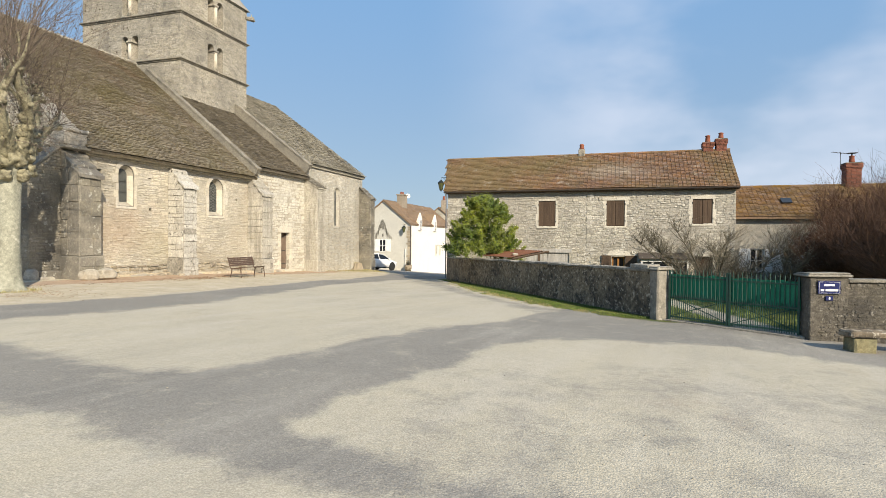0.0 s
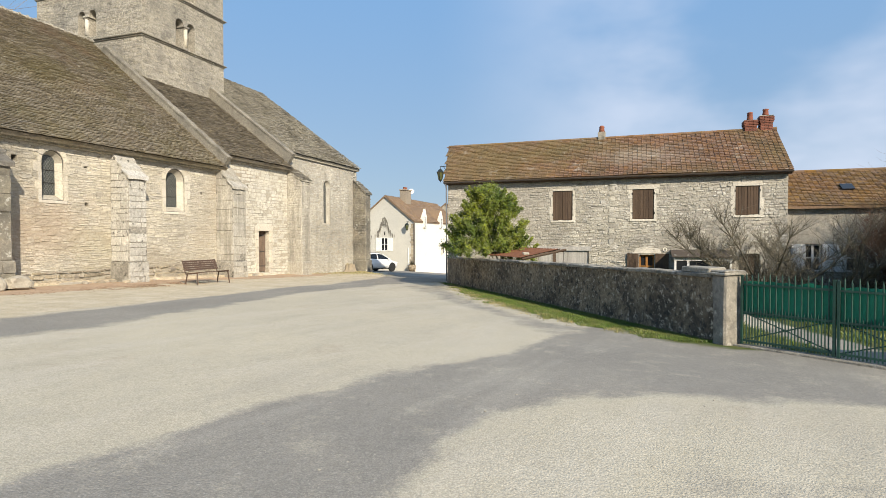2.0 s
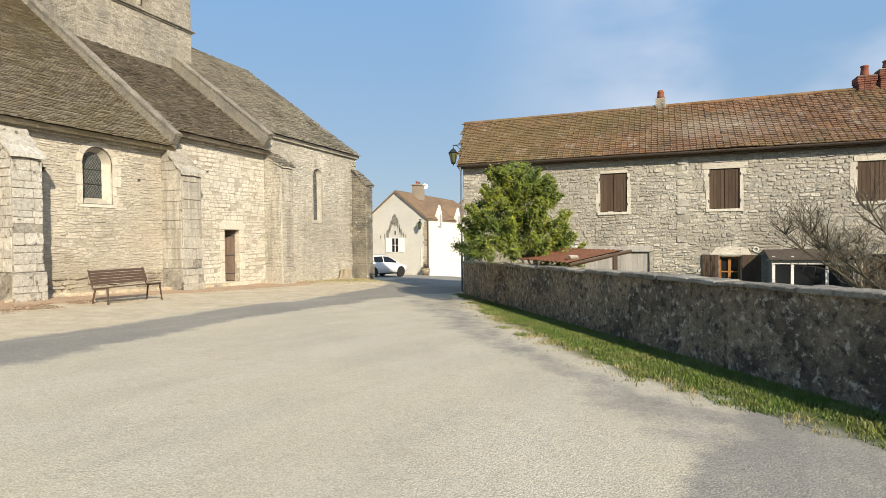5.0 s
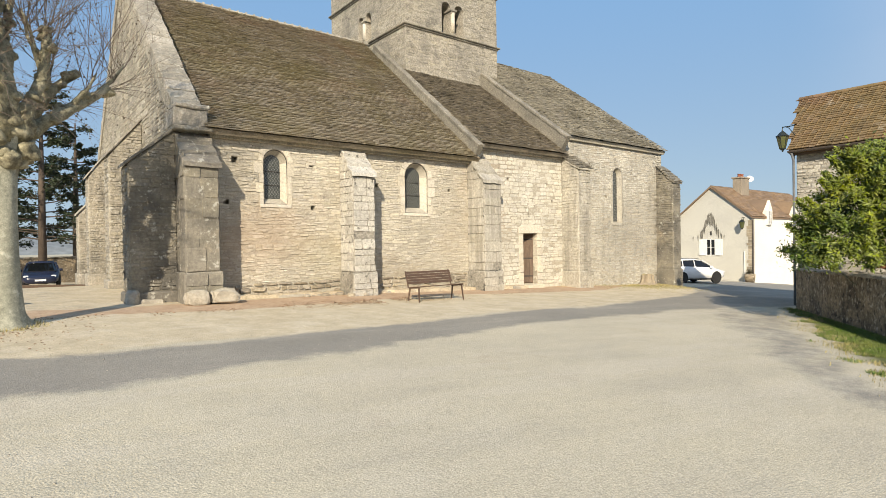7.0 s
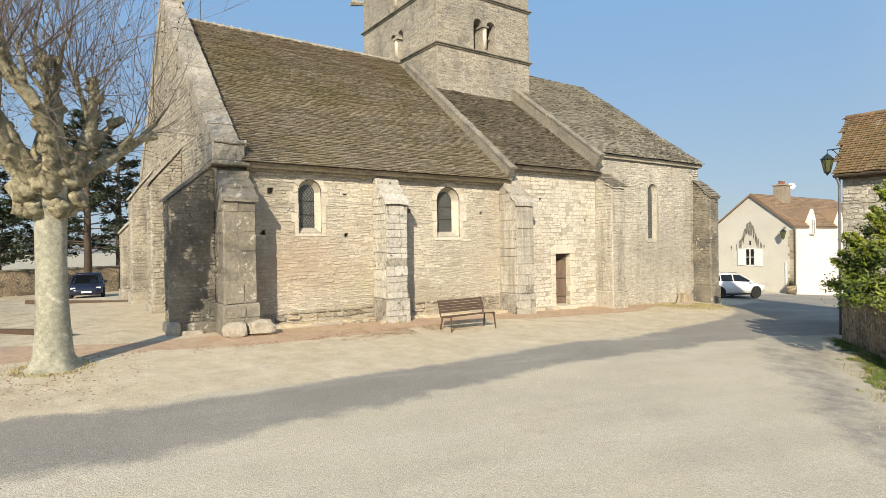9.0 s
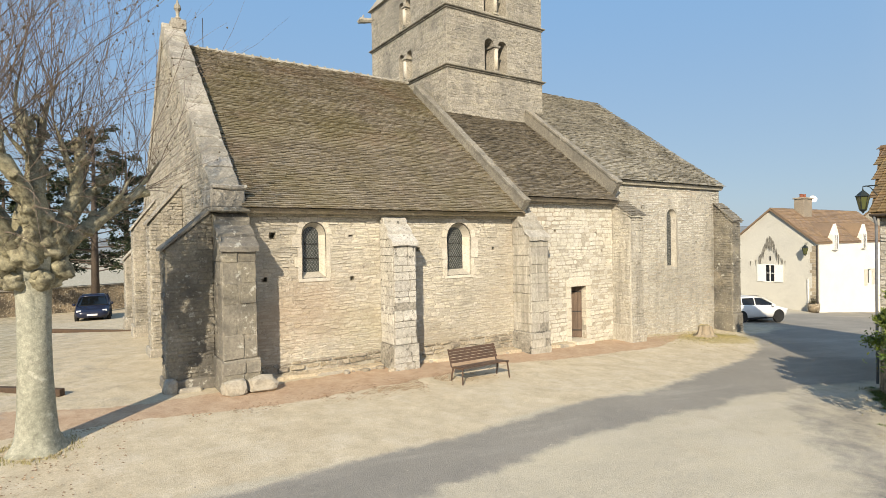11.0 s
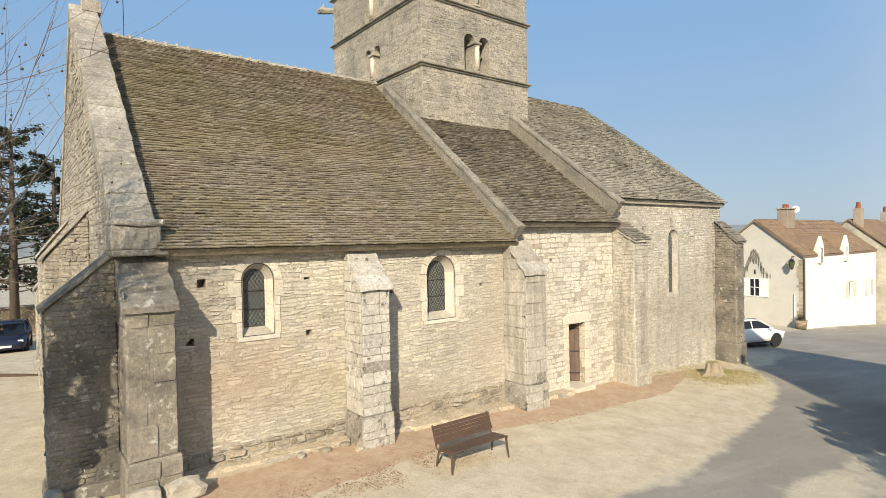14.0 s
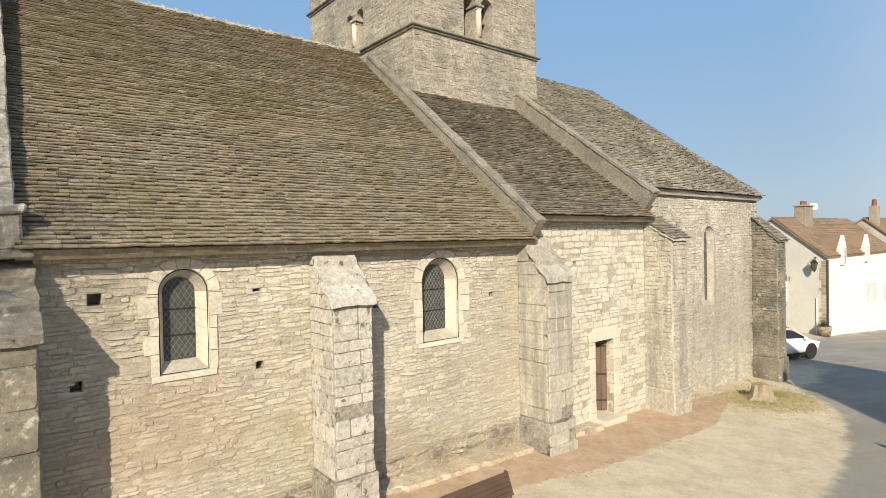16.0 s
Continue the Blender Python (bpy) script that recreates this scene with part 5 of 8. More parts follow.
# colonnettes in the bell openings
for face, ops in ((TSOUTH, (S_OPEN, S_OPEN2)), (TWEST, (W_OPEN, W_OPEN2))):
    for pair in ops:
        m = (pair[0][1] + pair[1][0]) / 2
        c, d = pair[0][2], pair[0][3] - 0.27
        col = part("colonnette", Geo().tube([face.p(m, c + 0.1, 0.0), face.p(m, d - 0.18, 0.0)], [0.105, 0.095], 12), dressed_mat, church, smooth=True)
        for name, z0, z1, w, e in (("column_base", c - 0.02, c + 0.1, 0.17, 0.05), ("capital", d - 0.2, d - 0.1, 0.13, 0.05), ("abacus", d - 0.1, d, 0.2, 0.09)):
            part(name, Geo().prism([face.p(m - w, z0, e), face.p(m + w, z0, e), face.p(m + w, z1, e), face.p(m - w, z1, e)], face.n * -0.6), tower_mat, col, bevel=0.015)

# footing stones and ledge at the base of the nave
rnd = random.Random(15)


def boulder(name, parent, x, y, z, sx, sy, sz, material, seed):
    bm = bmesh.new()
    bmesh.ops.create_icosphere(bm, subdivisions=2, radius=1)
    for v in bm.verts:
        k = 1 + 0.28 * noise.noise(v.co * 1.4 + Vector((seed * 7.1, 0, 0))) + 0.1 * noise.noise(v.co * 4 + Vector((0, seed, 0)))
        q = Vector([math.copysign(abs(t) ** 0.6, t) for t in v.co]) * k
        v.co = Vector((x + q.x * sx, y + q.y * sy, z + q.z * sz))
    me_ = bpy.data.meshes.new(name)
    bm.to_mesh(me_)
    bm.free()
    return part(name, me_, material, parent)


def gz_low(u):
    return ground_height(*(GRID @ Vector((u, -0.2, 0))).xy)


pale_block = mat("pale_foundation_block", (0.43, 0.39, 0.315), (0.33, 0.30, 0.25), 2.0, 15, bump=0.7, stains=(((0.22, 0.21, 0.18), 2.0, 0.55, 0.7, 0.6), (LICHEN, 6, 0.6, 0.7, 0.6)))
for i, (x, y, z, sx, sy, sz) in enumerate(((-0.62, -0.74, 0.78, 0.3, 0.2, 0.2), (0.02, -0.72, 0.78, 0.34, 0.22, 0.19), (-1.9, 0.15, 0.72, 0.16, 0.2, 0.3), (-1.5, 0.05, 0.6, 0.3, 0.12, 0.16))):
    boulder("foundation_block", church, x, y, z, sx, sy, sz, pale_block, i)
ledge_mat = mat("sandy_footing_ledge", (0.53, 0.45, 0.325), (0.43, 0.36, 0.26), 1.2, 14, bump=1.0, bump_scale=18, grain=0.34,
                stains=(((0.30, 0.245, 0.17), 1.8, 0.52, 0.68, 0.6), ((0.62, 0.56, 0.45), 2.6, 0.56, 0.66, 0.6), ((0.20, 0.19, 0.08), 1.4, 0.62, 0.7, 0.5)))
for la, lb in ((0.05, 3.78), (4.72, 9.0), (10.02, 11.6)):
    lg, nl, cs = Geo(), int((lb - la) / 0.1), 6
    for i in range(nl + 1):
        u = la + (lb - la) * i / nl
        wide = 0.34 + 0.10 * noise.noise(Vector((u * 1.1, 0, 3))) + 0.05 * noise.noise(Vector((u * 4.5, 0, 8))) + (0.16 if u > 5.5 else 0.0)
        gz = gz_low(u)
        hi = 0.09 + 0.035 * noise.noise(Vector((u * 1.7, 2, 0)))
        for j in range(cs):
            f = j / (cs - 1)
            z = gz + (hi * (1 + 0.3 * (1 - f)) if f < 0.85 else -0.12) + 0.018 * noise.noise(Vector((u * 6, f * 5, 1)))
            lg.v.append((u, 0.32 - (wide + 0.03 * (f == 1)) * min(f / 0.82, 1.0), z))
    lg.f += [(i * cs + j, i * cs + j + 1, (i + 1) * cs + j + 1, (i + 1) * cs + j) for i in range(nl) for j in range(cs - 1)]
    part("footing_ledge", lg, ledge_mat, church, "low sandy masonry ledge at the wall foot")
    x = la
    while x < lb - 0.3:
        L = min(rnd.uniform(0.25, 0.8), lb - x)
        if rnd.random() < 0.6:
            ww = 0.30 - (0.34 + (0.16 if x > 5.5 else 0.0)) + rnd.uniform(-0.05, 0.04)
            part("edge_stone", Geo().box(x, ww, gz_low(x) - 0.15, x + L - 0.03, ww + rnd.uniform(0.12, 0.2), gz_low(x) + rnd.uniform(0.05, 0.1)), pale_block, church, bevel=0.022, rough=0.028)
        x += L
for i in range(30):
    u = rnd.gauss(3.2, 0.5) if i < 24 else rnd.uniform(0.3, 9.2)
    w = rnd.uniform(-0.16, 0.2) if u < 3.7 else rnd.uniform(-0.2, 0.1) - (0.55 if u < 4.75 else 0.0)
    q = rnd.uniform(0.035, 0.1)
    boulder("fallen_stone", church, u, w, gz_low(u) + q * 0.35, q * rnd.uniform(0.9, 1.5), q, q * rnd.uniform(0.5, 0.8), footing_mat if i % 2 else pale_block, i + 20)

# ---------------------------------------------------------------- parts of the stone house
def planks(parent, face, a0, a1, z0, z1, d, n, material, name="plank", thick=0.03):
    w = (a1 - a0) / n
    for i in range(n):
        part(name, Geo().prism([face.p(a0 + i * w + 0.004, z0, d), face.p(a0 + (i + 1) * w - 0.004, z0, d), face.p(a0 + (i + 1) * w - 0.004, z1, d), face.p(a0 + i * w + 0.004, z1, d)], face.n * -thick), material, parent)


def slabp(face, a0, a1, z0, z1, d, t):
    return Geo().prism([face.p(a0, z0, d), face.p(a1, z0, d), face.p(a1, z1, d), face.p(a0, z1, d)], face.n * -t)


pale_frame = mat("pale_window_stone", (0.60, 0.56, 0.47), (0.50, 0.46, 0.39), 1.5, 18, bump=0.35, island=0.1)
for i, op in enumerate(H_W):
    a, b, c, d, _ = op
    win = part("shuttered_window", slabp(HF, a, b, c, d, -0.14, 0.05), dark_wood_mat, house, "window closed by brown plank shutters")
    m = (a + b) / 2
    for s0, s1 in ((a + 0.01, m - 0.006), (m + 0.006, b - 0.01)):
        sh = part("shutter", slabp(HF, s0, s1, c + 0.02, d - 0.01, -0.05, 0.02), dark_wood_mat, win)
        planks(sh, HF, s0, s1, c + 0.02, d - 0.01, -0.025, 4, dark_wood_mat)
    for z in (c + 0.22, d - 0.24):
        for x in (a - 0.03, b + 0.01):
            part("hinge", slabp(HF, x, x + 0.03, z, z + 0.09, 0.03, 0.06), iron_mat, win)
    e = (0.02, 0.22, 0.1)[i]
    part("lintel", slabp(HF, a - e, b + e + 0.02, d, d + (0.1, 0.19, 0.16)[i], 0.024, 0.2), pale_frame, win, bevel=0.008)
    part("sill", slabp(HF, a - 0.1, b + 0.1, c - 0.09, c, 0.05, 0.25), pale_frame, win, bevel=0.008)
    rnd = random.Random(i + 3)
    for side in (-1, 1):
        z = c
        while z < d - 0.02:
            h = min(rnd.uniform(0.25, 0.5), d - z)
            w = rnd.uniform(0.08, 0.2)
            part("jamb_block", slabp(HF, a - w if side < 0 else b, a if side < 0 else b + w, z + 0.005, z + h - 0.005, 0.02, 0.15), pale_frame, win, rough=0.006)
            z += h
# barn door
a, b, c, d, _ = H_LOW[0]
bd = part("barn_door", slabp(HF, a, b, c, d, -0.16, 0.05), grey_wood_mat, house, "silvered plank barn door under a timber lintel")
for s0, s1 in ((a + 0.02, (a + b) / 2 - 0.008), ((a + b) / 2 + 0.008, b - 0.02)):
    lf = part("door_leaf", slabp(HF, s0, s1, c, d - 0.02, -0.10, 0.04), grey_wood_mat, bd)
    planks(lf, HF, s0, s1, c, d - 0.02, -0.065, 6, grey_wood_mat)
part("timber_lintel", slabp(HF, a - 0.35, b + 0.12, d, d + 0.2, 0.03, 0.3), grey_wood_mat, house, bevel=0.015)
# small casement with open shutters
orange_wood = mat("varnished_pine", (0.36, 0.17, 0.05), (0.28, 0.13, 0.04), 3, 20, bump=0.2)
a, b, c, d, _ = H_LOW[1]
cw = part("casement_window", slabp(HF, a, b, c, d, -0.2, 0.02), pane_mat, house, "varnished wooden casement with folded brown shutters")
for x0, x1, z0, z1 in ((a, b, c, c + 0.07), (a, b, d - 0.07, d), (a, a + 0.07, c, d), (b - 0.07, b, c, d), ((a + b) / 2 - 0.045, (a + b) / 2 + 0.045, c, d), (a, b, (c + d) / 2 - 0.02, (c + d) / 2 + 0.02)):
    part("glazing_bar", slabp(HF, x0, x1, z0, z1, -0.15, 0.045), orange_wood, cw)
for s0, s1 in ((a - 0.52, a - 0.03), (b + 0.03, b + 0.58)):
    sh = part("shutter", slabp(HF, s0, s1, c, d + 0.05, 0.05, 0.02), dark_wood_mat, cw)
    planks(sh, HF, s0, s1, c, d + 0.05, 0.075, 4, dark_wood_mat, thick=0.024)
arch = [(a - 0.3, d + 0.05), (b + 0.3, d + 0.05), (b + 0.2, d + 0.27), (m0 := (a + b) / 2 + 0.1, d + 0.34), (a - 0.1, d + 0.3)]
part("lintel", Geo().prism([HF.p(*q, 0.025) for q in arch], (0.2, 0, 0)), pale_frame, house, bevel=0.01)
# dark doorway at the end
a, b, c, d, _ = H_LOW[2]
dd = part("plank_door", slabp(HF, a, b, c, d, -0.2, 0.05), dark_wood_mat, house, "dark brown plank door in a pale frame")
planks(dd, HF, a, b, c, d, -0.17, 5, dark_wood_mat)
part("lintel", slabp(HF, a - 0.15, b + 0.15, d, d + 0.22, 0.025, 0.2), pale_frame, dd, bevel=0.01)
for x0, x1 in ((a - 0.17, a), (b, b + 0.17)):
    part("jamb_block", slabp(HF, x0, x1, c, d, 0.022, 0.2), pale_frame, dd, bevel=0.008)
part("wall_ring", Geo().tube([HF.p(9.98 + 0.07 * math.cos(k * 0.5236), 1.5 + 0.07 * math.sin(k * 0.5236), 0.03) for k in range(13)], 0.02, 5), white_wall_mat, house)
# eaves, gutter, downpipe
zinc_mat = mat("brown_zinc", (0.13, 0.105, 0.09), (0.10, 0.085, 0.075), 3, 20, rough=0.5, bump=0.05, metal=0.4)
pipe_mat = mat("grey_downpipe", (0.19, 0.20, 0.215), (0.15, 0.16, 0.175), 3, 20, rough=0.5, bump=0.05)
gut = Geo()
gut.add([(-0.34 + 0.07 * math.cos(t), y, 4.74 + 0.07 * math.sin(t)) for y in (0.12, -HL - 0.12) for t in [math.pi + k * math.pi / 8 for k in range(9)]],
        [(i, i + 1, i + 10, i + 9) for i in range(8)])
gut.add([(-0.34 + 0.062 * math.cos(t), y, 4.745 + 0.062 * math.sin(t)) for y in (0.12, -HL - 0.12) for t in [math.pi + k * math.pi / 8 for k in range(9)]],
        [(i, i + 9, i + 10, i + 1) for i in range(8)])
part("gutter", gut, zinc_mat, house, "brown zinc half-round gutter", smooth=True)
part("eaves_board", Geo().box(-0.26, -HL - 0.1, 4.62, -0.02, 0.1, 4.68), dark_wood_mat, house)
part("downpipe", Geo().tube([(-0.34, 0.02, 4.68), (-0.1, 0.05, 4.45), (-0.07, 0.06, 4.3), (-0.07, 0.06, -0.1)], 0.036, 8), pipe_mat, house, smooth=True)
part("cable_pipe", Geo().tube([(0.05, 0.09, 4.9), (0.05, 0.09, 0.2)], 0.02, 6), zinc_mat, house)
# ridge tiles and chimneys
for i in range(36):
    y = 0.9 - i * 0.437
    part("ridge_tile", Geo().tube([(2.9, y, 6.955), (2.9, y - 0.43, 6.945)], [0.115, 0.13], 8), red_tile_mat, house)
brick_mat = mat("red_chimney_brick", (0.225, 0.088, 0.058), (0.17, 0.072, 0.05), 3, 20, bump=0.4, island=0.25)
terra_mat = mat("terracotta_pot", (0.26, 0.09, 0.052), (0.21, 0.075, 0.047), 4, 20, bump=0.15)
st = part("chimney", Geo().box(2.72, -7.33, 6.6, 3.08, -6.97, 7.3), coping_mat, house, bevel=0.015)
part("chimney_pot", Geo().lathe([(0.15, 7.3), (0.13, 7.42), (0.115, 7.5), (0.135, 7.53), (0.09, 7.62), (0.02, 7.63)], (2.9, -7.15, 0), 12), terra_mat, st, smooth=True)


def brick_stack(parent, x, y, z0, z1, w, pot, seed):
    st = part("chimney", Geo().box(x - w + 0.012, y - w + 0.012, z0, x + w - 0.012, y + w - 0.012, z1), coping_mat, parent, "red brick chimney")
    rnd = random.Random(seed)
    z, k = z0 + 0.1, 0
    unit = Geo().box(-0.5, -0.5, -0.5, 0.5, 0.5, 0.5).mesh("brick", bevel=0.04)
    unit.materials.append(brick_mat)
    while z < z1 + 0.06:
        e = 0.05 if z > z1 - 0.14 else (0.025 if z > z1 - 0.22 else 0.0)
        for sx, sy, ax in ((0, -1, 0), (0, 1, 0), (-1, 0, 1), (1, 0, 1)):
            n = 3
            for i in range(n):
                o = (-w - e) + (2 * w + 2 * e) * (i + 0.5) / n
                ob = new("brick", unit)
                ob.parent = st
                L = (2 * w + 2 * e) / n - 0.008
                px, py = (o, sy * (w + e - 0.03)) if ax == 0 else (sx * (w + e - 0.03), o)
                ob.matrix_basis = pose(x + px, y + py, z) @ Matrix.Diagonal((*((L, 0.075) if ax == 0 else (0.075, L)), 0.058, 1))
        z += 0.07
    part("chimney_cap", Geo().box(x - w - 0.04, y - w - 0.04, z1 + 0.06, x + w + 0.04, y + w + 0.04, z1 + 0.1), coping_mat, st, bevel=0.01)
    part("chimney_pot", Geo().lathe([(0.14, z1 + 0.1), (0.13, z1 + 0.2), (0.11, z1 + pot), (0.13, z1 + pot + 0.02), (0.13, z1 + pot + 0.05), (0.05, z1 + pot + 0.08), (0.02, z1 + pot + 0.085)], (x, y, 0), 12), terra_mat, st, smooth=True)
    return st


brick_stack(house, 2.95, -13.75, 6.5, 7.32, 0.24, 0.42, 4)
brick_stack(house, 3.0, -14.4, 6.5, 7.5, 0.25, 0.36, 5)
# low house: windows, chimney, roof light, aerial
WF = Face((0, 0, 0), (0, -1, 0), (-1, 0, 0))
white_paint = mat("white_paint", (0.76, 0.75, 0.72), (0.70, 0.69, 0.66), 3, 20, rough=0.5, bump=0.08)
for a, b, c, d, _ in [(0.75, 1.35, 0.6, 1.75, False), (2.2, 2.9, 0.6, 1.75, False), (5.2, 6.0, -0.6, 1.75, False)]:
    w = part("casement_window", slabp(WF, a, b, c, d, -0.16, 0.02), pane_mat, wing)
    for x0, x1 in ((a - 0.5, a - 0.02), (b + 0.02, b + 0.5)):
        part("shutter", slabp(WF, x0, x1, c, d, 0.05, 0.04), white_paint, w, "white painted shutter", bevel=0.006)
    for x0, x1, z0, z1 in ((a, b, c, c + 0.07), (a, b, d - 0.07, d), (a, a + 0.06, c, d), (b - 0.06, b, c, d), ((a + b) / 2 - 0.04, (a + b) / 2 + 0.04, c, d), (a, b, (c + d) / 2 - 0.025, (c + d) / 2 + 0.025)):
        part("glazing_bar", slabp(WF, x0, x1, z0, z1, -0.11, 0.045), white_paint, w)
st = brick_stack(wing, 2.75, -5.85, 4.7, 6.05, 0.33, 0.4, 6)
part("cowl", Geo().tube([(2.75, -5.85, 6.5), (2.75, -5.85, 6.64)], 0.03, 6).box(2.55, -6.05, 6.64, 2.95, -5.65, 6.66), iron_mat, st)
aer = Geo().tube([(2.75, -5.35, 5.0), (2.75, -5.35, 6.75)], 0.014, 5).tube([(2.75, -5.75, 6.62), (2.75, -4.95, 6.74)], 0.012, 5)
for k in range(6):
    y = -5.7 + k * 0.14
    aer.tube([(2.6, y, 6.63 + k * 0.02), (2.9, y, 6.63 + k * 0.02)], 0.008, 4)
part("tv_aerial", aer, iron_mat, wing)
rl_u = Vector((3.0, 0, 1.72)).normalized()
rl_n = Vector((-rl_u.z, 0, rl_u.x))
o = Vector((-0.3, 0, 3.30)) + rl_u * 1.35 + rl_n * 0.06
part("roof_light", Geo().prism([o + Vector((0, -2.3, 0)), o + Vector((0, -2.75, 0)), o + Vector((0, -2.75, 0)) + rl_u * 0.5, o + Vector((0, -2.3, 0)) + rl_u * 0.5], rl_n * 0.05), pane_mat, wing)
for i in range(22):
    y = -0.05 - i * 0.437
    part("ridge_tile", Geo().tube([(2.7, y, 5.0), (2.7, y - 0.43, 4.99)], [0.1, 0.115], 8), mossy_tile_mat, wing)

# glazed porch against the stone house
porch = thing("lean_to_porch", "grey weathered wooden lean-to porch with white-framed panes", "porch", (14.55, -19.75, -0.6))
gp = Geo()
for x, y, h in ((0, 1.05, 2.1), (0, -1.05, 2.1), (0.7, 1.05, 2.2), (0.7, -1.05, 2.2), (0, 0.55, 2.1), (0, -0.35, 2.1)):
    part("post", Geo().box(x - 0.04, y - 0.04, -0.2, x + 0.04, y + 0.04, h - 0.2), grey_wood_mat if x else white_paint, porch)
part("beam", Geo().box(-0.06, -1.1, 1.66, 0.06, 1.1, 1.78), white_paint, porch)
part("roof_sheet", Geo().prism([(-0.2, -1.2, 1.8), (0.74, -1.2, 2.06), (0.74, -1.2, 2.1), (-0.2, -1.2, 1.84)], (0, 2.4, 0)), zinc_mat, porch, "silvered sloping board roof")
for y0, y1 in ((-1.0, -0.4), (-0.3, 0.5), (0.6, 1.0)):
    part("pane", Geo().box(-0.012, y0, 0.5, 0.012, y1, 1.66), pane_mat, porch)
    part("lower_panel", Geo().box(-0.02, y0, -0.2, 0.02, y1, 0.5), grey_wood_mat, porch)
part("side_panel", Geo().box(0.02, 1.03, -0.2, 0.7, 1.06, 1.86), grey_wood_mat, porch)
part("side_panel", Geo().box(0.02, -1.06, -0.2, 0.7, -1.03, 1.86), grey_wood_mat, porch)

# ---------------------------------------------------------------- parts of the white house
GF = Face((0, 0, 0), (0, 1, 0), (-1, 0, 0))
for n_, (a, b, c, d, side) in (("", (2.82, 3.42, 0.82, 2.02, GF)),):
    w = part("casement_window", slabp(side, a, b, c, d, 0.012, 0.01), pane_mat, wh, "small white casement with open white shutters")
    for x0, x1, z0, z1 in ((a - 0.05, b + 0.05, c - 0.06, c), (a - 0.05, b + 0.05, d, d + 0.06), (a - 0.05, a, c, d), (b, b + 0.05, c, d), ((a + b) / 2 - 0.035, (a + b) / 2 + 0.035, c, d), (a, b, (c + d) / 2 - 0.02, (c + d) / 2 + 0.02)):
        part("glazing_bar", slabp(side, x0, x1, z0, z1, 0.04, 0.04), white_paint, w)
    for s0, s1 in ((a - 0.62, a - 0.06), (b + 0.06, b + 0.62)):
        sh = part("shutter", slabp(side, s0, s1, c - 0.05, d + 0.05, 0.045, 0.02), white_paint, w)
        planks(sh, side, s0, s1, c - 0.05, d + 0.05, 0.068, 4, white_paint, thick=0.022)
stain_mat = mat("sooty_plaster_streak", (0.085, 0.08, 0.068), (0.26, 0.245, 0.21), 3.2, 14, bump=0.2)
rnd = random.Random(4)
for i in range(70):
    y = rnd.gauss(3.12, 0.58)
    k = math.exp(-((y - 3.15) / 0.6) ** 2)
    z1 = 2.2 + 1.75 * k * rnd.uniform(0.75, 1.1) + 0.12
    z0 = max(1.9, z1 - rnd.uniform(0.3, 0.85))
    w_ = rnd.uniform(0.02, 0.055)
    zm = z1 - (z1 - z0) * rnd.uniform(0.15, 0.4)
    d_ = 0.005 + 0.0006 * i
    poly = [(y - w_, zm), (y - w_ * 0.3, z1), (y + w_ * 0.4, z1 - 0.04), (y + w_, zm - 0.05), (y + w_ * 0.4, z0 + 0.1), (y, z0)]
    part("plaster_streak", Geo().prism([GF.p(*q, d_) for q in poly], (0.003, 0, 0)), stain_mat, wh)
part("vent_slot", slabp(GF, 3.05, 3.17, 2.35, 2.68, 0.008, 0.006), iron_mat, wh)
quoin = mat("brown_quoin_stone", (0.38, 0.325, 0.24), (0.29, 0.245, 0.18), 2, 15, bump=0.4, island=0.25)
z = -1.3
while z < 3.35:
    h = rnd.uniform(0.18, 0.3)
    part("quoin", slabp(GF, 0.0, rnd.choice((0.3, 0.42)), z + 0.01, z + h - 0.01, 0.014, 0.05), quoin, wh)
    z += h
part("downpipe", Geo().tube([(-0.05, -0.06, 3.5), (-0.05, -0.06, -1.3)], 0.05, 8), zinc_mat, wh)
part("downpipe", Geo().tube([(-0.06, 0.55, 1.1), (-0.06, 0.55, -1.2)], 0.04, 8), white_paint, wh)
for a, b, c, d, _ in WH_OPEN:
    w = part("casement_window", slabp(WS, a, b, c, d, -0.2, 0.02), pane_mat, wh)
    for x0, x1, z0, z1 in ((a, b, c, c + 0.08), (a, b, d - 0.08, d), (a, a + 0.08, c, d), (b - 0.08, b, c, d), ((a + b) / 2 - 0.06, (a + b) / 2 + 0.06, c, d)):
        part("glazing_bar", slabp(WS, x0, x1, z0, z1, -0.15, 0.04), white_paint, w)
    for s0, s1 in ((a - 0.55, a - 0.03), (b + 0.03, b + 0.55)):
        part("shutter", slabp(WS, s0, s1, c, d, 0.05, 0.035), pale_frame, w)
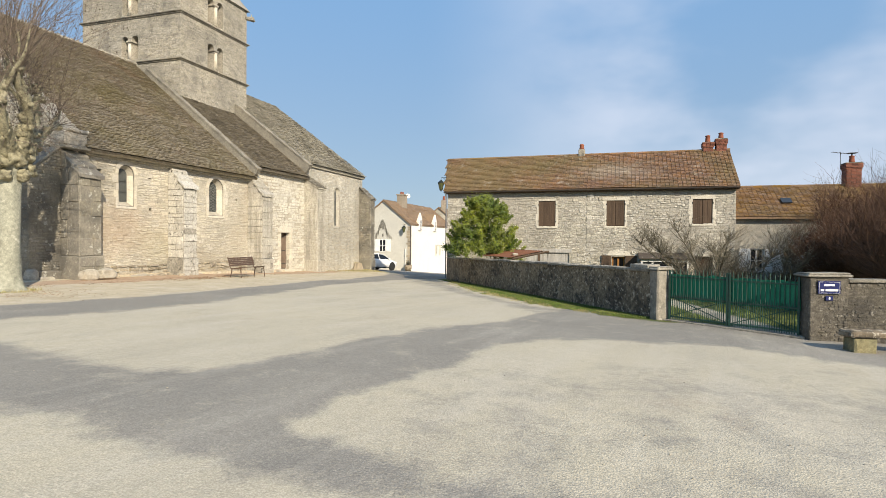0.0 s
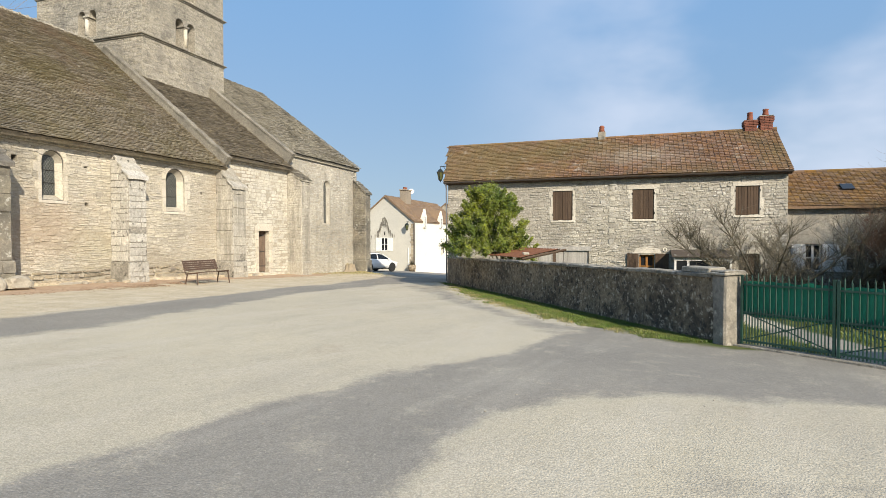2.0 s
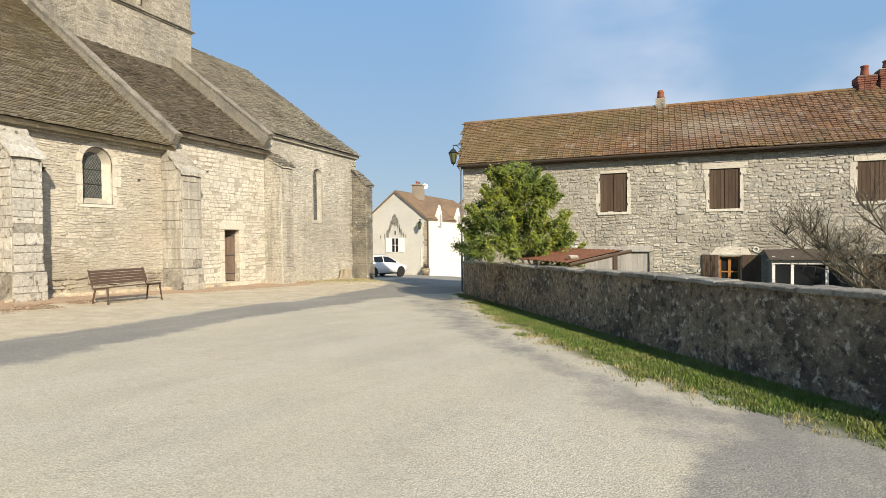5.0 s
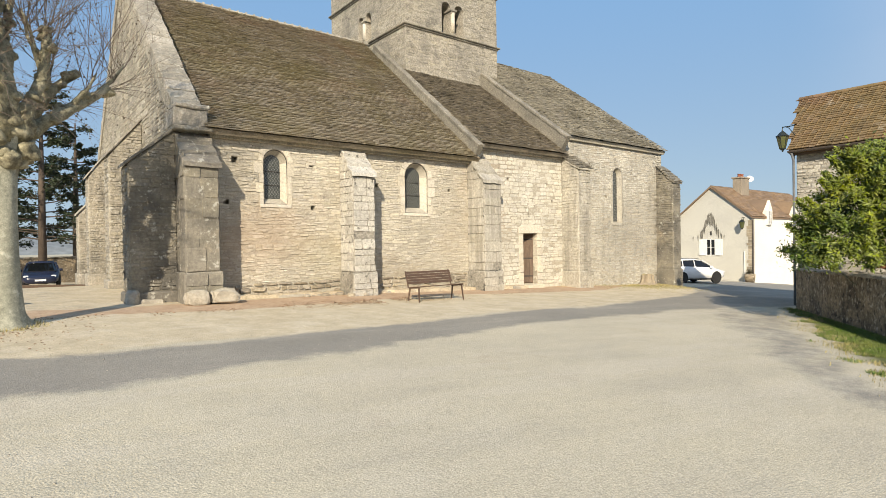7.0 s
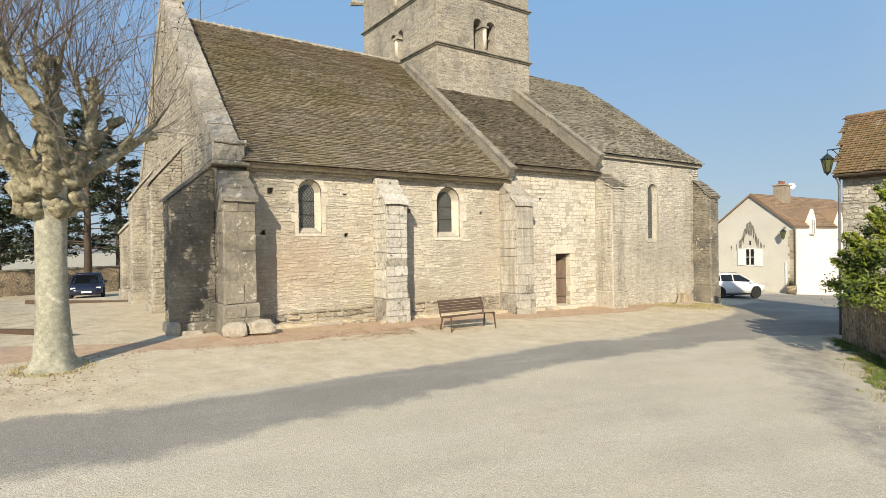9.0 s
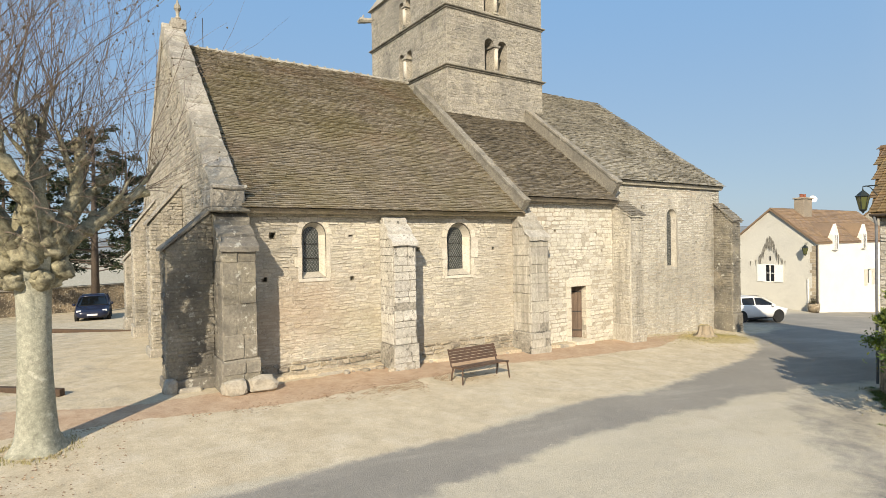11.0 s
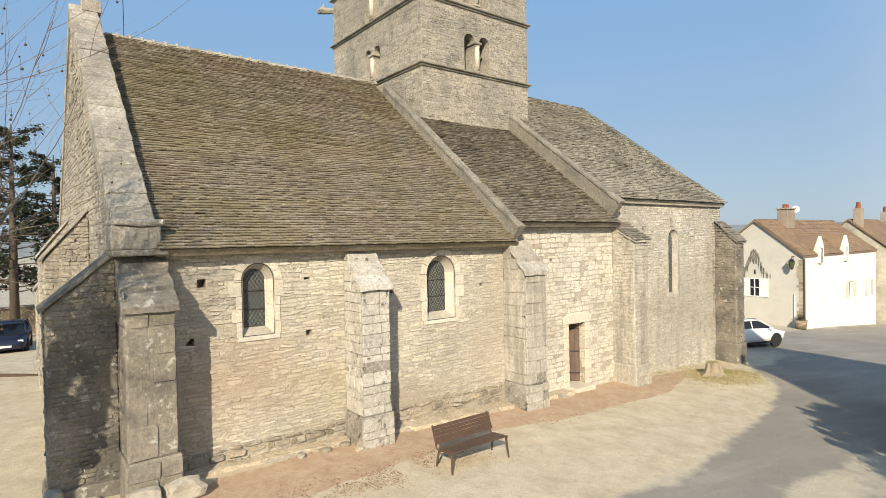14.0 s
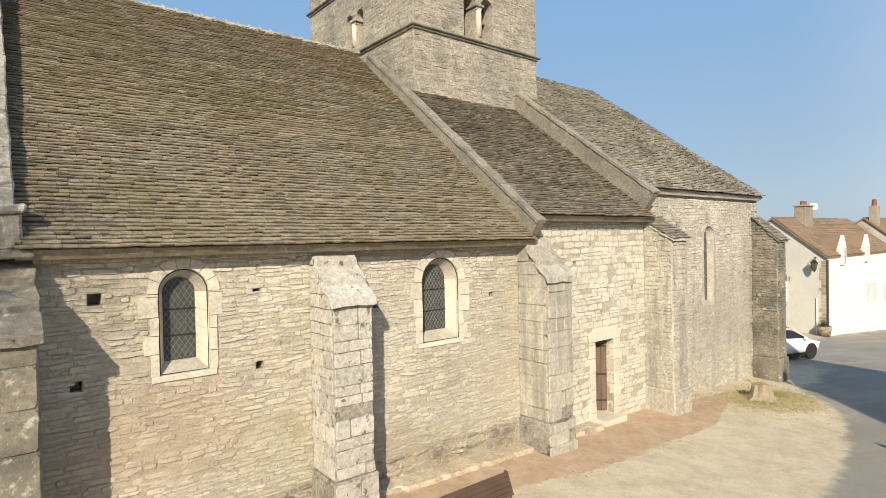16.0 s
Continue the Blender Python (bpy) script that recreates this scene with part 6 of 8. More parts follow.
for x in (2.8, 7.9):
    dm = part("dormer", Geo().prism([(x - 0.46, -0.13, 3.1), (x + 0.46, -0.13, 3.1), (x + 0.46, -0.13, 4.25), (x, -0.13, 5.0), (x - 0.46, -0.13, 4.25)], (0, 1.8, 0)), white_wall_mat, wh, "white gabled dormer")
    part("dormer_window", Geo().box(x - 0.24, -0.15, 3.12, x + 0.24, -0.135, 4.2), pane_mat, dm)
    for x0, x1, z0, z1 in ((-0.27, -0.2, 3.1, 4.24), (0.2, 0.27, 3.1, 4.24), (-0.27, 0.27, 4.17, 4.24), (-0.27, 0.27, 3.08, 3.14), (-0.03, 0.03, 3.1, 4.2)):
        part("glazing_bar", Geo().box(x + x0, -0.17, z0, x + x1, -0.15, z1), white_paint, dm)
    for s in (-1, 1):
        part("dormer_roof", Geo().prism([(x, 0.05, 4.98), (x + s * 0.9, 0.05, 4.0), (x + s * 0.9, 0.05, 4.1), (x, 0.05, 5.1)], (0, 2.1, 0)), brown_tile_mat, dm)
ck = part("chimney", Geo().box(3.3, 2.2, 5.3, 4.7, 2.9, 7.0).box(3.22, 2.12, 7.0, 4.78, 2.98, 7.12), chimney_mat, wh, "brown stone chimney", bevel=0.02, rough=0.012)
for x in (3.7, 4.2):
    part("chimney_pot", Geo().lathe([(0.13, 7.12), (0.11, 7.32), (0.13, 7.35), (0.13, 7.39), (0.05, 7.4)], (x, 2.55, 0), 10), terra_mat, ck)
dish = Geo().lathe([(0.02, 0.0), (0.2, 0.03), (0.36, 0.1), (0.42, 0.17), (0.43, 0.18), (0.36, 0.12), (0.2, 0.05), (0.02, 0.02)], (0, 0, 0), 18, "y")
dm = dish.mesh("satellite_dish", True)
dob = part("satellite_dish", dm, white_paint, wh)
dob.matrix_basis = pose(5.05, 2.3, 7.0, 0, 0, 127) @ pose(0, 0, 0, 20, 0, 0) @ Matrix.Diagonal((0.65, 0.65, 0.65, 1))
part("dish_arm", Geo().tube([(4.7, 2.5, 6.6), (5.0, 2.5, 6.75), (5.0, 2.4, 6.98)], 0.025, 6), iron_mat, wh)
# houses further down the street
for k, (u, v, L, D, z0, ze, zr) in enumerate(((55.2, -1.7, 8, 7, -4.5, 3.2, 6.4), (64.0, -2.0, 9, 7, -5, 3.0, 6.2))):
    h = thing("street_house", "stone village house with brown roof and dark openings", "house", (u, -v, 0), group="houses down the street")
    ops = [(1.0, 1.9, -0.4, 1.2, False), (3.4, 4.3, -0.4, 1.2, False), (1.0, 1.9, 1.9, 3.0, False), (3.4, 4.3, 1.9, 3.0, False), (5.6, 6.7, -3.6, -1.2, False)]
    g = wall_panel(Geo(), Face((0, 0, 0), (1, 0, 0), (0, -1, 0)), 0, L, z0, ze, 0.4, ops)
    for x in (0, L - 0.4):
        g.prism([(x, 0.4, z0), (x, D, z0), (x, D, ze), (x, D / 2, zr - 0.1), (x, 0.4, ze + 0.2)], (0.4, 0, 0))
    part("wall", g, cream_wall_mat if k else house_stone_mat, h, weld=True)
    for a, b, c, d, _ in ops:
        part("window", Geo().box(a, 0.2, c, b, 0.22, d), pane_mat, h)
    part("roof", Geo().prism([(-0.15, -0.3, ze - 0.1), (-0.15, D / 2, zr), (-0.15, D + 0.3, ze - 0.1), (-0.15, D + 0.3, ze - 0.22), (-0.15, D / 2, zr - 0.15), (-0.15, -0.3, ze - 0.22)], (L + 0.3, 0, 0)), brown_tile_mat, h)
    cs = part("chimney", Geo().box(0.1, D / 2 - 0.9, zr - 1.2, 0.7, D / 2 - 0.3, zr + 0.9), chimney_mat, h, bevel=0.02, rough=0.01)
    part("chimney_pot", Geo().lathe([(0.2, zr + 0.9), (0.15, zr + 1.4), (0.05, zr + 1.45)], (0.4, D / 2 - 0.6, 0), 10), terra_mat, cs)

# ---------------------------------------------------------------- bench and tree stump by the church
bench_mat = mat("brown_painted_metal", (0.10, 0.062, 0.043), (0.075, 0.049, 0.035), 3, 30, rough=0.45, bump=0.1)


def gz_grid(u, v):
    return ground_height(*(GRID @ Vector((u, -v, 0))).xy)


bench = thing("park_bench", "dark brown slatted metal bench facing the square", "bench", (5.45, -2.42, gz_grid(5.45, 2.42)))
HB = 0.8
for i in range(4):
    y = -0.30 + i * 0.125
    part("seat_slat", Geo().prism([(-HB, y, 0.44 - 0.012 * i), (-HB, y + 0.117, 0.44 - 0.012 * (i + 1)), (-HB, y + 0.117, 0.465 - 0.012 * (i + 1)), (-HB, y, 0.465 - 0.012 * i)], (2 * HB, 0, 0)), bench_mat, bench, bevel=0.006)
for i in range(5):
    z = 0.50 + i * 0.072
    y = 0.205 + i * 0.028
    part("back_slat", Geo().prism([(-HB, y, z), (-HB, y + 0.025, z + 0.064), (-HB, y + 0.047, z + 0.060), (-HB, y + 0.022, z)], (2 * HB, 0, 0)), bench_mat, bench)
for x in (-HB + 0.02, HB - 0.02):
    part("back_support", Geo().tube([(x, 0.24, 0.40), (x, 0.39, 0.86)], 0.02, 6), bench_mat, bench)
for x in (-HB + 0.03, HB - 0.03):
    part("side_rail", Geo().tube([(x, -0.30, 0.43), (x, 0.22, 0.39)], 0.022, 6), bench_mat, bench)
    part("leg", Geo().tube([(x, -0.26, 0.43), (x * 1.04, -0.31, -0.02)], [0.026, 0.018], 8), bench_mat, bench)
    part("leg", Geo().tube([(x, 0.16, 0.40), (x * 1.04, 0.25, -0.02)], [0.026, 0.018], 8), bench_mat, bench)

bark_old = mat("dry_stump_bark", (0.36, 0.30, 0.215), (0.27, 0.225, 0.165), 3, 18, bump=0.8, bump_scale=14, stretch=(3, 3, 0.7))
cutwood = mat("cut_stump_top", (0.33, 0.28, 0.16), (0.25, 0.21, 0.12), 6, 30, bump=0.4)
stump = thing("tree_stump", "old sawn tree stump with greying bark", "stump", (18.0, -1.45, gz_grid(18.0, 1.45) - 0.02))
g, top = Geo(), []
prof = [(0.62, -0.12), (0.46, 0.02), (0.335, 0.13), (0.28, 0.30), (0.265, 0.47)]
N = 22
vs = []
for r, h in prof:
    for k in range(N):
        t = k * math.tau / N
        rr = r * (1 + (0.22 if h < 0.1 else 0.11) * math.sin(5 * t + h * 2) + 0.06 * math.sin(9 * t + 1) + 0.05 * math.sin(17 * t))
        vs.append((rr * math.cos(t), rr * math.sin(t), h + (0.04 * math.sin(2 * t) + 0.025 * math.sin(7 * t) if h > 0.4 else 0)))
g.add(vs, [(i * N + k, i * N + (k + 1) % N, (i + 1) * N + (k + 1) % N, (i + 1) * N + k) for i in range(4) for k in range(N)])
part("bark", g, bark_old, stump)
part("cut_face", Geo().add([vs[4 * N + k] for k in range(N)], [tuple(range(N))]), cutwood, stump)

# ---------------------------------------------------------------- gate, right-hand pier and wall
gate_green = mat("green_sheet_plastic", (0.012, 0.23, 0.125), (0.009, 0.175, 0.095), 1.5, 12, rough=0.5, bump=0.25, bump_scale=8)
gate_iron = mat("grey_green_gate_iron", (0.03, 0.085, 0.06), (0.025, 0.055, 0.042), 5, 30, rough=0.6, bump=0.1)
GA, GB = Vector((5.72, 14.06, 0)), Vector((7.52, 11.66, 0))
gdir = (GB - GA).normalized()
glen = (GB - GA).length
gyaw = math.degrees(math.atan2(gdir.y, gdir.x))
for leaf in range(2):
    p = GA + gdir * (glen / 2 * leaf)
    gt = at_world("iron_gate", "iron bar gate leaf backed by torn green sheeting", "gate", p.x, p.y, None, gyaw, group="double garden gate")
    L = glen / 2 - 0.02
    for z in (0.10, 0.60, 1.10):
        part("rail", Geo().box(0, -0.012, z, L, 0.012, z + 0.035), gate_iron, gt)
    part("stile", Geo().box(0, -0.02, 0.05, 0.04, 0.02, 1.28), gate_iron, gt)
    part("stile", Geo().box(L - 0.04, -0.02, 0.05, L, 0.02, 1.28), gate_iron, gt)
    n = 15
    for i in range(1, n):
        x = L * i / n
        h = 1.30 + (0.03 if i % 2 else 0.0)
        part("bar", Geo().tube([(x, 0, 0.06), (x, 0, h - 0.06), (x, 0, h)], [0.012, 0.012, 0.002], 6), gate_iron, gt)
        if i < n - 1:
            part("short_bar", Geo().tube([(x + L / n / 2, 0, 0.06), (x + L / n / 2, 0, 0.66), (x + L / n / 2, 0, 0.72)], [0.011, 0.011, 0.002], 5), gate_iron, gt)
    part("brace", Geo().tube([(0.03, 0.015, 0.62), (L - 0.03, 0.015, 0.12)], 0.012, 6), gate_iron, gt)
    part("brace", Geo().tube([(0.03, 0.015, 0.12), (L - 0.03, 0.015, 0.62)], 0.012, 6), gate_iron, gt)
    # sheet, slightly billowed
    sh = Geo()
    nx_, nz_ = 26, 6
    for j in range(nz_ + 1):
        for i in range(nx_ + 1):
            x, z = L * i / nx_, 0.56 + 0.62 * j / nz_
            edge = 0.035 * noise.noise(Vector((x * 5, j, leaf))) if j in (0, nz_) else 0
            sh.v.append((x, 0.035 + 0.02 * noise.noise(Vector((x * 3, z * 3, leaf * 5))), z + edge))
    sh.f += [(j * (nx_ + 1) + i, j * (nx_ + 1) + i + 1, (j + 1) * (nx_ + 1) + i + 1, (j + 1) * (nx_ + 1) + i) for j in range(nz_) for i in range(nx_)]
    part("sheeting", sh, gate_green, gt, "torn green plastic sheeting", smooth=True)
sillg = at_world("gate_sill", "pale concrete strip under the gate", "sill", GA.x, GA.y, None, gyaw, kind="structure")
part("strip", Geo().box(-0.1, -0.1, -0.1, glen + 0.1, 0.12, 0.035), coping_mat, sillg, bevel=0.01)

rubble_dark = mat("dark_wall_rubble", (0.17, 0.15, 0.12), (0.11, 0.10, 0.082), 1.2, 14, bump=0.9, island=0.2, hue=0.03, grain=0.4,
                  stains=(((0.055, 0.05, 0.044), 1.6, 0.48, 0.66, 0.7), ((0.42, 0.39, 0.33), 8, 0.6, 0.67, 0.6)))
rp = pier("gate_pier", "rough stone gate pier carrying two blue enamel plates", 7.93, 11.62, -4, 0.76, 0.46, 1.32, rubble_dark)
stones(rp, Face((0, -0.23, 0), (1, 0, 0), (0, -1, 0)), -0.38, 0.38, 0.0, 1.3, (), (0.03, 0.08), (0.04, 0.14), 0.009, rubble_dark, (-1, 1, 0, 2), seed=401, jit=0.4, smear=0.25)
blue_enamel = mat("blue_enamel", (0.012, 0.018, 0.085), (0.014, 0.02, 0.095), 3, 20, rough=0.25, bump=0.02, spec=0.5)
white_enamel = mat("white_enamel", (0.74, 0.74, 0.72), (0.70, 0.70, 0.69), 3, 20, rough=0.3, bump=0.0)
sign = at_world("street_sign", "blue enamel street name plate with white border", "sign", 7.93, 11.62, ground_height(7.93, 11.62), -4)
part("plate", Geo().box(-0.24, -0.272, 0.98, 0.20, -0.25, 1.24), blue_enamel, sign, bevel=0.004)
for x0, z0, x1, z1 in ((-0.225, 0.995, 0.185, 1.0), (-0.225, 1.22, 0.185, 1.225), (-0.225, 0.995, -0.22, 1.225), (0.18, 0.995, 0.185, 1.225)):
    part("border", Geo().box(x0, -0.2755, z0, x1, -0.272, z1), white_enamel, sign)
part("text_bar", Geo().box(-0.12, -0.2755, 1.14, 0.08, -0.272, 1.18), white_enamel, sign)
part("text_bar", Geo().box(-0.19, -0.2755, 1.035, -0.125, -0.272, 1.075), white_enamel, sign)
part("text_bar", Geo().box(-0.095, -0.2755, 1.035, 0.15, -0.272, 1.075), white_enamel, sign)
num = at_world("number_plate", "small blue enamel plate below the street sign", "sign", 7.93, 11.62, ground_height(7.93, 11.62), -4)
part("plate", Geo().box(-0.085, -0.272, 0.845, 0.055, -0.25, 0.935), blue_enamel, num, bevel=0.004)
part("text_bar", Geo().box(-0.03, -0.2755, 0.865, 0.0, -0.272, 0.915), white_enamel, num)

rwall = at_world("roadside_wall", "dark rubble boundary wall with a flat coping", "wall", 8.32, 11.62, None, -4, kind="structure")
part("wall_body", Geo().box(0, -0.18, -0.4, 9, 0.2, 1.22), rubble_dark, rwall)
stones(rwall, Face((0, -0.18, 0), (1, 0, 0), (0, -1, 0)), 0, 9, -0.1, 1.21, (), (0.035, 0.09), (0.05, 0.17), 0.011, rubble_dark, (0, 2.6, 0, 2), seed=402, jit=0.4, smear=0.2)
for i in range(9):
    part("coping_stone", Geo().box(i + 0.01, -0.25, 1.22, i + 0.99, 0.26, 1.29), coping_mat, rwall, bevel=0.015, rough=0.015)
moss_block = mat("mossy_bench_block", (0.27, 0.235, 0.13), (0.2, 0.185, 0.11), 2.5, 14, bump=0.8, grain=0.4, stains=(((0.08, 0.075, 0.05), 3.0, 0.52, 0.66, 0.6),))
sb = at_world("stone_bench", "low stone slab seat on rough blocks", "bench", 8.0, 10.15, None, -4)
part("slab", Geo().box(-0.62, -0.22, 0.28, 0.95, 0.22, 0.40), garden_wall_mat, sb, bevel=0.025, rough=0.02)
part("block", Geo().box(-0.55, -0.18, -0.1, -0.15, 0.18, 0.28), moss_block, sb, bevel=0.025, rough=0.02)
part("block", Geo().box(0.5, -0.18, -0.1, 0.88, 0.18, 0.28), moss_block, sb, bevel=0.025, rough=0.02)

# ---------------------------------------------------------------- street lanterns
lantern_glass = bpy.data.materials.new("greenish_lantern_glass")
lantern_glass.use_nodes = True
_b = lantern_glass.node_tree.nodes["Principled BSDF"]
_b.inputs["Base Color"].default_value = (0.13, 0.14, 0.055, 1)
_b.inputs["Roughness"].default_value = 0.15
_b.inputs["Transmission Weight"].default_value = 0.35
green_iron = mat("black_green_lantern_iron", (0.018, 0.024, 0.022), (0.026, 0.032, 0.03), 5, 30, rough=0.4, bump=0.05)


def lantern(label, m, arm):
    t = new("street_lantern")
    t.matrix_world = m
    tagged(t, label, "lamp", "wall lanterns")
    part("bracket", Geo().tube([(0, arm, 0.0), (0, 0.0, 0.0), (0, 0.0, -0.12)], 0.02, 6).tube([(0, arm, -0.35), (0, arm * 0.5, -0.05), (0, 0.1 if arm > 0 else -0.1, 0.0)], 0.014, 6), green_iron, t)
    part("hood", Geo().lathe([(0.02, -0.12), (0.05, -0.16), (0.10, -0.2), (0.19, -0.3), (0.235, -0.33), (0.225, -0.35), (0.05, -0.35)], (0, 0, 0), 6), green_iron, t)
    part("glass", Geo().lathe([(0.19, -0.36), (0.10, -0.78)], (0, 0, 0), 6), lantern_glass, t, "pale yellow-green glass")
    for k in range(6):
        c, s = math.cos(k * math.tau / 6), math.sin(k * math.tau / 6)
        part("frame_bar", Geo().tube([(0.2 * c, 0.2 * s, -0.35), (0.105 * c, 0.105 * s, -0.79)], 0.01, 4), green_iron, t)
    part("base", Geo().lathe([(0.115, -0.78), (0.10, -0.82), (0.04, -0.86), (0.02, -0.92)], (0, 0, 0), 6), green_iron, t)


lantern("black iron wall lantern on a bracket at the house corner", GRID @ pose(15.22, -7.98, 5.56) @ Matrix.Diagonal((0.8, 0.85, 0.85, 1)), -0.42)
lantern("black iron wall lantern on the cream gable", GRID @ pose(39.15, 3.75, 3.65, 0, 0, -90), 0.42)

# ---------------------------------------------------------------- cars
car_white = mat("white_car_paint", (0.74, 0.74, 0.73), (0.72, 0.72, 0.715), 1, 10, rough=0.25, bump=0.0, grain=0.02, spec=0.5)
car_blue = mat("dark_blue_car_paint", (0.012, 0.016, 0.035), (0.014, 0.018, 0.04), 1, 10, rough=0.25, bump=0.0, grain=0.02, spec=0.5)
car_glass = bpy.data.materials.new("car_glass")
car_glass.use_nodes = True
car_glass.node_tree.nodes["Principled BSDF"].inputs["Base Color"].default_value = (0.006, 0.007, 0.008, 1)
car_glass.node_tree.nodes["Principled BSDF"].inputs["Roughness"].default_value = 0.05
rubber_mat = mat("tyre_rubber", (0.018, 0.018, 0.018), (0.026, 0.026, 0.025), 4, 30, rough=0.8, bump=0.1)
rim_mat = mat("dark_alloy", (0.10, 0.10, 0.105), (0.07, 0.07, 0.075), 4, 30, rough=0.35, bump=0.0, metal=0.7)
red_lens = mat("red_lamp_lens", (0.35, 0.012, 0.012), (0.3, 0.01, 0.01), 2, 10, rough=0.2, bump=0.0)
clear_lens = mat("clear_lamp_lens", (0.6, 0.6, 0.62), (0.55, 0.55, 0.58), 2, 10, rough=0.1, bump=0.0)


def loft(sections):
    g, n = Geo(), len(sections[0])
    for s in sections:
        g.v += [tuple(p) for p in s]
    g.f += [(i * n + k, i * n + (k + 1) % n, (i + 1) * n + (k + 1) % n, (i + 1) * n + k) for i in range(len(sections) - 1) for k in range(n)]
    g.f += [tuple(range(n))[::-1], tuple(range((len(sections) - 1) * n, len(sections) * n))]
    return g


def car(label, m, paint, length=4.65, estate=True):
    t = new("parked_car")
    t.matrix_world = m
    tagged(t, label, "car")
    k = length / 4.65
    low = []
    for x, w, zb, zt in ((-2.32, 0.66, 0.42, 0.72), (-2.27, 0.80, 0.30, 1.02), (-2.0, 0.88, 0.24, 1.07), (-1.2, 0.90, 0.22, 1.05), (0, 0.90, 0.22, 1.02), (0.9, 0.90, 0.22, 0.98), (1.5, 0.88, 0.23, 0.88), (2.0, 0.84, 0.25, 0.78), (2.25, 0.72, 0.28, 0.66), (2.33, 0.5, 0.36, 0.58)):
        half = [(w * 0.78, zb), (w * 0.97, zb + 0.1), (w, zb + (zt - zb) * 0.5), (w * 0.985, zt - 0.1), (w * 0.9, zt - 0.015), (w * 0.6, zt)]
        low.append([(x * k, y, z) for y, z in half] + [(x * k, -y, z) for y, z in half[::-1]])
    body = part("body", loft(low), paint, t, smooth=True)
    cab = []
    rear = -2.18 if estate else -1.7
    for x, wb, wr, zr in ((rear, 0.78, 0.70, 0.98), (rear + 0.28, 0.80, 0.62, 1.40), (-1.1, 0.81, 0.62, 1.46), (-0.2, 0.81, 0.63, 1.48), (0.35, 0.81, 0.62, 1.42), (1.25, 0.80, 0.72, 0.96)):
        half = [(wb, 0.92), (wr + 0.04, max(zr - 0.07, 0.93)), (wr - 0.1, zr)]
        cab.append([(x * k, y, z) for y, z in half] + [(x * k, -y, z) for y, z in half[::-1]])
    part("glazing", loft(cab), car_glass, t, "dark tinted glass", smooth=False)
    roof = []
    for x, w, z in ((rear + 0.22, 0.6, 1.405), (-1.1, 0.63, 1.475), (-0.2, 0.64, 1.495), (0.38, 0.61, 1.43)):
        roof.append([(x * k, w + 0.03, z - 0.07), (x * k, w - 0.08, z), (x * k, 0, z + 0.015), (x * k, -w + 0.08, z), (x * k, -w - 0.03, z - 0.07), (x * k, 0, z - 0.05)])
    part("roof_panel", loft(roof), paint, t, smooth=True)
    for s in (-1, 1):
        for xa, xb in ((1.22, 0.36), (-0.32, -0.32), (-1.3, -1.25), (rear + 0.04, rear + 0.27)):
            part("pillar", Geo().tube([(xa * k, s * 0.815, 0.94), (xb * k, s * 0.675, 1.42)], 0.028, 6), paint, t)
        part("side_mirror", Geo().lathe([(0.02, -0.1), (0.08, -0.06), (0.09, 0.04), (0.03, 0.1)], (0.85 * k, s * 0.97, 0.98), 8, "x"), paint, t, smooth=True)
        part("tail_lamp", Geo().box(-2.31 * k, s * 0.68 - 0.1, 0.78, -2.16 * k, s * 0.68 + 0.14, 0.92), red_lens, t, bevel=0.02)
        part("head_lamp", Geo().box(1.98 * k, s * 0.64 - 0.14, 0.62, 2.22 * k, s * 0.64 + 0.1, 0.73), clear_lens, t, bevel=0.02)
        part("roof_rail", Geo().tube([(-1.7 * k, s * 0.58, 1.48), (-1.5 * k, s * 0.58, 1.52), (0.0, s * 0.58, 1.53), (0.2 * k, s * 0.58, 1.50)], 0.014, 5), rim_mat, t)
        for x in (-1.4, 1.38):
            w = part("wheel", Geo().lathe([(0.22, -0.1), (0.32, -0.1), (0.335, -0.06), (0.335, 0.06), (0.32, 0.1), (0.22, 0.1)], (x * k, s * 0.81, 0.335), 22, "y"), rubber_mat, t, smooth=False)
            part("rim", Geo().lathe([(0.05, -0.09), (0.2, -0.085), (0.225, -0.1), (0.225, 0.1), (0.2, 0.085), (0.05, 0.09)], (x * k, s * 0.812, 0.335), 22, "y"), rim_mat, w)
            part("wheel_arch", Geo().lathe([(0.34, -0.06), (0.385, -0.06), (0.385, 0.06), (0.34, 0.06)], (x * k, s * 0.84, 0.335), 22, "y"), rubber_mat, t)
    part("sill_trim", Geo().box(-1.0 * k, -0.9, 0.2, 1.0 * k, 0.9, 0.27), rubber_mat, t)
    part("plate", Geo().box(-2.345 * k, -0.26, 0.56, -2.325 * k, 0.26, 0.67), white_enamel, t)
    part("plate", Geo().box(2.32 * k, -0.26, 0.4, 2.345 * k, 0.26, 0.5), white_enamel, t)
    return t


car("white estate car parked beside the church", pose(-5.67, 46.0, ground_height(-5.67, 46.0), 0, 1.2, 57.5) @ Matrix.Diagonal((1, 0.96, 0.93, 1)), car_white, 4.4)
car("dark blue hatchback parked under bare trees", pose(-37.7, 24.7, ground_height(-37.7, 24.7), 0, 0, -22), car_blue, 4.1)

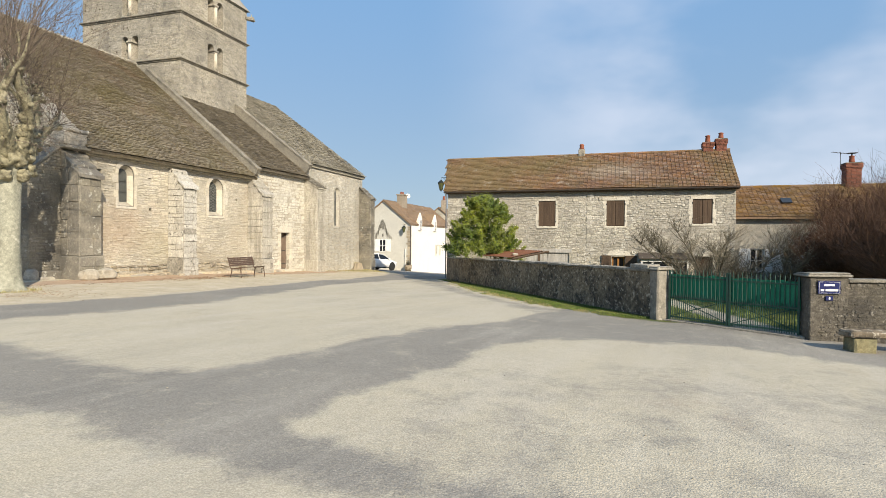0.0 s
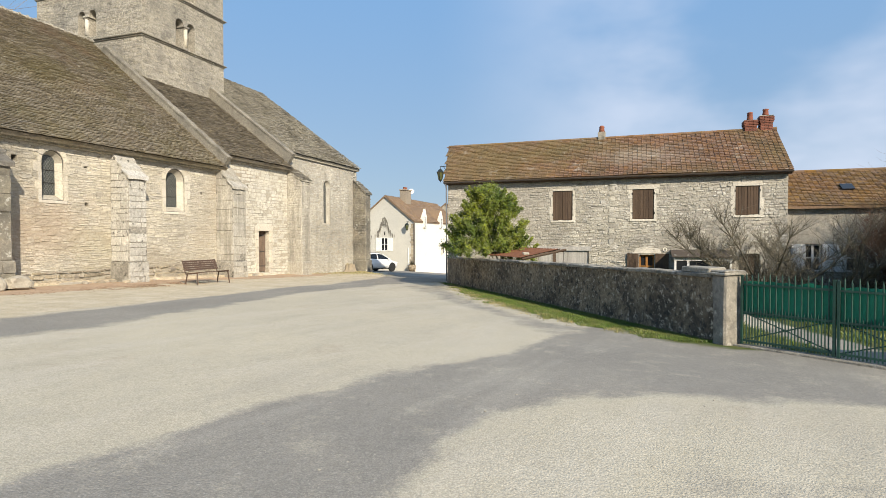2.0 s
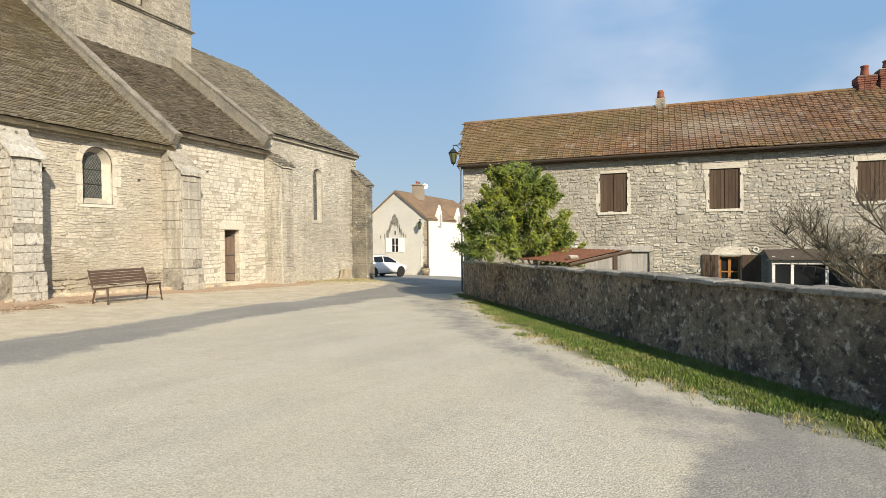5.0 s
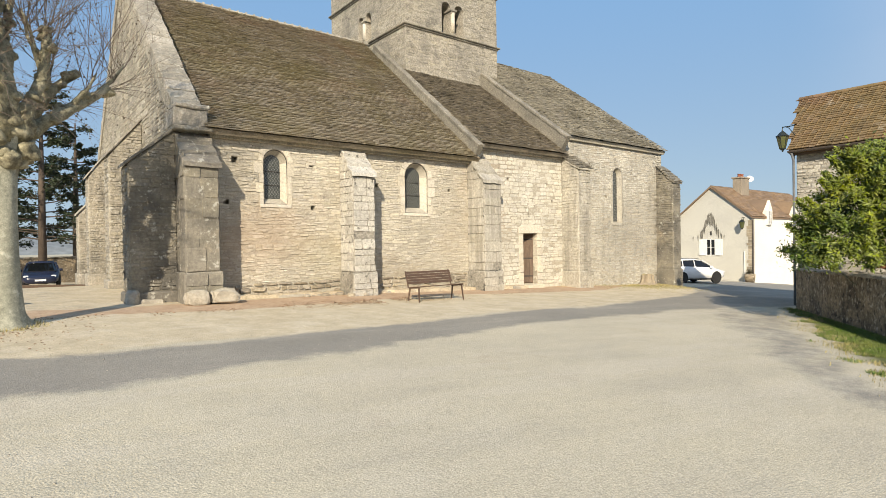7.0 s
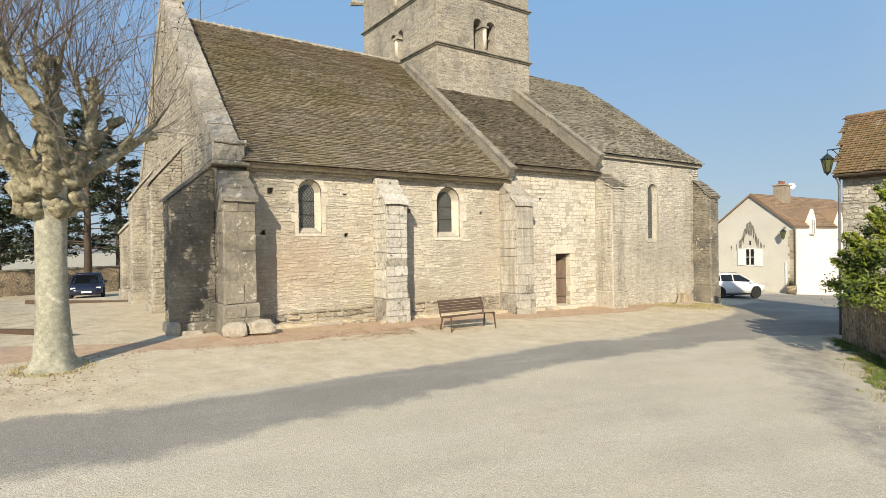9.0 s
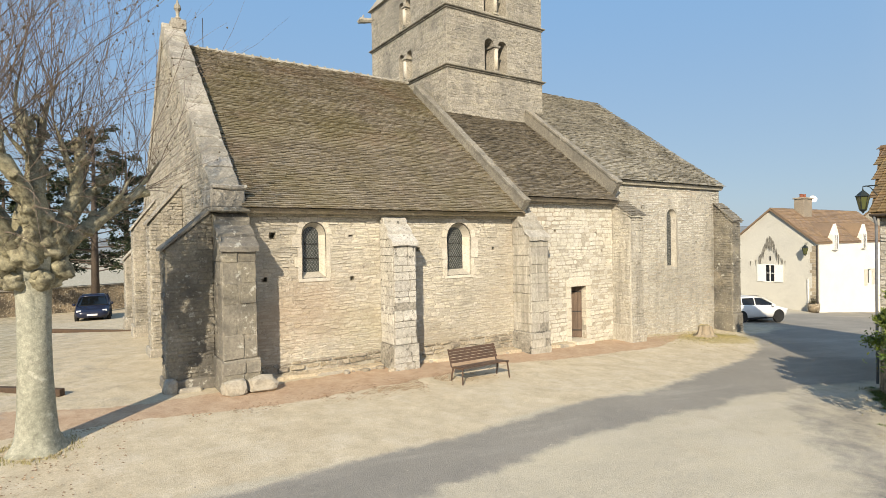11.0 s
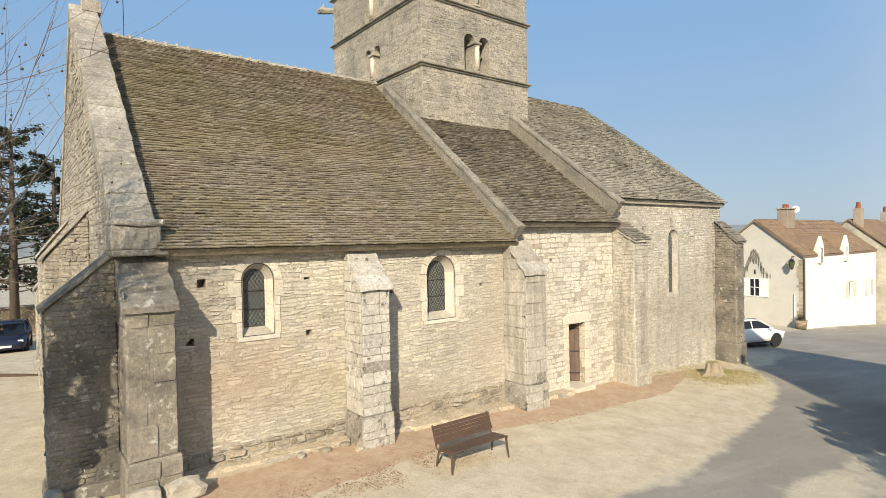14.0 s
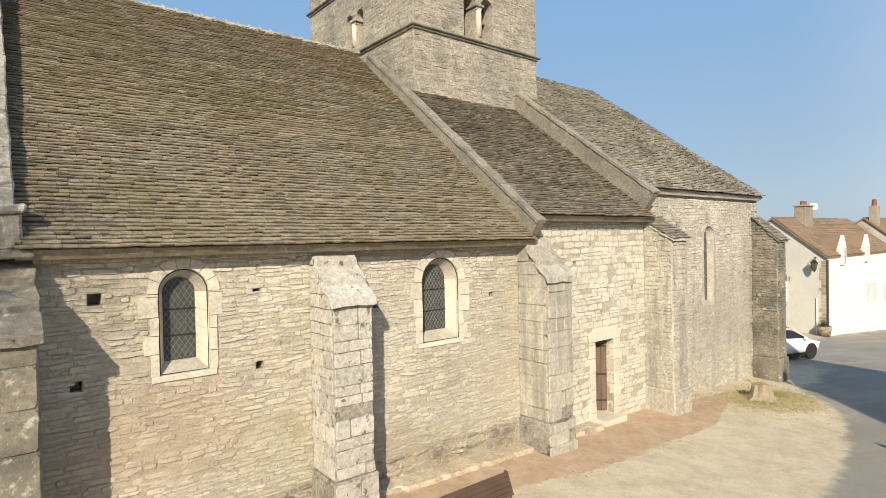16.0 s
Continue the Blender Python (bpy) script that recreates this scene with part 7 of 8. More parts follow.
# ---------------------------------------------------------------- plants
plane_bark = mat("mottled_plane_bark", (0.335, 0.33, 0.262), (0.265, 0.266, 0.21), 1.6, 12, bump=0.5, bump_scale=16, grain=0.32,
                 stains=(((0.55, 0.53, 0.44), 2.4, 0.59, 0.65, 0.8), ((0.15, 0.145, 0.105), 2.0, 0.56, 0.68, 0.65), ((0.52, 0.49, 0.41), 7.0, 0.64, 0.7, 0.4)))
limb_bark = mat("knotted_plane_limb", (0.31, 0.285, 0.19), (0.22, 0.20, 0.132), 2.2, 14, bump=1.0, bump_scale=14, grain=0.4,
                stains=(((0.50, 0.46, 0.34), 3.0, 0.55, 0.65, 0.75), ((0.06, 0.053, 0.038), 3.4, 0.5, 0.64, 0.8)))
twig_mat = mat("purple_brown_twig", (0.185, 0.145, 0.11), (0.12, 0.095, 0.078), 2, 14, bump=0.2, island=0.35)
ball_mat = mat("dry_seed_ball", (0.11, 0.085, 0.05), (0.08, 0.062, 0.04), 6, 30, bump=0.4)
TX, TY = -11.35, 14.5
tree = at_world("plane_tree", "bare pollarded plane tree with mottled trunk and knotted limbs", "tree", TX, TY)
rnd = random.Random(21)
trunk = Geo()
NT = 20
vs = []
hts = [-0.15, 0.0, 0.12, 0.3, 0.7, 1.3, 2.0, 2.6, 3.0, 3.3, 3.6, 3.85]
rad = [0.50, 0.43, 0.36, 0.315, 0.285, 0.265, 0.255, 0.255, 0.28, 0.36, 0.43, 0.36]
for h, r in zip(hts, rad):
    for k in range(NT):
        t = k * math.tau / NT
        q = Vector((math.cos(t) * 1.3, math.sin(t) * 1.3, h * 0.8))
        rr = r * (1 + 0.10 * noise.noise(q) + (0.16 * max(0, math.sin(4 * t + 1)) if h < 0.2 else 0) + (0.22 * noise.noise(q * 2.2) if h > 2.9 else 0))
        vs.append((rr * math.cos(t) + 0.02 * h, rr * math.sin(t), h))
trunk.add(vs, [(i * NT + k, i * NT + (k + 1) % NT, (i + 1) * NT + (k + 1) % NT, (i + 1) * NT + k) for i in range(len(hts) - 1) for k in range(NT)] + [tuple(range((len(hts) - 1) * NT, len(hts) * NT))])
part("trunk", trunk, plane_bark, tree, smooth=True)


def bent(p, d, length, n, wob, up, rnd):
    pts, p, d = [p.copy()], p.copy(), d.normalized()
    for _ in range(n):
        d = (d + Vector((rnd.uniform(-1, 1), rnd.uniform(-1, 1), rnd.uniform(-0.7, 1) + up)) * wob).normalized()
        p = p + d * (length / n)
        pts.append(p.copy())
    return pts


def lump(geo, c, r, seed):
    bm = bmesh.new()
    bmesh.ops.create_icosphere(bm, subdivisions=3, radius=r)
    for v in bm.verts:
        q = v.co / r
        v.co *= 1 + 0.5 * noise.noise(q * 1.3 + Vector((seed, 0, 0))) + 0.28 * noise.noise(q * 3.4 + Vector((0, seed, 0))) + 0.12 * noise.noise(q * 8)
    bm.verts.index_update()
    geo.add([c + v.co for v in bm.verts], [[v.index for v in f.verts] for f in bm.faces])
    bm.free()


twigs, balls = Geo(), Geo()


def shoot(p, d, length, r, rnd, subs, up=0.25):
    pts = bent(p, d, length, 7, 0.16, up, rnd)
    twigs.tube(pts, [r * (1 - 0.85 * i / 7) for i in range(8)], 4, caps=False)
    for _ in range(subs):
        i = rnd.randrange(1, 7)
        dd = (pts[i + 1] - pts[i]).normalized() + Vector((rnd.uniform(-1, 1), rnd.uniform(-1, 1), rnd.uniform(-0.4, 0.7))) * 0.9
        sp = bent(pts[i], dd, length * rnd.uniform(0.2, 0.5), 4, 0.2, 0.1, rnd)
        twigs.tube(sp, [r * 0.45, r * 0.36, r * 0.28, r * 0.2, r * 0.12], 3, caps=False)
        if rnd.random() < 0.33:
            e = sp[-1] + Vector((rnd.uniform(-0.03, 0.03), rnd.uniform(-0.03, 0.03), -rnd.uniform(0.06, 0.16)))
            twigs.tube([sp[-1], e], 0.002, 3, caps=False)
            rb = rnd.uniform(0.013, 0.02)
            balls.lathe([(rb * 0.3, -rb), (rb, -rb * 0.3), (rb, rb * 0.3), (rb * 0.3, rb)], tuple(e), 6)


limb_specs = [(-15, 1.0, 1.9, 0.17), (35, 1.5, 1.8, 0.15), (85, 0.9, 1.7, 0.16), (140, 1.4, 1.6, 0.15), (185, 1.0, 1.9, 0.17), (235, 1.4, 1.7, 0.15), (285, 0.9, 1.8, 0.16), (320, 2.0, 1.8, 0.14), (20, 3.2, 2.1, 0.15), (200, 2.8, 2.0, 0.14)]
for k, (az, el, ln, r) in enumerate(limb_specs):
    d = Vector((math.cos(radians(az)), math.sin(radians(az)), el))
    base = Vector((0.08, 0, 3.35)) + Vector((d.x, d.y, 0)).normalized() * 0.25
    pts = bent(base, d, ln * 1.3, 7, 0.36, 0.22, rnd)
    lg = Geo().tube(pts, [r * (0.98 - 0.5 * i / 7) * (1 + 0.25 * rnd.uniform(-0.6, 1)) for i in range(8)], 10)
    for i in range(1, 8):
        for _ in range(2):
            f = rnd.random()
            c_ = pts[i - 1].lerp(pts[i], f) + Vector((rnd.uniform(-1, 1), rnd.uniform(-1, 1), rnd.uniform(-1, 1))).normalized() * r * 0.6
            lump(lg, c_, r * rnd.uniform(0.3, 0.8), k * 3 + i)
    part("limb", lg, limb_bark, tree, smooth=True)
    for _ in range(2):
        i = rnd.randrange(4, 7)
        dd = (pts[i] - pts[i - 1]).normalized() + Vector((rnd.uniform(-1, 1), rnd.uniform(-1, 1), 0.8))
        bp = bent(pts[i], dd, rnd.uniform(0.8, 1.7), 6, 0.24, 0.4, rnd)
        part("branch", Geo().tube(bp, [(0.055 - 0.0068 * j) * (1.35 if j % 2 else 0.9) for j in range(7)], 8), limb_bark, tree, smooth=True)
        for _ in range(9):
            j = rnd.randrange(3, 7)
            dd = Vector((rnd.uniform(-1, 1), rnd.uniform(-1, 1), rnd.uniform(0.4, 2.6)))
            shoot(bp[j], dd, rnd.uniform(1.8, 4.6), rnd.uniform(0.006, 0.011), rnd, 6, up=0.15)
    for _ in range(11):
        i = rnd.randrange(4, 8)
        dd = Vector((rnd.uniform(-1, 1) + d.x * 0.8, rnd.uniform(-1, 1) + d.y * 0.8, rnd.uniform(0.1, 1.8)))
        shoot(pts[i], dd, rnd.uniform(1.0, 2.8), rnd.uniform(0.004, 0.008), rnd, 6, up=0.12)
    for _ in range(15):
        i = rnd.randrange(2, 8)
        shoot(pts[i] + Vector((0, 0, -0.05)), Vector((rnd.uniform(-1, 1) + d.x, rnd.uniform(-1, 1) + d.y, rnd.uniform(-0.2, 0.5))), rnd.uniform(0.6, 1.7), rnd.uniform(0.005, 0.008), rnd, 3, up=-0.7)
head = Geo()
for k in range(26):
    t, h_ = k * 2.4, rnd.random()
    q_ = 0.32 + 0.1 * math.sin(h_ * math.pi)
    lump(head, Vector((0.05 + q_ * math.cos(t), q_ * math.sin(t), 2.95 + 0.85 * h_)), rnd.uniform(0.09, 0.24), k + 40)
part("pollard_head", head, limb_bark, tree, smooth=True)
part("twig_crown", twigs, twig_mat, tree, kind="stuff")
part("dry_fruit", balls, ball_mat, tree, kind="stuff")


def leaf_mat(name, c1, c2):
    m = mat(name, c1, c2, 1.2, 10, rough=0.5, bump=0.0, island=0.38, hue=0.045, spec=0.4)
    return m


def leaves(centres, count, size, rnd, flat=0.0):
    """Small folded leaves scattered round clump centres (x, y, z, radius)."""
    g = Geo()
    for _ in range(count):
        cx, cy, cz, cr = centres[rnd.randrange(len(centres))]
        v = Vector((rnd.gauss(0, 1), rnd.gauss(0, 1), rnd.gauss(0, 1))).normalized() * cr * abs(rnd.gauss(0, 0.62))
        p = Vector((cx, cy, cz)) + v
        a = Vector((rnd.gauss(0, 1), rnd.gauss(0, 1), rnd.gauss(0, 1) * (1 - flat))).normalized()
        b = a.orthogonal().normalized()
        s = size * rnd.uniform(0.6, 1.3)
        g.add([p - a * s, p + b * s * 0.38, p + a * s, p - b * s * 0.38 + a.cross(b) * s * 0.12], [(0, 1, 2), (0, 2, 3)])
    return g


def shrub(name, label, x, y, clumps, count, size, material, stem_mat, seed, stems=6, height=1.0):
    rnd = random.Random(seed)
    t = at_world(name, label, "shrub", x, y)
    for k in range(stems):
        c = clumps[rnd.randrange(len(clumps))]
        part("stem", Geo().tube(bent(Vector((rnd.uniform(-0.15, 0.15), rnd.uniform(-0.15, 0.15), -0.1)), Vector((c[0], c[1], c[2])), Vector(c[:3]).length * 0.8, 6, 0.08, 0.1, rnd), [0.05, 0.045, 0.038, 0.03, 0.022, 0.015, 0.008], 6), stem_mat, t)
    part("foliage", leaves(clumps, count, size, rnd), material, t, kind="stuff")
    return t


laurel_mat = leaf_mat("glossy_green_leaf", (0.20, 0.225, 0.03), (0.065, 0.105, 0.02))
rnd = random.Random(31)
clumps = []
for _ in range(260):
    h = rnd.uniform(0.7, 4.25)
    w = 1.85 * (1 - max(0.0, h - 1.6) / 2.8) ** 0.6 * (1 + 0.1 * math.sin(h * 5.1))
    t, k = rnd.uniform(0, math.tau), rnd.random() ** 0.4
    r = rnd.uniform(0.13, 0.3)
    x, y = 1.06 * w * k * math.cos(t) - 0.72, 0.9 * w * k * math.sin(t) - 0.1
    if x < 0.0 and h - r < 1.36:
        h = 1.36 + r + rnd.random() * 0.4
    clumps.append((x, y, h, r))
for _ in range(70):
    h, t, k = rnd.uniform(1.75, 3.6), rnd.uniform(0, math.tau), rnd.random()
    clumps.append((0.9 * k * math.cos(t) * (4.4 - h) / 2.2 - 0.7, 0.8 * k * math.sin(t) * (4.4 - h) / 2.2, h, 0.38))
for _ in range(70):
    h, t = rnd.uniform(1.6, 4.0), rnd.uniform(0, math.tau)
    w = 1.75 * (1 - max(0.0, h - 1.6) / 2.8) ** 0.6
    for q in range(4):
        clumps.append(((w + 0.1 * q) * math.cos(t) - 0.72, (w + 0.1 * q) * 0.86 * math.sin(t) - 0.1, h + 0.1 * q, 0.13 - 0.02 * q))
for _ in range(8):
    clumps.append((rnd.uniform(-0.9, -0.45), rnd.uniform(-0.2, 0.2), rnd.uniform(4.1, 4.5), 0.13))
shrub("evergreen_bush", "tall glossy green bush behind the garden wall", 2.65, 27.3, clumps, 95000, 0.05, laurel_mat, limb_bark, 33, 7)

# bare garden tree and brown thicket
grey_twig = mat("grey_brown_twig", (0.16, 0.14, 0.10), (0.105, 0.092, 0.068), 3, 14, bump=0.2, island=0.35)
brown_twig = mat("red_brown_twig", (0.115, 0.063, 0.038), (0.07, 0.04, 0.027), 3, 14, bump=0.2, island=0.4)


def bare_tree(name, label, x, y, z0, seed, stems, spread, height, sub, material, r0=0.06, category="tree"):
    rnd = random.Random(seed)
    t = at_world(name, label, category, x, y, z0)
    tw = Geo()
    for k in range(stems):
        az = k * math.tau / stems + rnd.uniform(-0.4, 0.4)
        d = Vector((math.cos(az) * spread, math.sin(az) * spread, height * rnd.uniform(0.7, 1.1)))
        pts = bent(Vector((0, 0, -0.1)), d, d.length, 8, 0.24, 0.12, rnd)
        part("stem", Geo().tube(pts, [r0 * (1 - 0.1 * i) for i in range(9)], 7), material, t, smooth=True)
        for _ in range(sub):
            i = rnd.randrange(2, 8)
            dd = (pts[i + 1] - pts[i]).normalized() * 0.7 + Vector((rnd.uniform(-1, 1), rnd.uniform(-1, 1), rnd.uniform(-0.2, 0.7)))
            L = rnd.uniform(0.4, 1.0) * height * 0.5
            sp = bent(pts[i], dd, L, 6, 0.28, 0.12, rnd)
            tw.tube(sp, [r0 * 0.32 * (1 - 0.13 * j) for j in range(7)], 4, caps=False)
            for _ in range(7):
                j = rnd.randrange(1, 6)
                dd2 = (sp[j + 1] - sp[j]).normalized() * 0.5 + Vector((rnd.uniform(-1, 1), rnd.uniform(-1, 1), rnd.uniform(-0.3, 0.9)))
                tt = bent(sp[j], dd2, L * rnd.uniform(0.3, 0.7), 4, 0.3, 0.1, rnd)
                tw.tube(tt, [r0 * 0.13, r0 * 0.11, r0 * 0.09, r0 * 0.07, r0 * 0.04], 3, caps=False)
    part("twig_crown", tw, material, t, kind="stuff")


bare_tree("garden_tree", "leafless spreading garden tree with grey twigs", 11.6, 24.2, ground_height(11.6, 24.2), 51, 9, 3.5, 2.5, 40, grey_twig, 0.05)
bare_tree("garden_tree", "leafless spreading garden tree with grey twigs", 14.2, 24.0, ground_height(14.2, 24.0), 52, 8, 3.0, 2.3, 40, grey_twig, 0.045)
# the last two stand out of view, added to cast shade on the lawn
for k, (x, y, h, s) in enumerate(((17.2, 23.8, 4.3, 2.2), (19.6, 23.4, 4.9, 2.4), (18.2, 21.6, 4.0, 2.2), (21.8, 22.6, 5.2, 2.3), (16.0, 22.4, 3.0, 1.7), (20.2, 20.4, 4.0, 2.2), (16.9, 20.6, 3.2, 1.8), (13.6, 14.8, 3.4, 1.7), (14.8, 17.4, 3.8, 1.9))):
    bare_tree("brown_thicket", "dense leafless red-brown thicket", x, y, ground_height(x, y), 60 + k, 16, s, h, 44, brown_twig, 0.04, "shrub")
dark_hedge = leaf_mat("dark_hedge_leaf", (0.035, 0.04, 0.018), (0.05, 0.036, 0.02))
hc = [(-3.6 + 9.0 * rnd.random(), rnd.uniform(-0.5, 0.5), rnd.uniform(0.1, 1.4), 0.4) for _ in range(110)]
hc += [(rnd.uniform(0.6, 6.0), rnd.uniform(-0.4, 1.0), rnd.uniform(1.2, 3.2), 0.5) for _ in range(90)]
shrub("clipped_hedge", "dark clipped hedge below the low house", 17.2, 23.6, hc, 20000, 0.055, dark_hedge, grey_twig, 71, 6)

# rusty lean-to roof behind the wall
rust = mat("rusted_sheet", (0.21, 0.085, 0.042), (0.15, 0.065, 0.036), 2.5, 18, rough=0.8, bump=0.3, stains=(((0.30, 0.24, 0.20), 1.5, 0.6, 0.75, 0.5),))
shed = at_world("rusty_lean_to", "low lean-to with a rusted metal sheet roof", "shed", 3.0, 25.0, 0.0, 0)
SA, SB, SC, SD = Vector((-1.2, 1.8, 1.34)), Vector((-0.1, -1.7, 1.34)), Vector((1.35, -1.1, 1.62)), Vector((0.25, 2.3, 1.62))
cor = Geo()
nn_ = 60
for i in range(nn_ + 1):
    f = i / nn_
    w_ = Vector((0, 0, 0.016 * math.cos(i * math.pi / 2)))
    a, b = SA.lerp(SB, f) + w_, SD.lerp(SC, f) + w_
    cor.v += [a, b, a - Vector((0, 0, 0.012)), b - Vector((0, 0, 0.012))]
cor.f += [(4 * i, 4 * i + 1, 4 * i + 5, 4 * i + 4) for i in range(nn_)] + [(4 * i + 2, 4 * i + 6, 4 * i + 7, 4 * i + 3) for i in range(nn_)]
part("sheet_roof", cor, rust, shed, "rusted corrugated sheet")
part("rafter", Geo().tube([SB - Vector((0, 0, 0.06)), SC + Vector((0.2, 0.1, -0.03))], 0.045, 4), dark_wood_mat, shed)
part("post", Geo().box(1.05, -1.25, -0.4, 1.15, -1.15, 1.52), dark_wood_mat, shed)
part("post", Geo().box(0.2, 2.0, -0.4, 0.3, 2.1, 1.52), dark_wood_mat, shed)
boulder("weight_stone", shed, 0.1, -1.1, 1.46, 0.12, 0.08, 0.05, pale_block, 3)

# grass along the wall, tufts, litter
grass_mat = leaf_mat("spring_grass", (0.085, 0.145, 0.022), (0.15, 0.168, 0.045))


def blades(spots, rnd, h0, h1):
    g = Geo()
    for x, y in spots:
        z = ground_height(x, y) - 0.005
        h, t = rnd.uniform(h0, h1), rnd.uniform(0, math.tau)
        w = 0.007
        lx, ly = rnd.gauss(0, 0.35) * h, rnd.gauss(0, 0.35) * h
        c, s = math.cos(t) * w, math.sin(t) * w
        g.add([(x - c, y - s, z), (x + c, y + s, z), (x + c * 0.5 + lx * 0.5, y + s * 0.5 + ly * 0.5, z + h * 0.65), (x + lx, y + ly, z + h)], [(0, 1, 2), (0, 2, 3)])
    return g


rnd = random.Random(81)
spots = []
while len(spots) < 100000:
    y = rnd.uniform(14.3, 31.2)
    e = rnd.random() ** 1.1 * 2.2
    x = strip_x(y) - 0.26 - e
    if noise.noise(Vector((x * 1.6, y * 1.6, 2))) + 0.55 * noise.noise(Vector((x * 5, y * 5, 7))) + 1.3 * (band(GRASS_OUT, y) - 0.45 - e) > -0.1 + 0.5 * rnd.random():
        spots.append((x, y))
gs = new("grass_strip", blades(spots, rnd, 0.015, 0.07).mesh("grass_strip"))
gs.data.materials.append(grass_mat)
tagged(gs, "strip of rough spring grass at the foot of the garden wall", "grass", kind="stuff")
spots = []
for _ in range(26000):
    spots.append((rnd.uniform(5.9, 14), rnd.uniform(13, 24)))
spots = [p for p in spots if p[0] > strip_x(p[1]) + 0.5 and abs(p[0] - (7.65 + 0.13 * (p[1] - 14))) > 0.6 and p[0] * 0.8 + p[1] * 0.6 > 13.35]
dry_mat = leaf_mat("dry_grass", (0.36, 0.30, 0.14), (0.20, 0.19, 0.07))
gs = new("lawn_grass", blades(spots, rnd, 0.05, 0.13).mesh("lawn_grass"))
gs.data.materials.append(grass_mat)
tagged(gs, "rough lawn inside the garden gate", "grass", kind="stuff")
spots = []
for _ in range(7000):
    t, r = rnd.uniform(0, math.tau), abs(rnd.gauss(0, 0.85))
    p = GRID @ Vector((18.4 + r * math.cos(t) * 1.5, -1.5 + r * math.sin(t) * 1.0, 0))
    spots.append((p.x, p.y))
for _ in range(9000):
    y = rnd.uniform(14.6, 31)
    x = strip_x(y) - band(GRASS_OUT, y) + 0.35 - abs(rnd.gauss(0, 0.3))
    if noise.noise(Vector((x * 2.2, y * 2.2, 6))) > 0.0:
        spots.append((x, y))
for _ in range(700):
    t, r = rnd.uniform(0, math.tau), 0.5 + abs(rnd.gauss(0, 0.12))
    spots.append((TX + r * math.cos(t), TY + r * math.sin(t)))
for _ in range(1800):
    u = rnd.uniform(0.2, 22)
    p = GRID @ Vector((u, rnd.gauss(0.08, 0.08), 0))
    if noise.noise(Vector((u * 1.5, 0, 4))) > 0.05:
        spots.append((p.x, p.y))
gs = new("dry_tufts", blades(spots, rnd, 0.02, 0.08).mesh("dry_tufts"))
gs.data.materials.append(dry_mat)
tagged(gs, "sparse dry grass round the stump, tree and wall foot", "grass", kind="stuff")
lit = Geo()
for k in range(4200):
    u = rnd.uniform(-4, 13) if k < 1500 else rnd.gauss(3.4, 1.3)
    if k < 1500 and (noise.noise(Vector((u * 1.1, 0, 9))) < -0.05 or u > 6 and rnd.random() < 0.7):
        continue
    v = band(PATH_OUT, u) + rnd.gauss(0.12, 0.16) + (rnd.uniform(0, 0.6) if 1.5 < u < 4.5 else 0)
    if k >= 1500:
        v = rnd.gauss(1.95, 0.32)
        if noise.noise(Vector((u * 1.6, v * 1.6, 3))) < -0.1:
            continue
    p = GRID @ Vector((u, -v, 0))
    if k >= 3400:
        t, r = rnd.uniform(0, math.tau), 0.4 + abs(rnd.gauss(0, 1.1))
        p = Vector((TX + 0.6 + r * math.cos(t), TY - 0.5 + r * math.sin(t) * 0.7, 0))
    z = ground_height(p.x, p.y) + 0.008
    t, s = rnd.uniform(0, math.tau), rnd.uniform(0.012, 0.03)
    c, sn = math.cos(t) * s, math.sin(t) * s
    lit.add([(p.x - c, p.y - sn, z), (p.x + sn * 0.5, p.y - c * 0.5, z + 0.012), (p.x + c, p.y + sn, z + 0.004), (p.x - sn * 0.5, p.y + c * 0.5, z)], [(0, 1, 2, 3)])
litter_mat = mat("dry_leaf_litter", (0.32, 0.215, 0.135), (0.22, 0.145, 0.09), 4, 20, bump=0.1, island=0.3)
ob = new("leaf_litter", lit.mesh("leaf_litter"))
ob.data.materials.append(litter_mat)
tagged(ob, "brown leaf litter along the edge of the earth path", "leaves", kind="stuff")
peb_ = Geo()
for _ in range(900):
    if rnd.random() < 0.65:
        u, v = rnd.uniform(-9, 13), rnd.gauss(5.2, 1.7)
        p = GRID @ Vector((u, -v, 0))
    else:
        p = Vector((rnd.uniform(-6, 6), rnd.uniform(2, 16), 0))
    s = rnd.uniform(0.004, 0.011) * (1.8 if rnd.random() < 0.05 else 1)
    z = ground_height(p.x, p.y)
    peb_.lathe([(s * 0.7, -0.004), (s, s * 0.25), (s * 0.7, s * 0.6), (s * 0.2, s * 0.7)], (p.x, p.y, z), 5)
ob = new("loose_stones", peb_.mesh("loose_stones"))
ob.data.materials.append(pale_block)
tagged(ob, "scattered loose limestone chips on the square", "stones", kind="stuff")

# planter at the white house, weeds
pl = GRID @ Vector((39.2, 3.25, 0))
planter = at_world("planter", "grey barrel planter with a clipped plant", "planter", pl.x, pl.y)
part("tub", Geo().lathe([(0.3, 0), (0.36, 0.3), (0.38, 0.62), (0.34, 0.62), (0.33, 0.5)], (0, 0, 0), 16), garden_wall_mat, planter, smooth=True)
part("plant", leaves([(0, 0, 0.75, 0.28)], 350, 0.05, rnd), dark_hedge, planter, kind="stuff")

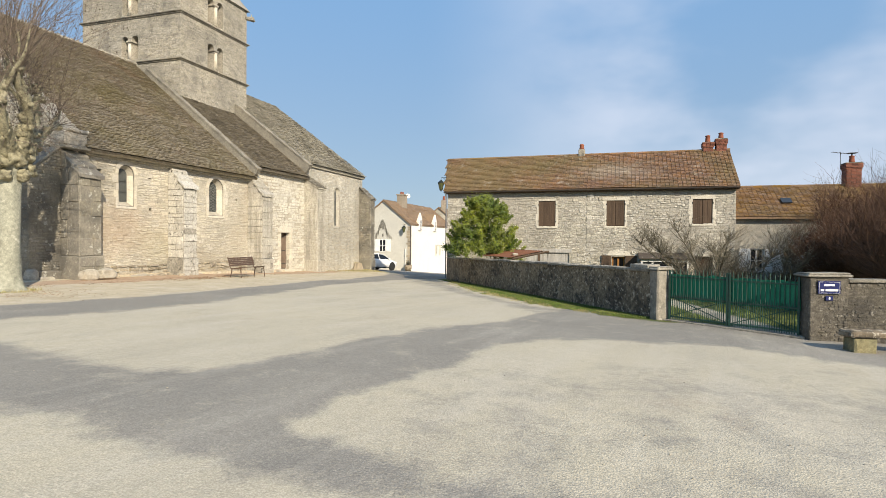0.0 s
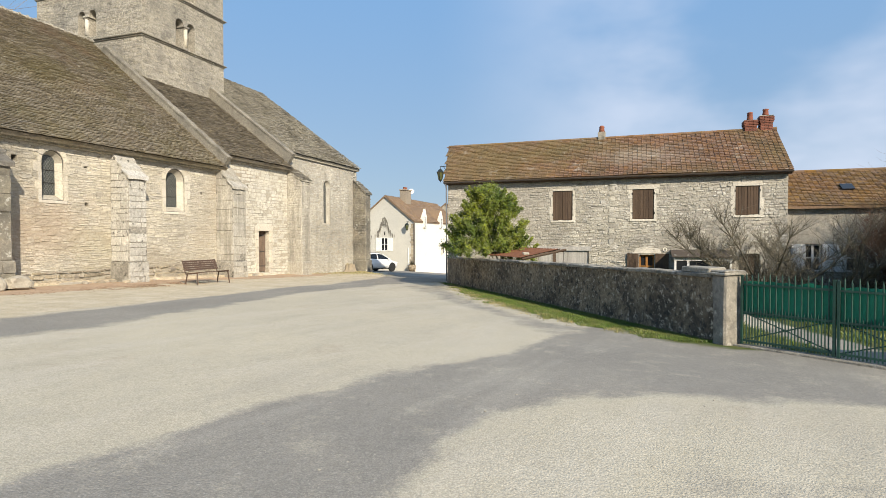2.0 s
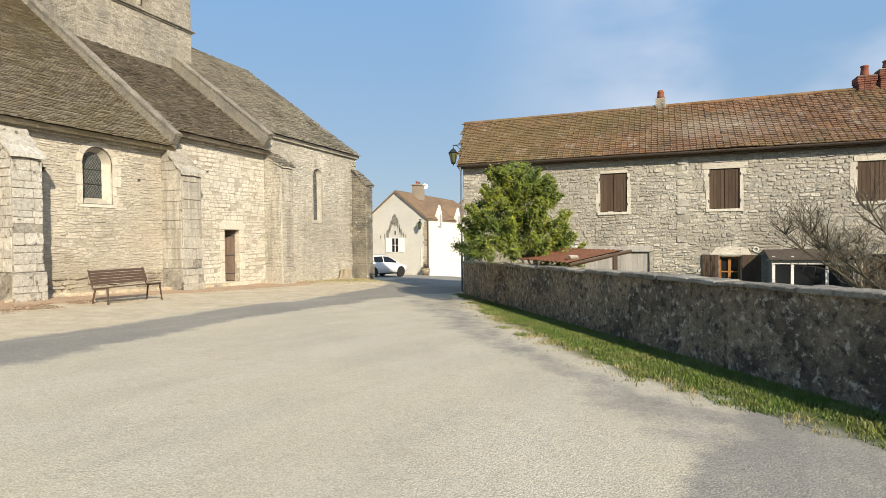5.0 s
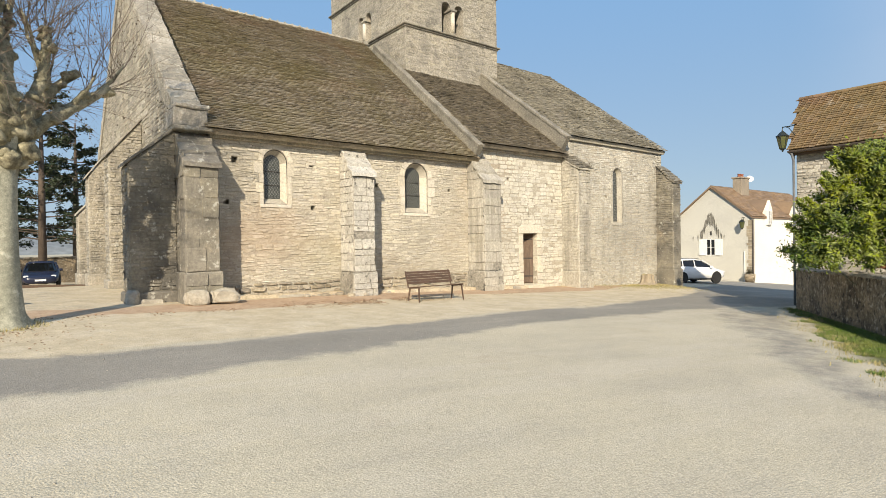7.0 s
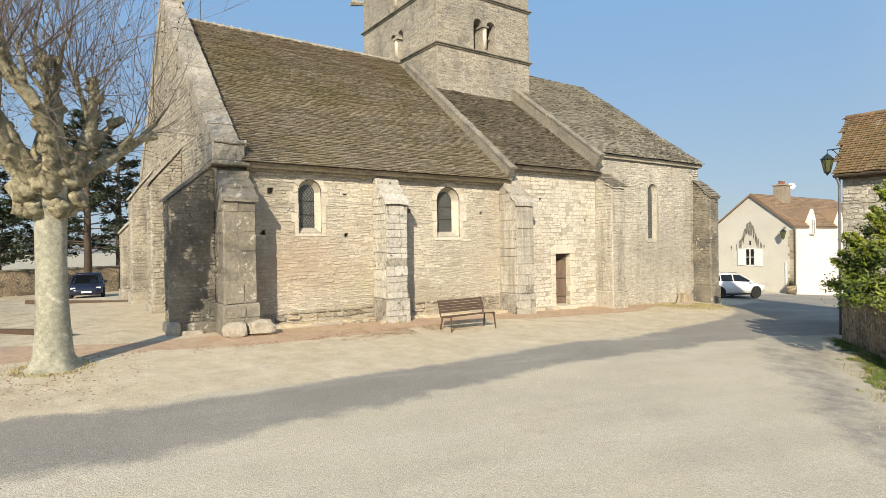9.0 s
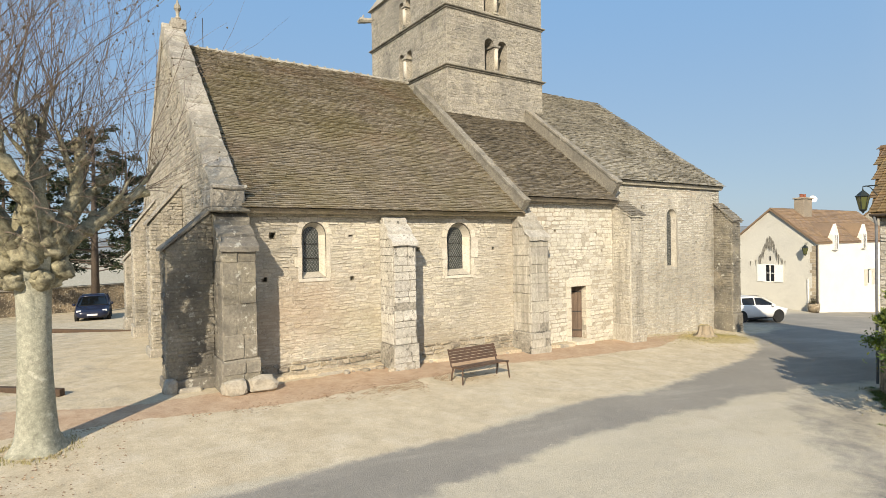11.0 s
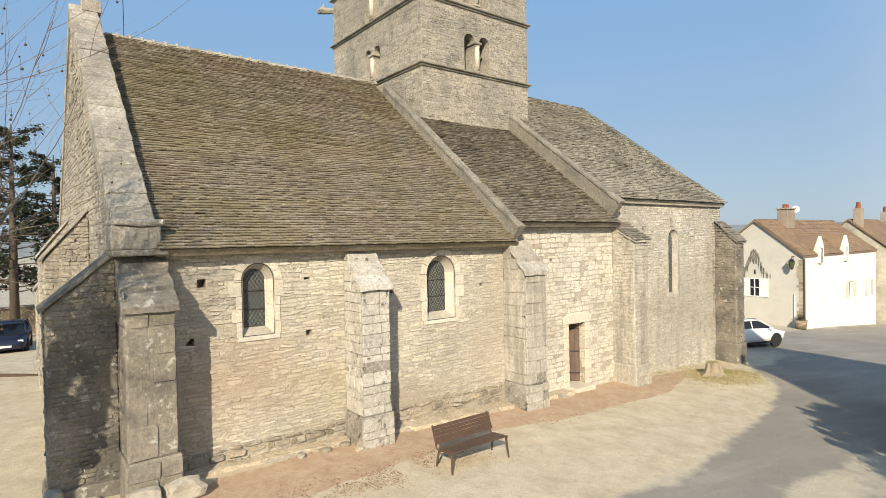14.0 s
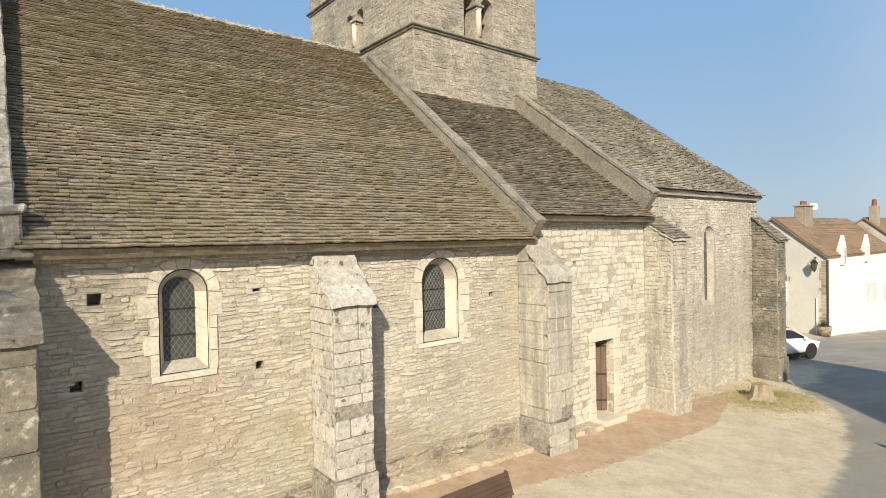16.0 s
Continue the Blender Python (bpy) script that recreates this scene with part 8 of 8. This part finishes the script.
# ---------------------------------------------------------------- background to the west
far_wall = at_world("boundary_wall", "dark stone boundary wall behind the parking place", "wall", -44.5, 13.0, -0.45, 0, kind="structure")
part("wall_body", Geo().box(-0.25, -30, -0.9, 0.25, 45, 1.9), garden_wall_mat, far_wall)
part("coping", Geo().box(-0.32, -30, 1.9, 0.32, 45, 1.98), coping_mat, far_wall)
for x, y, turn, L in ((-16.0, 15.2, 29, 3.0), (-28.3, 21.2, 28, 6.5)):
    kb = at_world("timber_edging", "dark timber edging lying along the gravel", "edging", x, y, None, turn)
    part("beam", Geo().box(-L / 2, -0.08, -0.05, L / 2, 0.08, 0.12), dark_wood_mat, kb, bevel=0.015, rough=0.012)

needle_mat = leaf_mat("dark_pine_needles", (0.022, 0.036, 0.018), (0.035, 0.045, 0.02))
pine_bark = mat("pine_bark", (0.11, 0.085, 0.065), (0.08, 0.062, 0.05), 2, 14, bump=0.6)


def conifer(x, y, h, seed):
    rnd = random.Random(seed)
    t = at_world("pine_tree", "dark pine tree with layered branches", "tree", x, y, None, group="pines west of the church")
    part("trunk", Geo().tube([(0, 0, -0.3), (0.1, 0, h * 0.5), (0, 0.1, h)], [0.28, 0.19, 0.04], 8), pine_bark, t, smooth=True)
    br, cl = Geo(), []
    n = int(h * 5)
    for i in range(n):
        z = h * (0.22 + 0.76 * i / n)
        L = (1 - (z / h - 0.2)) * h * 0.36 * rnd.uniform(0.5, 1.15) + 0.3
        az = rnd.uniform(0, math.tau)
        pts = bent(Vector((0, 0, z)), Vector((math.cos(az), math.sin(az), 0.12)), L, 5, 0.1, -0.1, rnd)
        br.tube(pts, [0.05, 0.042, 0.034, 0.026, 0.018, 0.01], 4, caps=False)
        for p in pts[2:]:
            cl.append((p.x, p.y, p.z, rnd.uniform(0.18, 0.42)))
    part("branch_whorl", br, pine_bark, t, kind="stuff")
    part("needles", leaves(cl, 15000, 0.12, rnd, 0.5), needle_mat, t, kind="stuff")


for k, (x, y, h) in enumerate(((-42.5, 26.5, 13.0), (-46, 30.0, 12.0), (-45, 22.0, 9.0), (-50, 26, 11))):
    conifer(x, y, h, 90 + k)
for k, (x, y) in enumerate(((-44, 16), (-48, 19.5), (-45, 11.5), (-43.5, 33))):
    bare_tree("bare_tree", "leafless tree behind the boundary wall", x, y, ground_height(x, y), 120 + k, 7, 2.2, 4.8, 18, grey_twig, 0.1)
# far wooded ridge, the blue-grey distance haze painted into its colour
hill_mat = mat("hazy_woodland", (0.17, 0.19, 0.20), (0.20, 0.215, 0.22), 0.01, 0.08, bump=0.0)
hv, hf, nh = [], [], 180
for i in range(nh + 1):
    t = math.tau * i / nh
    for r, z in ((620, -6), (660, 6), (720, 16)):
        hv.append((r * math.cos(t), r * math.sin(t), z + (7 * noise.noise(Vector((math.cos(t) * 3, math.sin(t) * 3, r))) if z > 0 else 0)))
hf = [(i * 3 + k, i * 3 + k + 1, i * 3 + k + 4, i * 3 + k + 3) for i in range(nh) for k in range(2)]
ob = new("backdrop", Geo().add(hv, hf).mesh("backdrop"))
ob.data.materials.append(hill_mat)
tagged(ob, "hazy wooded ridge in the distance", "hills", kind="structure")

# ---------------------------------------------------------------- stones and tiles, piece by piece
def clear(u0, u1, z1, z0=-9):
    return lambda z: (u0, u1) if z0 < z < z1 else None


N_HOLES = [hole(W1, 0.13), hole(W2, 0.13)] + [hole(h) for h in NAVE_HOLES] + [clear(-0.86, -0.02, 5.1), clear(3.87, 4.63, 4.9), clear(9.08, 9.95, 5.1)]
stones(nave, SOUTH, 0.0, 9.3, 0.3, 0.98, [clear(3.8, 4.68, 5), clear(9.0, 9.95, 5)], (0.08, 0.2), (0.12, 0.5), 0.05, footing_mat, (0, 4, 0, 2), seed=101, limit=60, gap=0.018, jit=0.3)
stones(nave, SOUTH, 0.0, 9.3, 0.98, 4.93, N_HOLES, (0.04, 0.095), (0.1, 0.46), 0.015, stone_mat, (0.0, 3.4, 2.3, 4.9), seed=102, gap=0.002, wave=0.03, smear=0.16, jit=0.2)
X_HOLES = [hole(DOOR, 0.2), hole((11.6, 13.08, 2.3, 2.7, False))] + [hole(h) for h in CROSS_HOLES] + [clear(9.0, 9.95, 5.1), clear(14.3, 15.2, 5.5)]
stones(cross_wall, CF, 9.3, 14.3, 0.1, 5.48, X_HOLES, (0.07, 0.18), (0.14, 0.5), 0.012, cross_mat, (10, 12, 2.5, 5), seed=103, limit=250, gap=0.003, smear=0.12, wave=0.016, jit=0.1)
C_HOLES = [hole(W3, 0.1)] + [hole(h) for h in CHOIR_HOLES] + [clear(14.3, 15.14, 5.5), clear(21.72, 22.4, 5.6)]
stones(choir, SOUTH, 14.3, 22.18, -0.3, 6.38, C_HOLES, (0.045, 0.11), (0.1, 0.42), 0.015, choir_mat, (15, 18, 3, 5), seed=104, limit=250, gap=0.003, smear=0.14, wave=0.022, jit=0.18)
tkw = dict(hr=(0.055, 0.13), wr=(0.12, 0.45), proud=0.011, gap=0.005, smear=0.12, wave=0.015, material=tower_mat)
stones(tower_wall, TSOUTH, TU0, TU1, 9.5, 11.66, (), seed=105, near=(10, 13, 10, 11.6), limit=150, **tkw)
stones(tower_wall, TSOUTH, TU0, TU1, 11.82, 14.2, [hole(o, 0.03) for o in S_OPEN], seed=106, near=(10, 13, 12, 14), limit=150, **tkw)
stones(tower_wall, TSOUTH, TU0, TU1, 14.36, 16.4, [hole(o, 0.03) for o in S_OPEN2], seed=107, **tkw)
stones(tower_wall, TWEST, TW0, TW1, 9.0, 11.66, (), seed=108, **tkw)
stones(tower_wall, TWEST, TW0, TW1, 11.82, 14.2, [hole(o, 0.03) for o in W_OPEN], seed=109, **tkw)
stones(tower_wall, TWEST, TW0, TW1, 14.36, 16.4, [hole(o, 0.03) for o in W_OPEN2], seed=110, **tkw)
GW = Face((-0.85, 0, 0), (0, 1, 0), (-1, 0, 0))
stones(west_gable, GW, 0.3, 15.4, 0.4, 11.7, [clear(0.2, 1.05, 5), clear(4.55, 5.4, 5.9)], (0.09, 0.16), (0.2, 0.55), 0.018, tower_mat, None,
       lo=lambda z: max(0.3, 0.3 + (z - 5.3) / 0.86), hi=lambda z: min(15.4, 15.4 - (z - 5.3) / 0.86), seed=111)

NU = Vector((0, AXIS + 0.12, 11.55 - 5.12))
tiles(nave_roof, (-0.2, -0.17, 5.12), (1, 0, 0), NU, 9.38, NU.length, 0.096, (0.12, 0.22), 0.034, lauze_mat, (0.0, 4.5, 0.0, 1.1), seed=201, sag=0.012)
CU = Vector((0, 5.34, 9.72 - 5.68))
tiles(cross_roof, (9.38, -0.2, 5.68), (1, 0, 0), CU, 4.8, CU.length - 0.1, 0.1, (0.12, 0.26), 0.042, lauze_dark_mat, (0, 3, 0, 0.9), seed=202, limit=200)
QU = Vector((0, AXIS - 0.12, 12.22 - 6.55))
tiles(choir_roof, (14.3, 0.06, 6.55), (1, 0, 0), QU, 8.06, QU.length, 0.12, (0.14, 0.34), 0.042, lauze_grey_mat, (0, 4, 0, 0.9), seed=203, limit=200)
RU = Vector((3.18, 0, 6.98 - 4.76))
tiles(house_roof, (-0.3, 0.98, 4.775), (0, -1, 0), RU, HL + 1.12, RU.length, 0.15, (0.2, 0.2), 0.022, red_tile_mat, (0.8, 7.0, 0, 1.8), seed=204, sag=0.035, roll=0.9,
      keep=lambda a, s: a > 0.84 - SKEW * s * 3.18 / RU.length)
WU = Vector((3.0, 0, 1.72))
tiles(wing_roof, (-0.3, -0.02, 3.31), (0, -1, 0), WU, 9.6, WU.length, 0.14, (0.2, 0.2), 0.02, mossy_tile_mat, (0, 3, 0, 1.5), seed=205, limit=150, roll=0.8)
YU = Vector((0, 3.14, 2.57))
tiles(wh_roof, (-0.18, -0.1, 3.70), (1, 0, 0), YU, 15.5, YU.length, 0.2, (0.2, 0.24), 0.025, brown_tile_mat, None, seed=206, sag=0.01,
      keep=lambda a, s: not (abs(a - 2.98) < 0.5 and s < 1.0 or abs(a - 8.08) < 0.5 and s < 1.0))
H_HOLES = [hole(o, 0.1) for o in H_W] + [hole(o, 0.12) for o in H_LOW]
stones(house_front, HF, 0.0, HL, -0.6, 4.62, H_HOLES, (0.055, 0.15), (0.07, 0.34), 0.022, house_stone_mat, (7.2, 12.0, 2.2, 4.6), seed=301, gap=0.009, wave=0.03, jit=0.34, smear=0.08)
for k, (zq, wq) in enumerate(zip([1.5 + 0.24 * i for i in range(13)], (0.42, 0.25, 0.36, 0.22, 0.44, 0.3, 0.4, 0.24, 0.38, 0.27, 0.42, 0.25, 0.36))):
    stones(house_front, HF, 7.62, 7.62 + wq, zq, zq + 0.235, (), (0.235, 0.235), (wq, wq), 0.034, house_stone_mat, (7, 9, 1, 5), seed=330 + k, gap=0.016, smear=0.0, jit=0.05, block=True, wave=0.0)
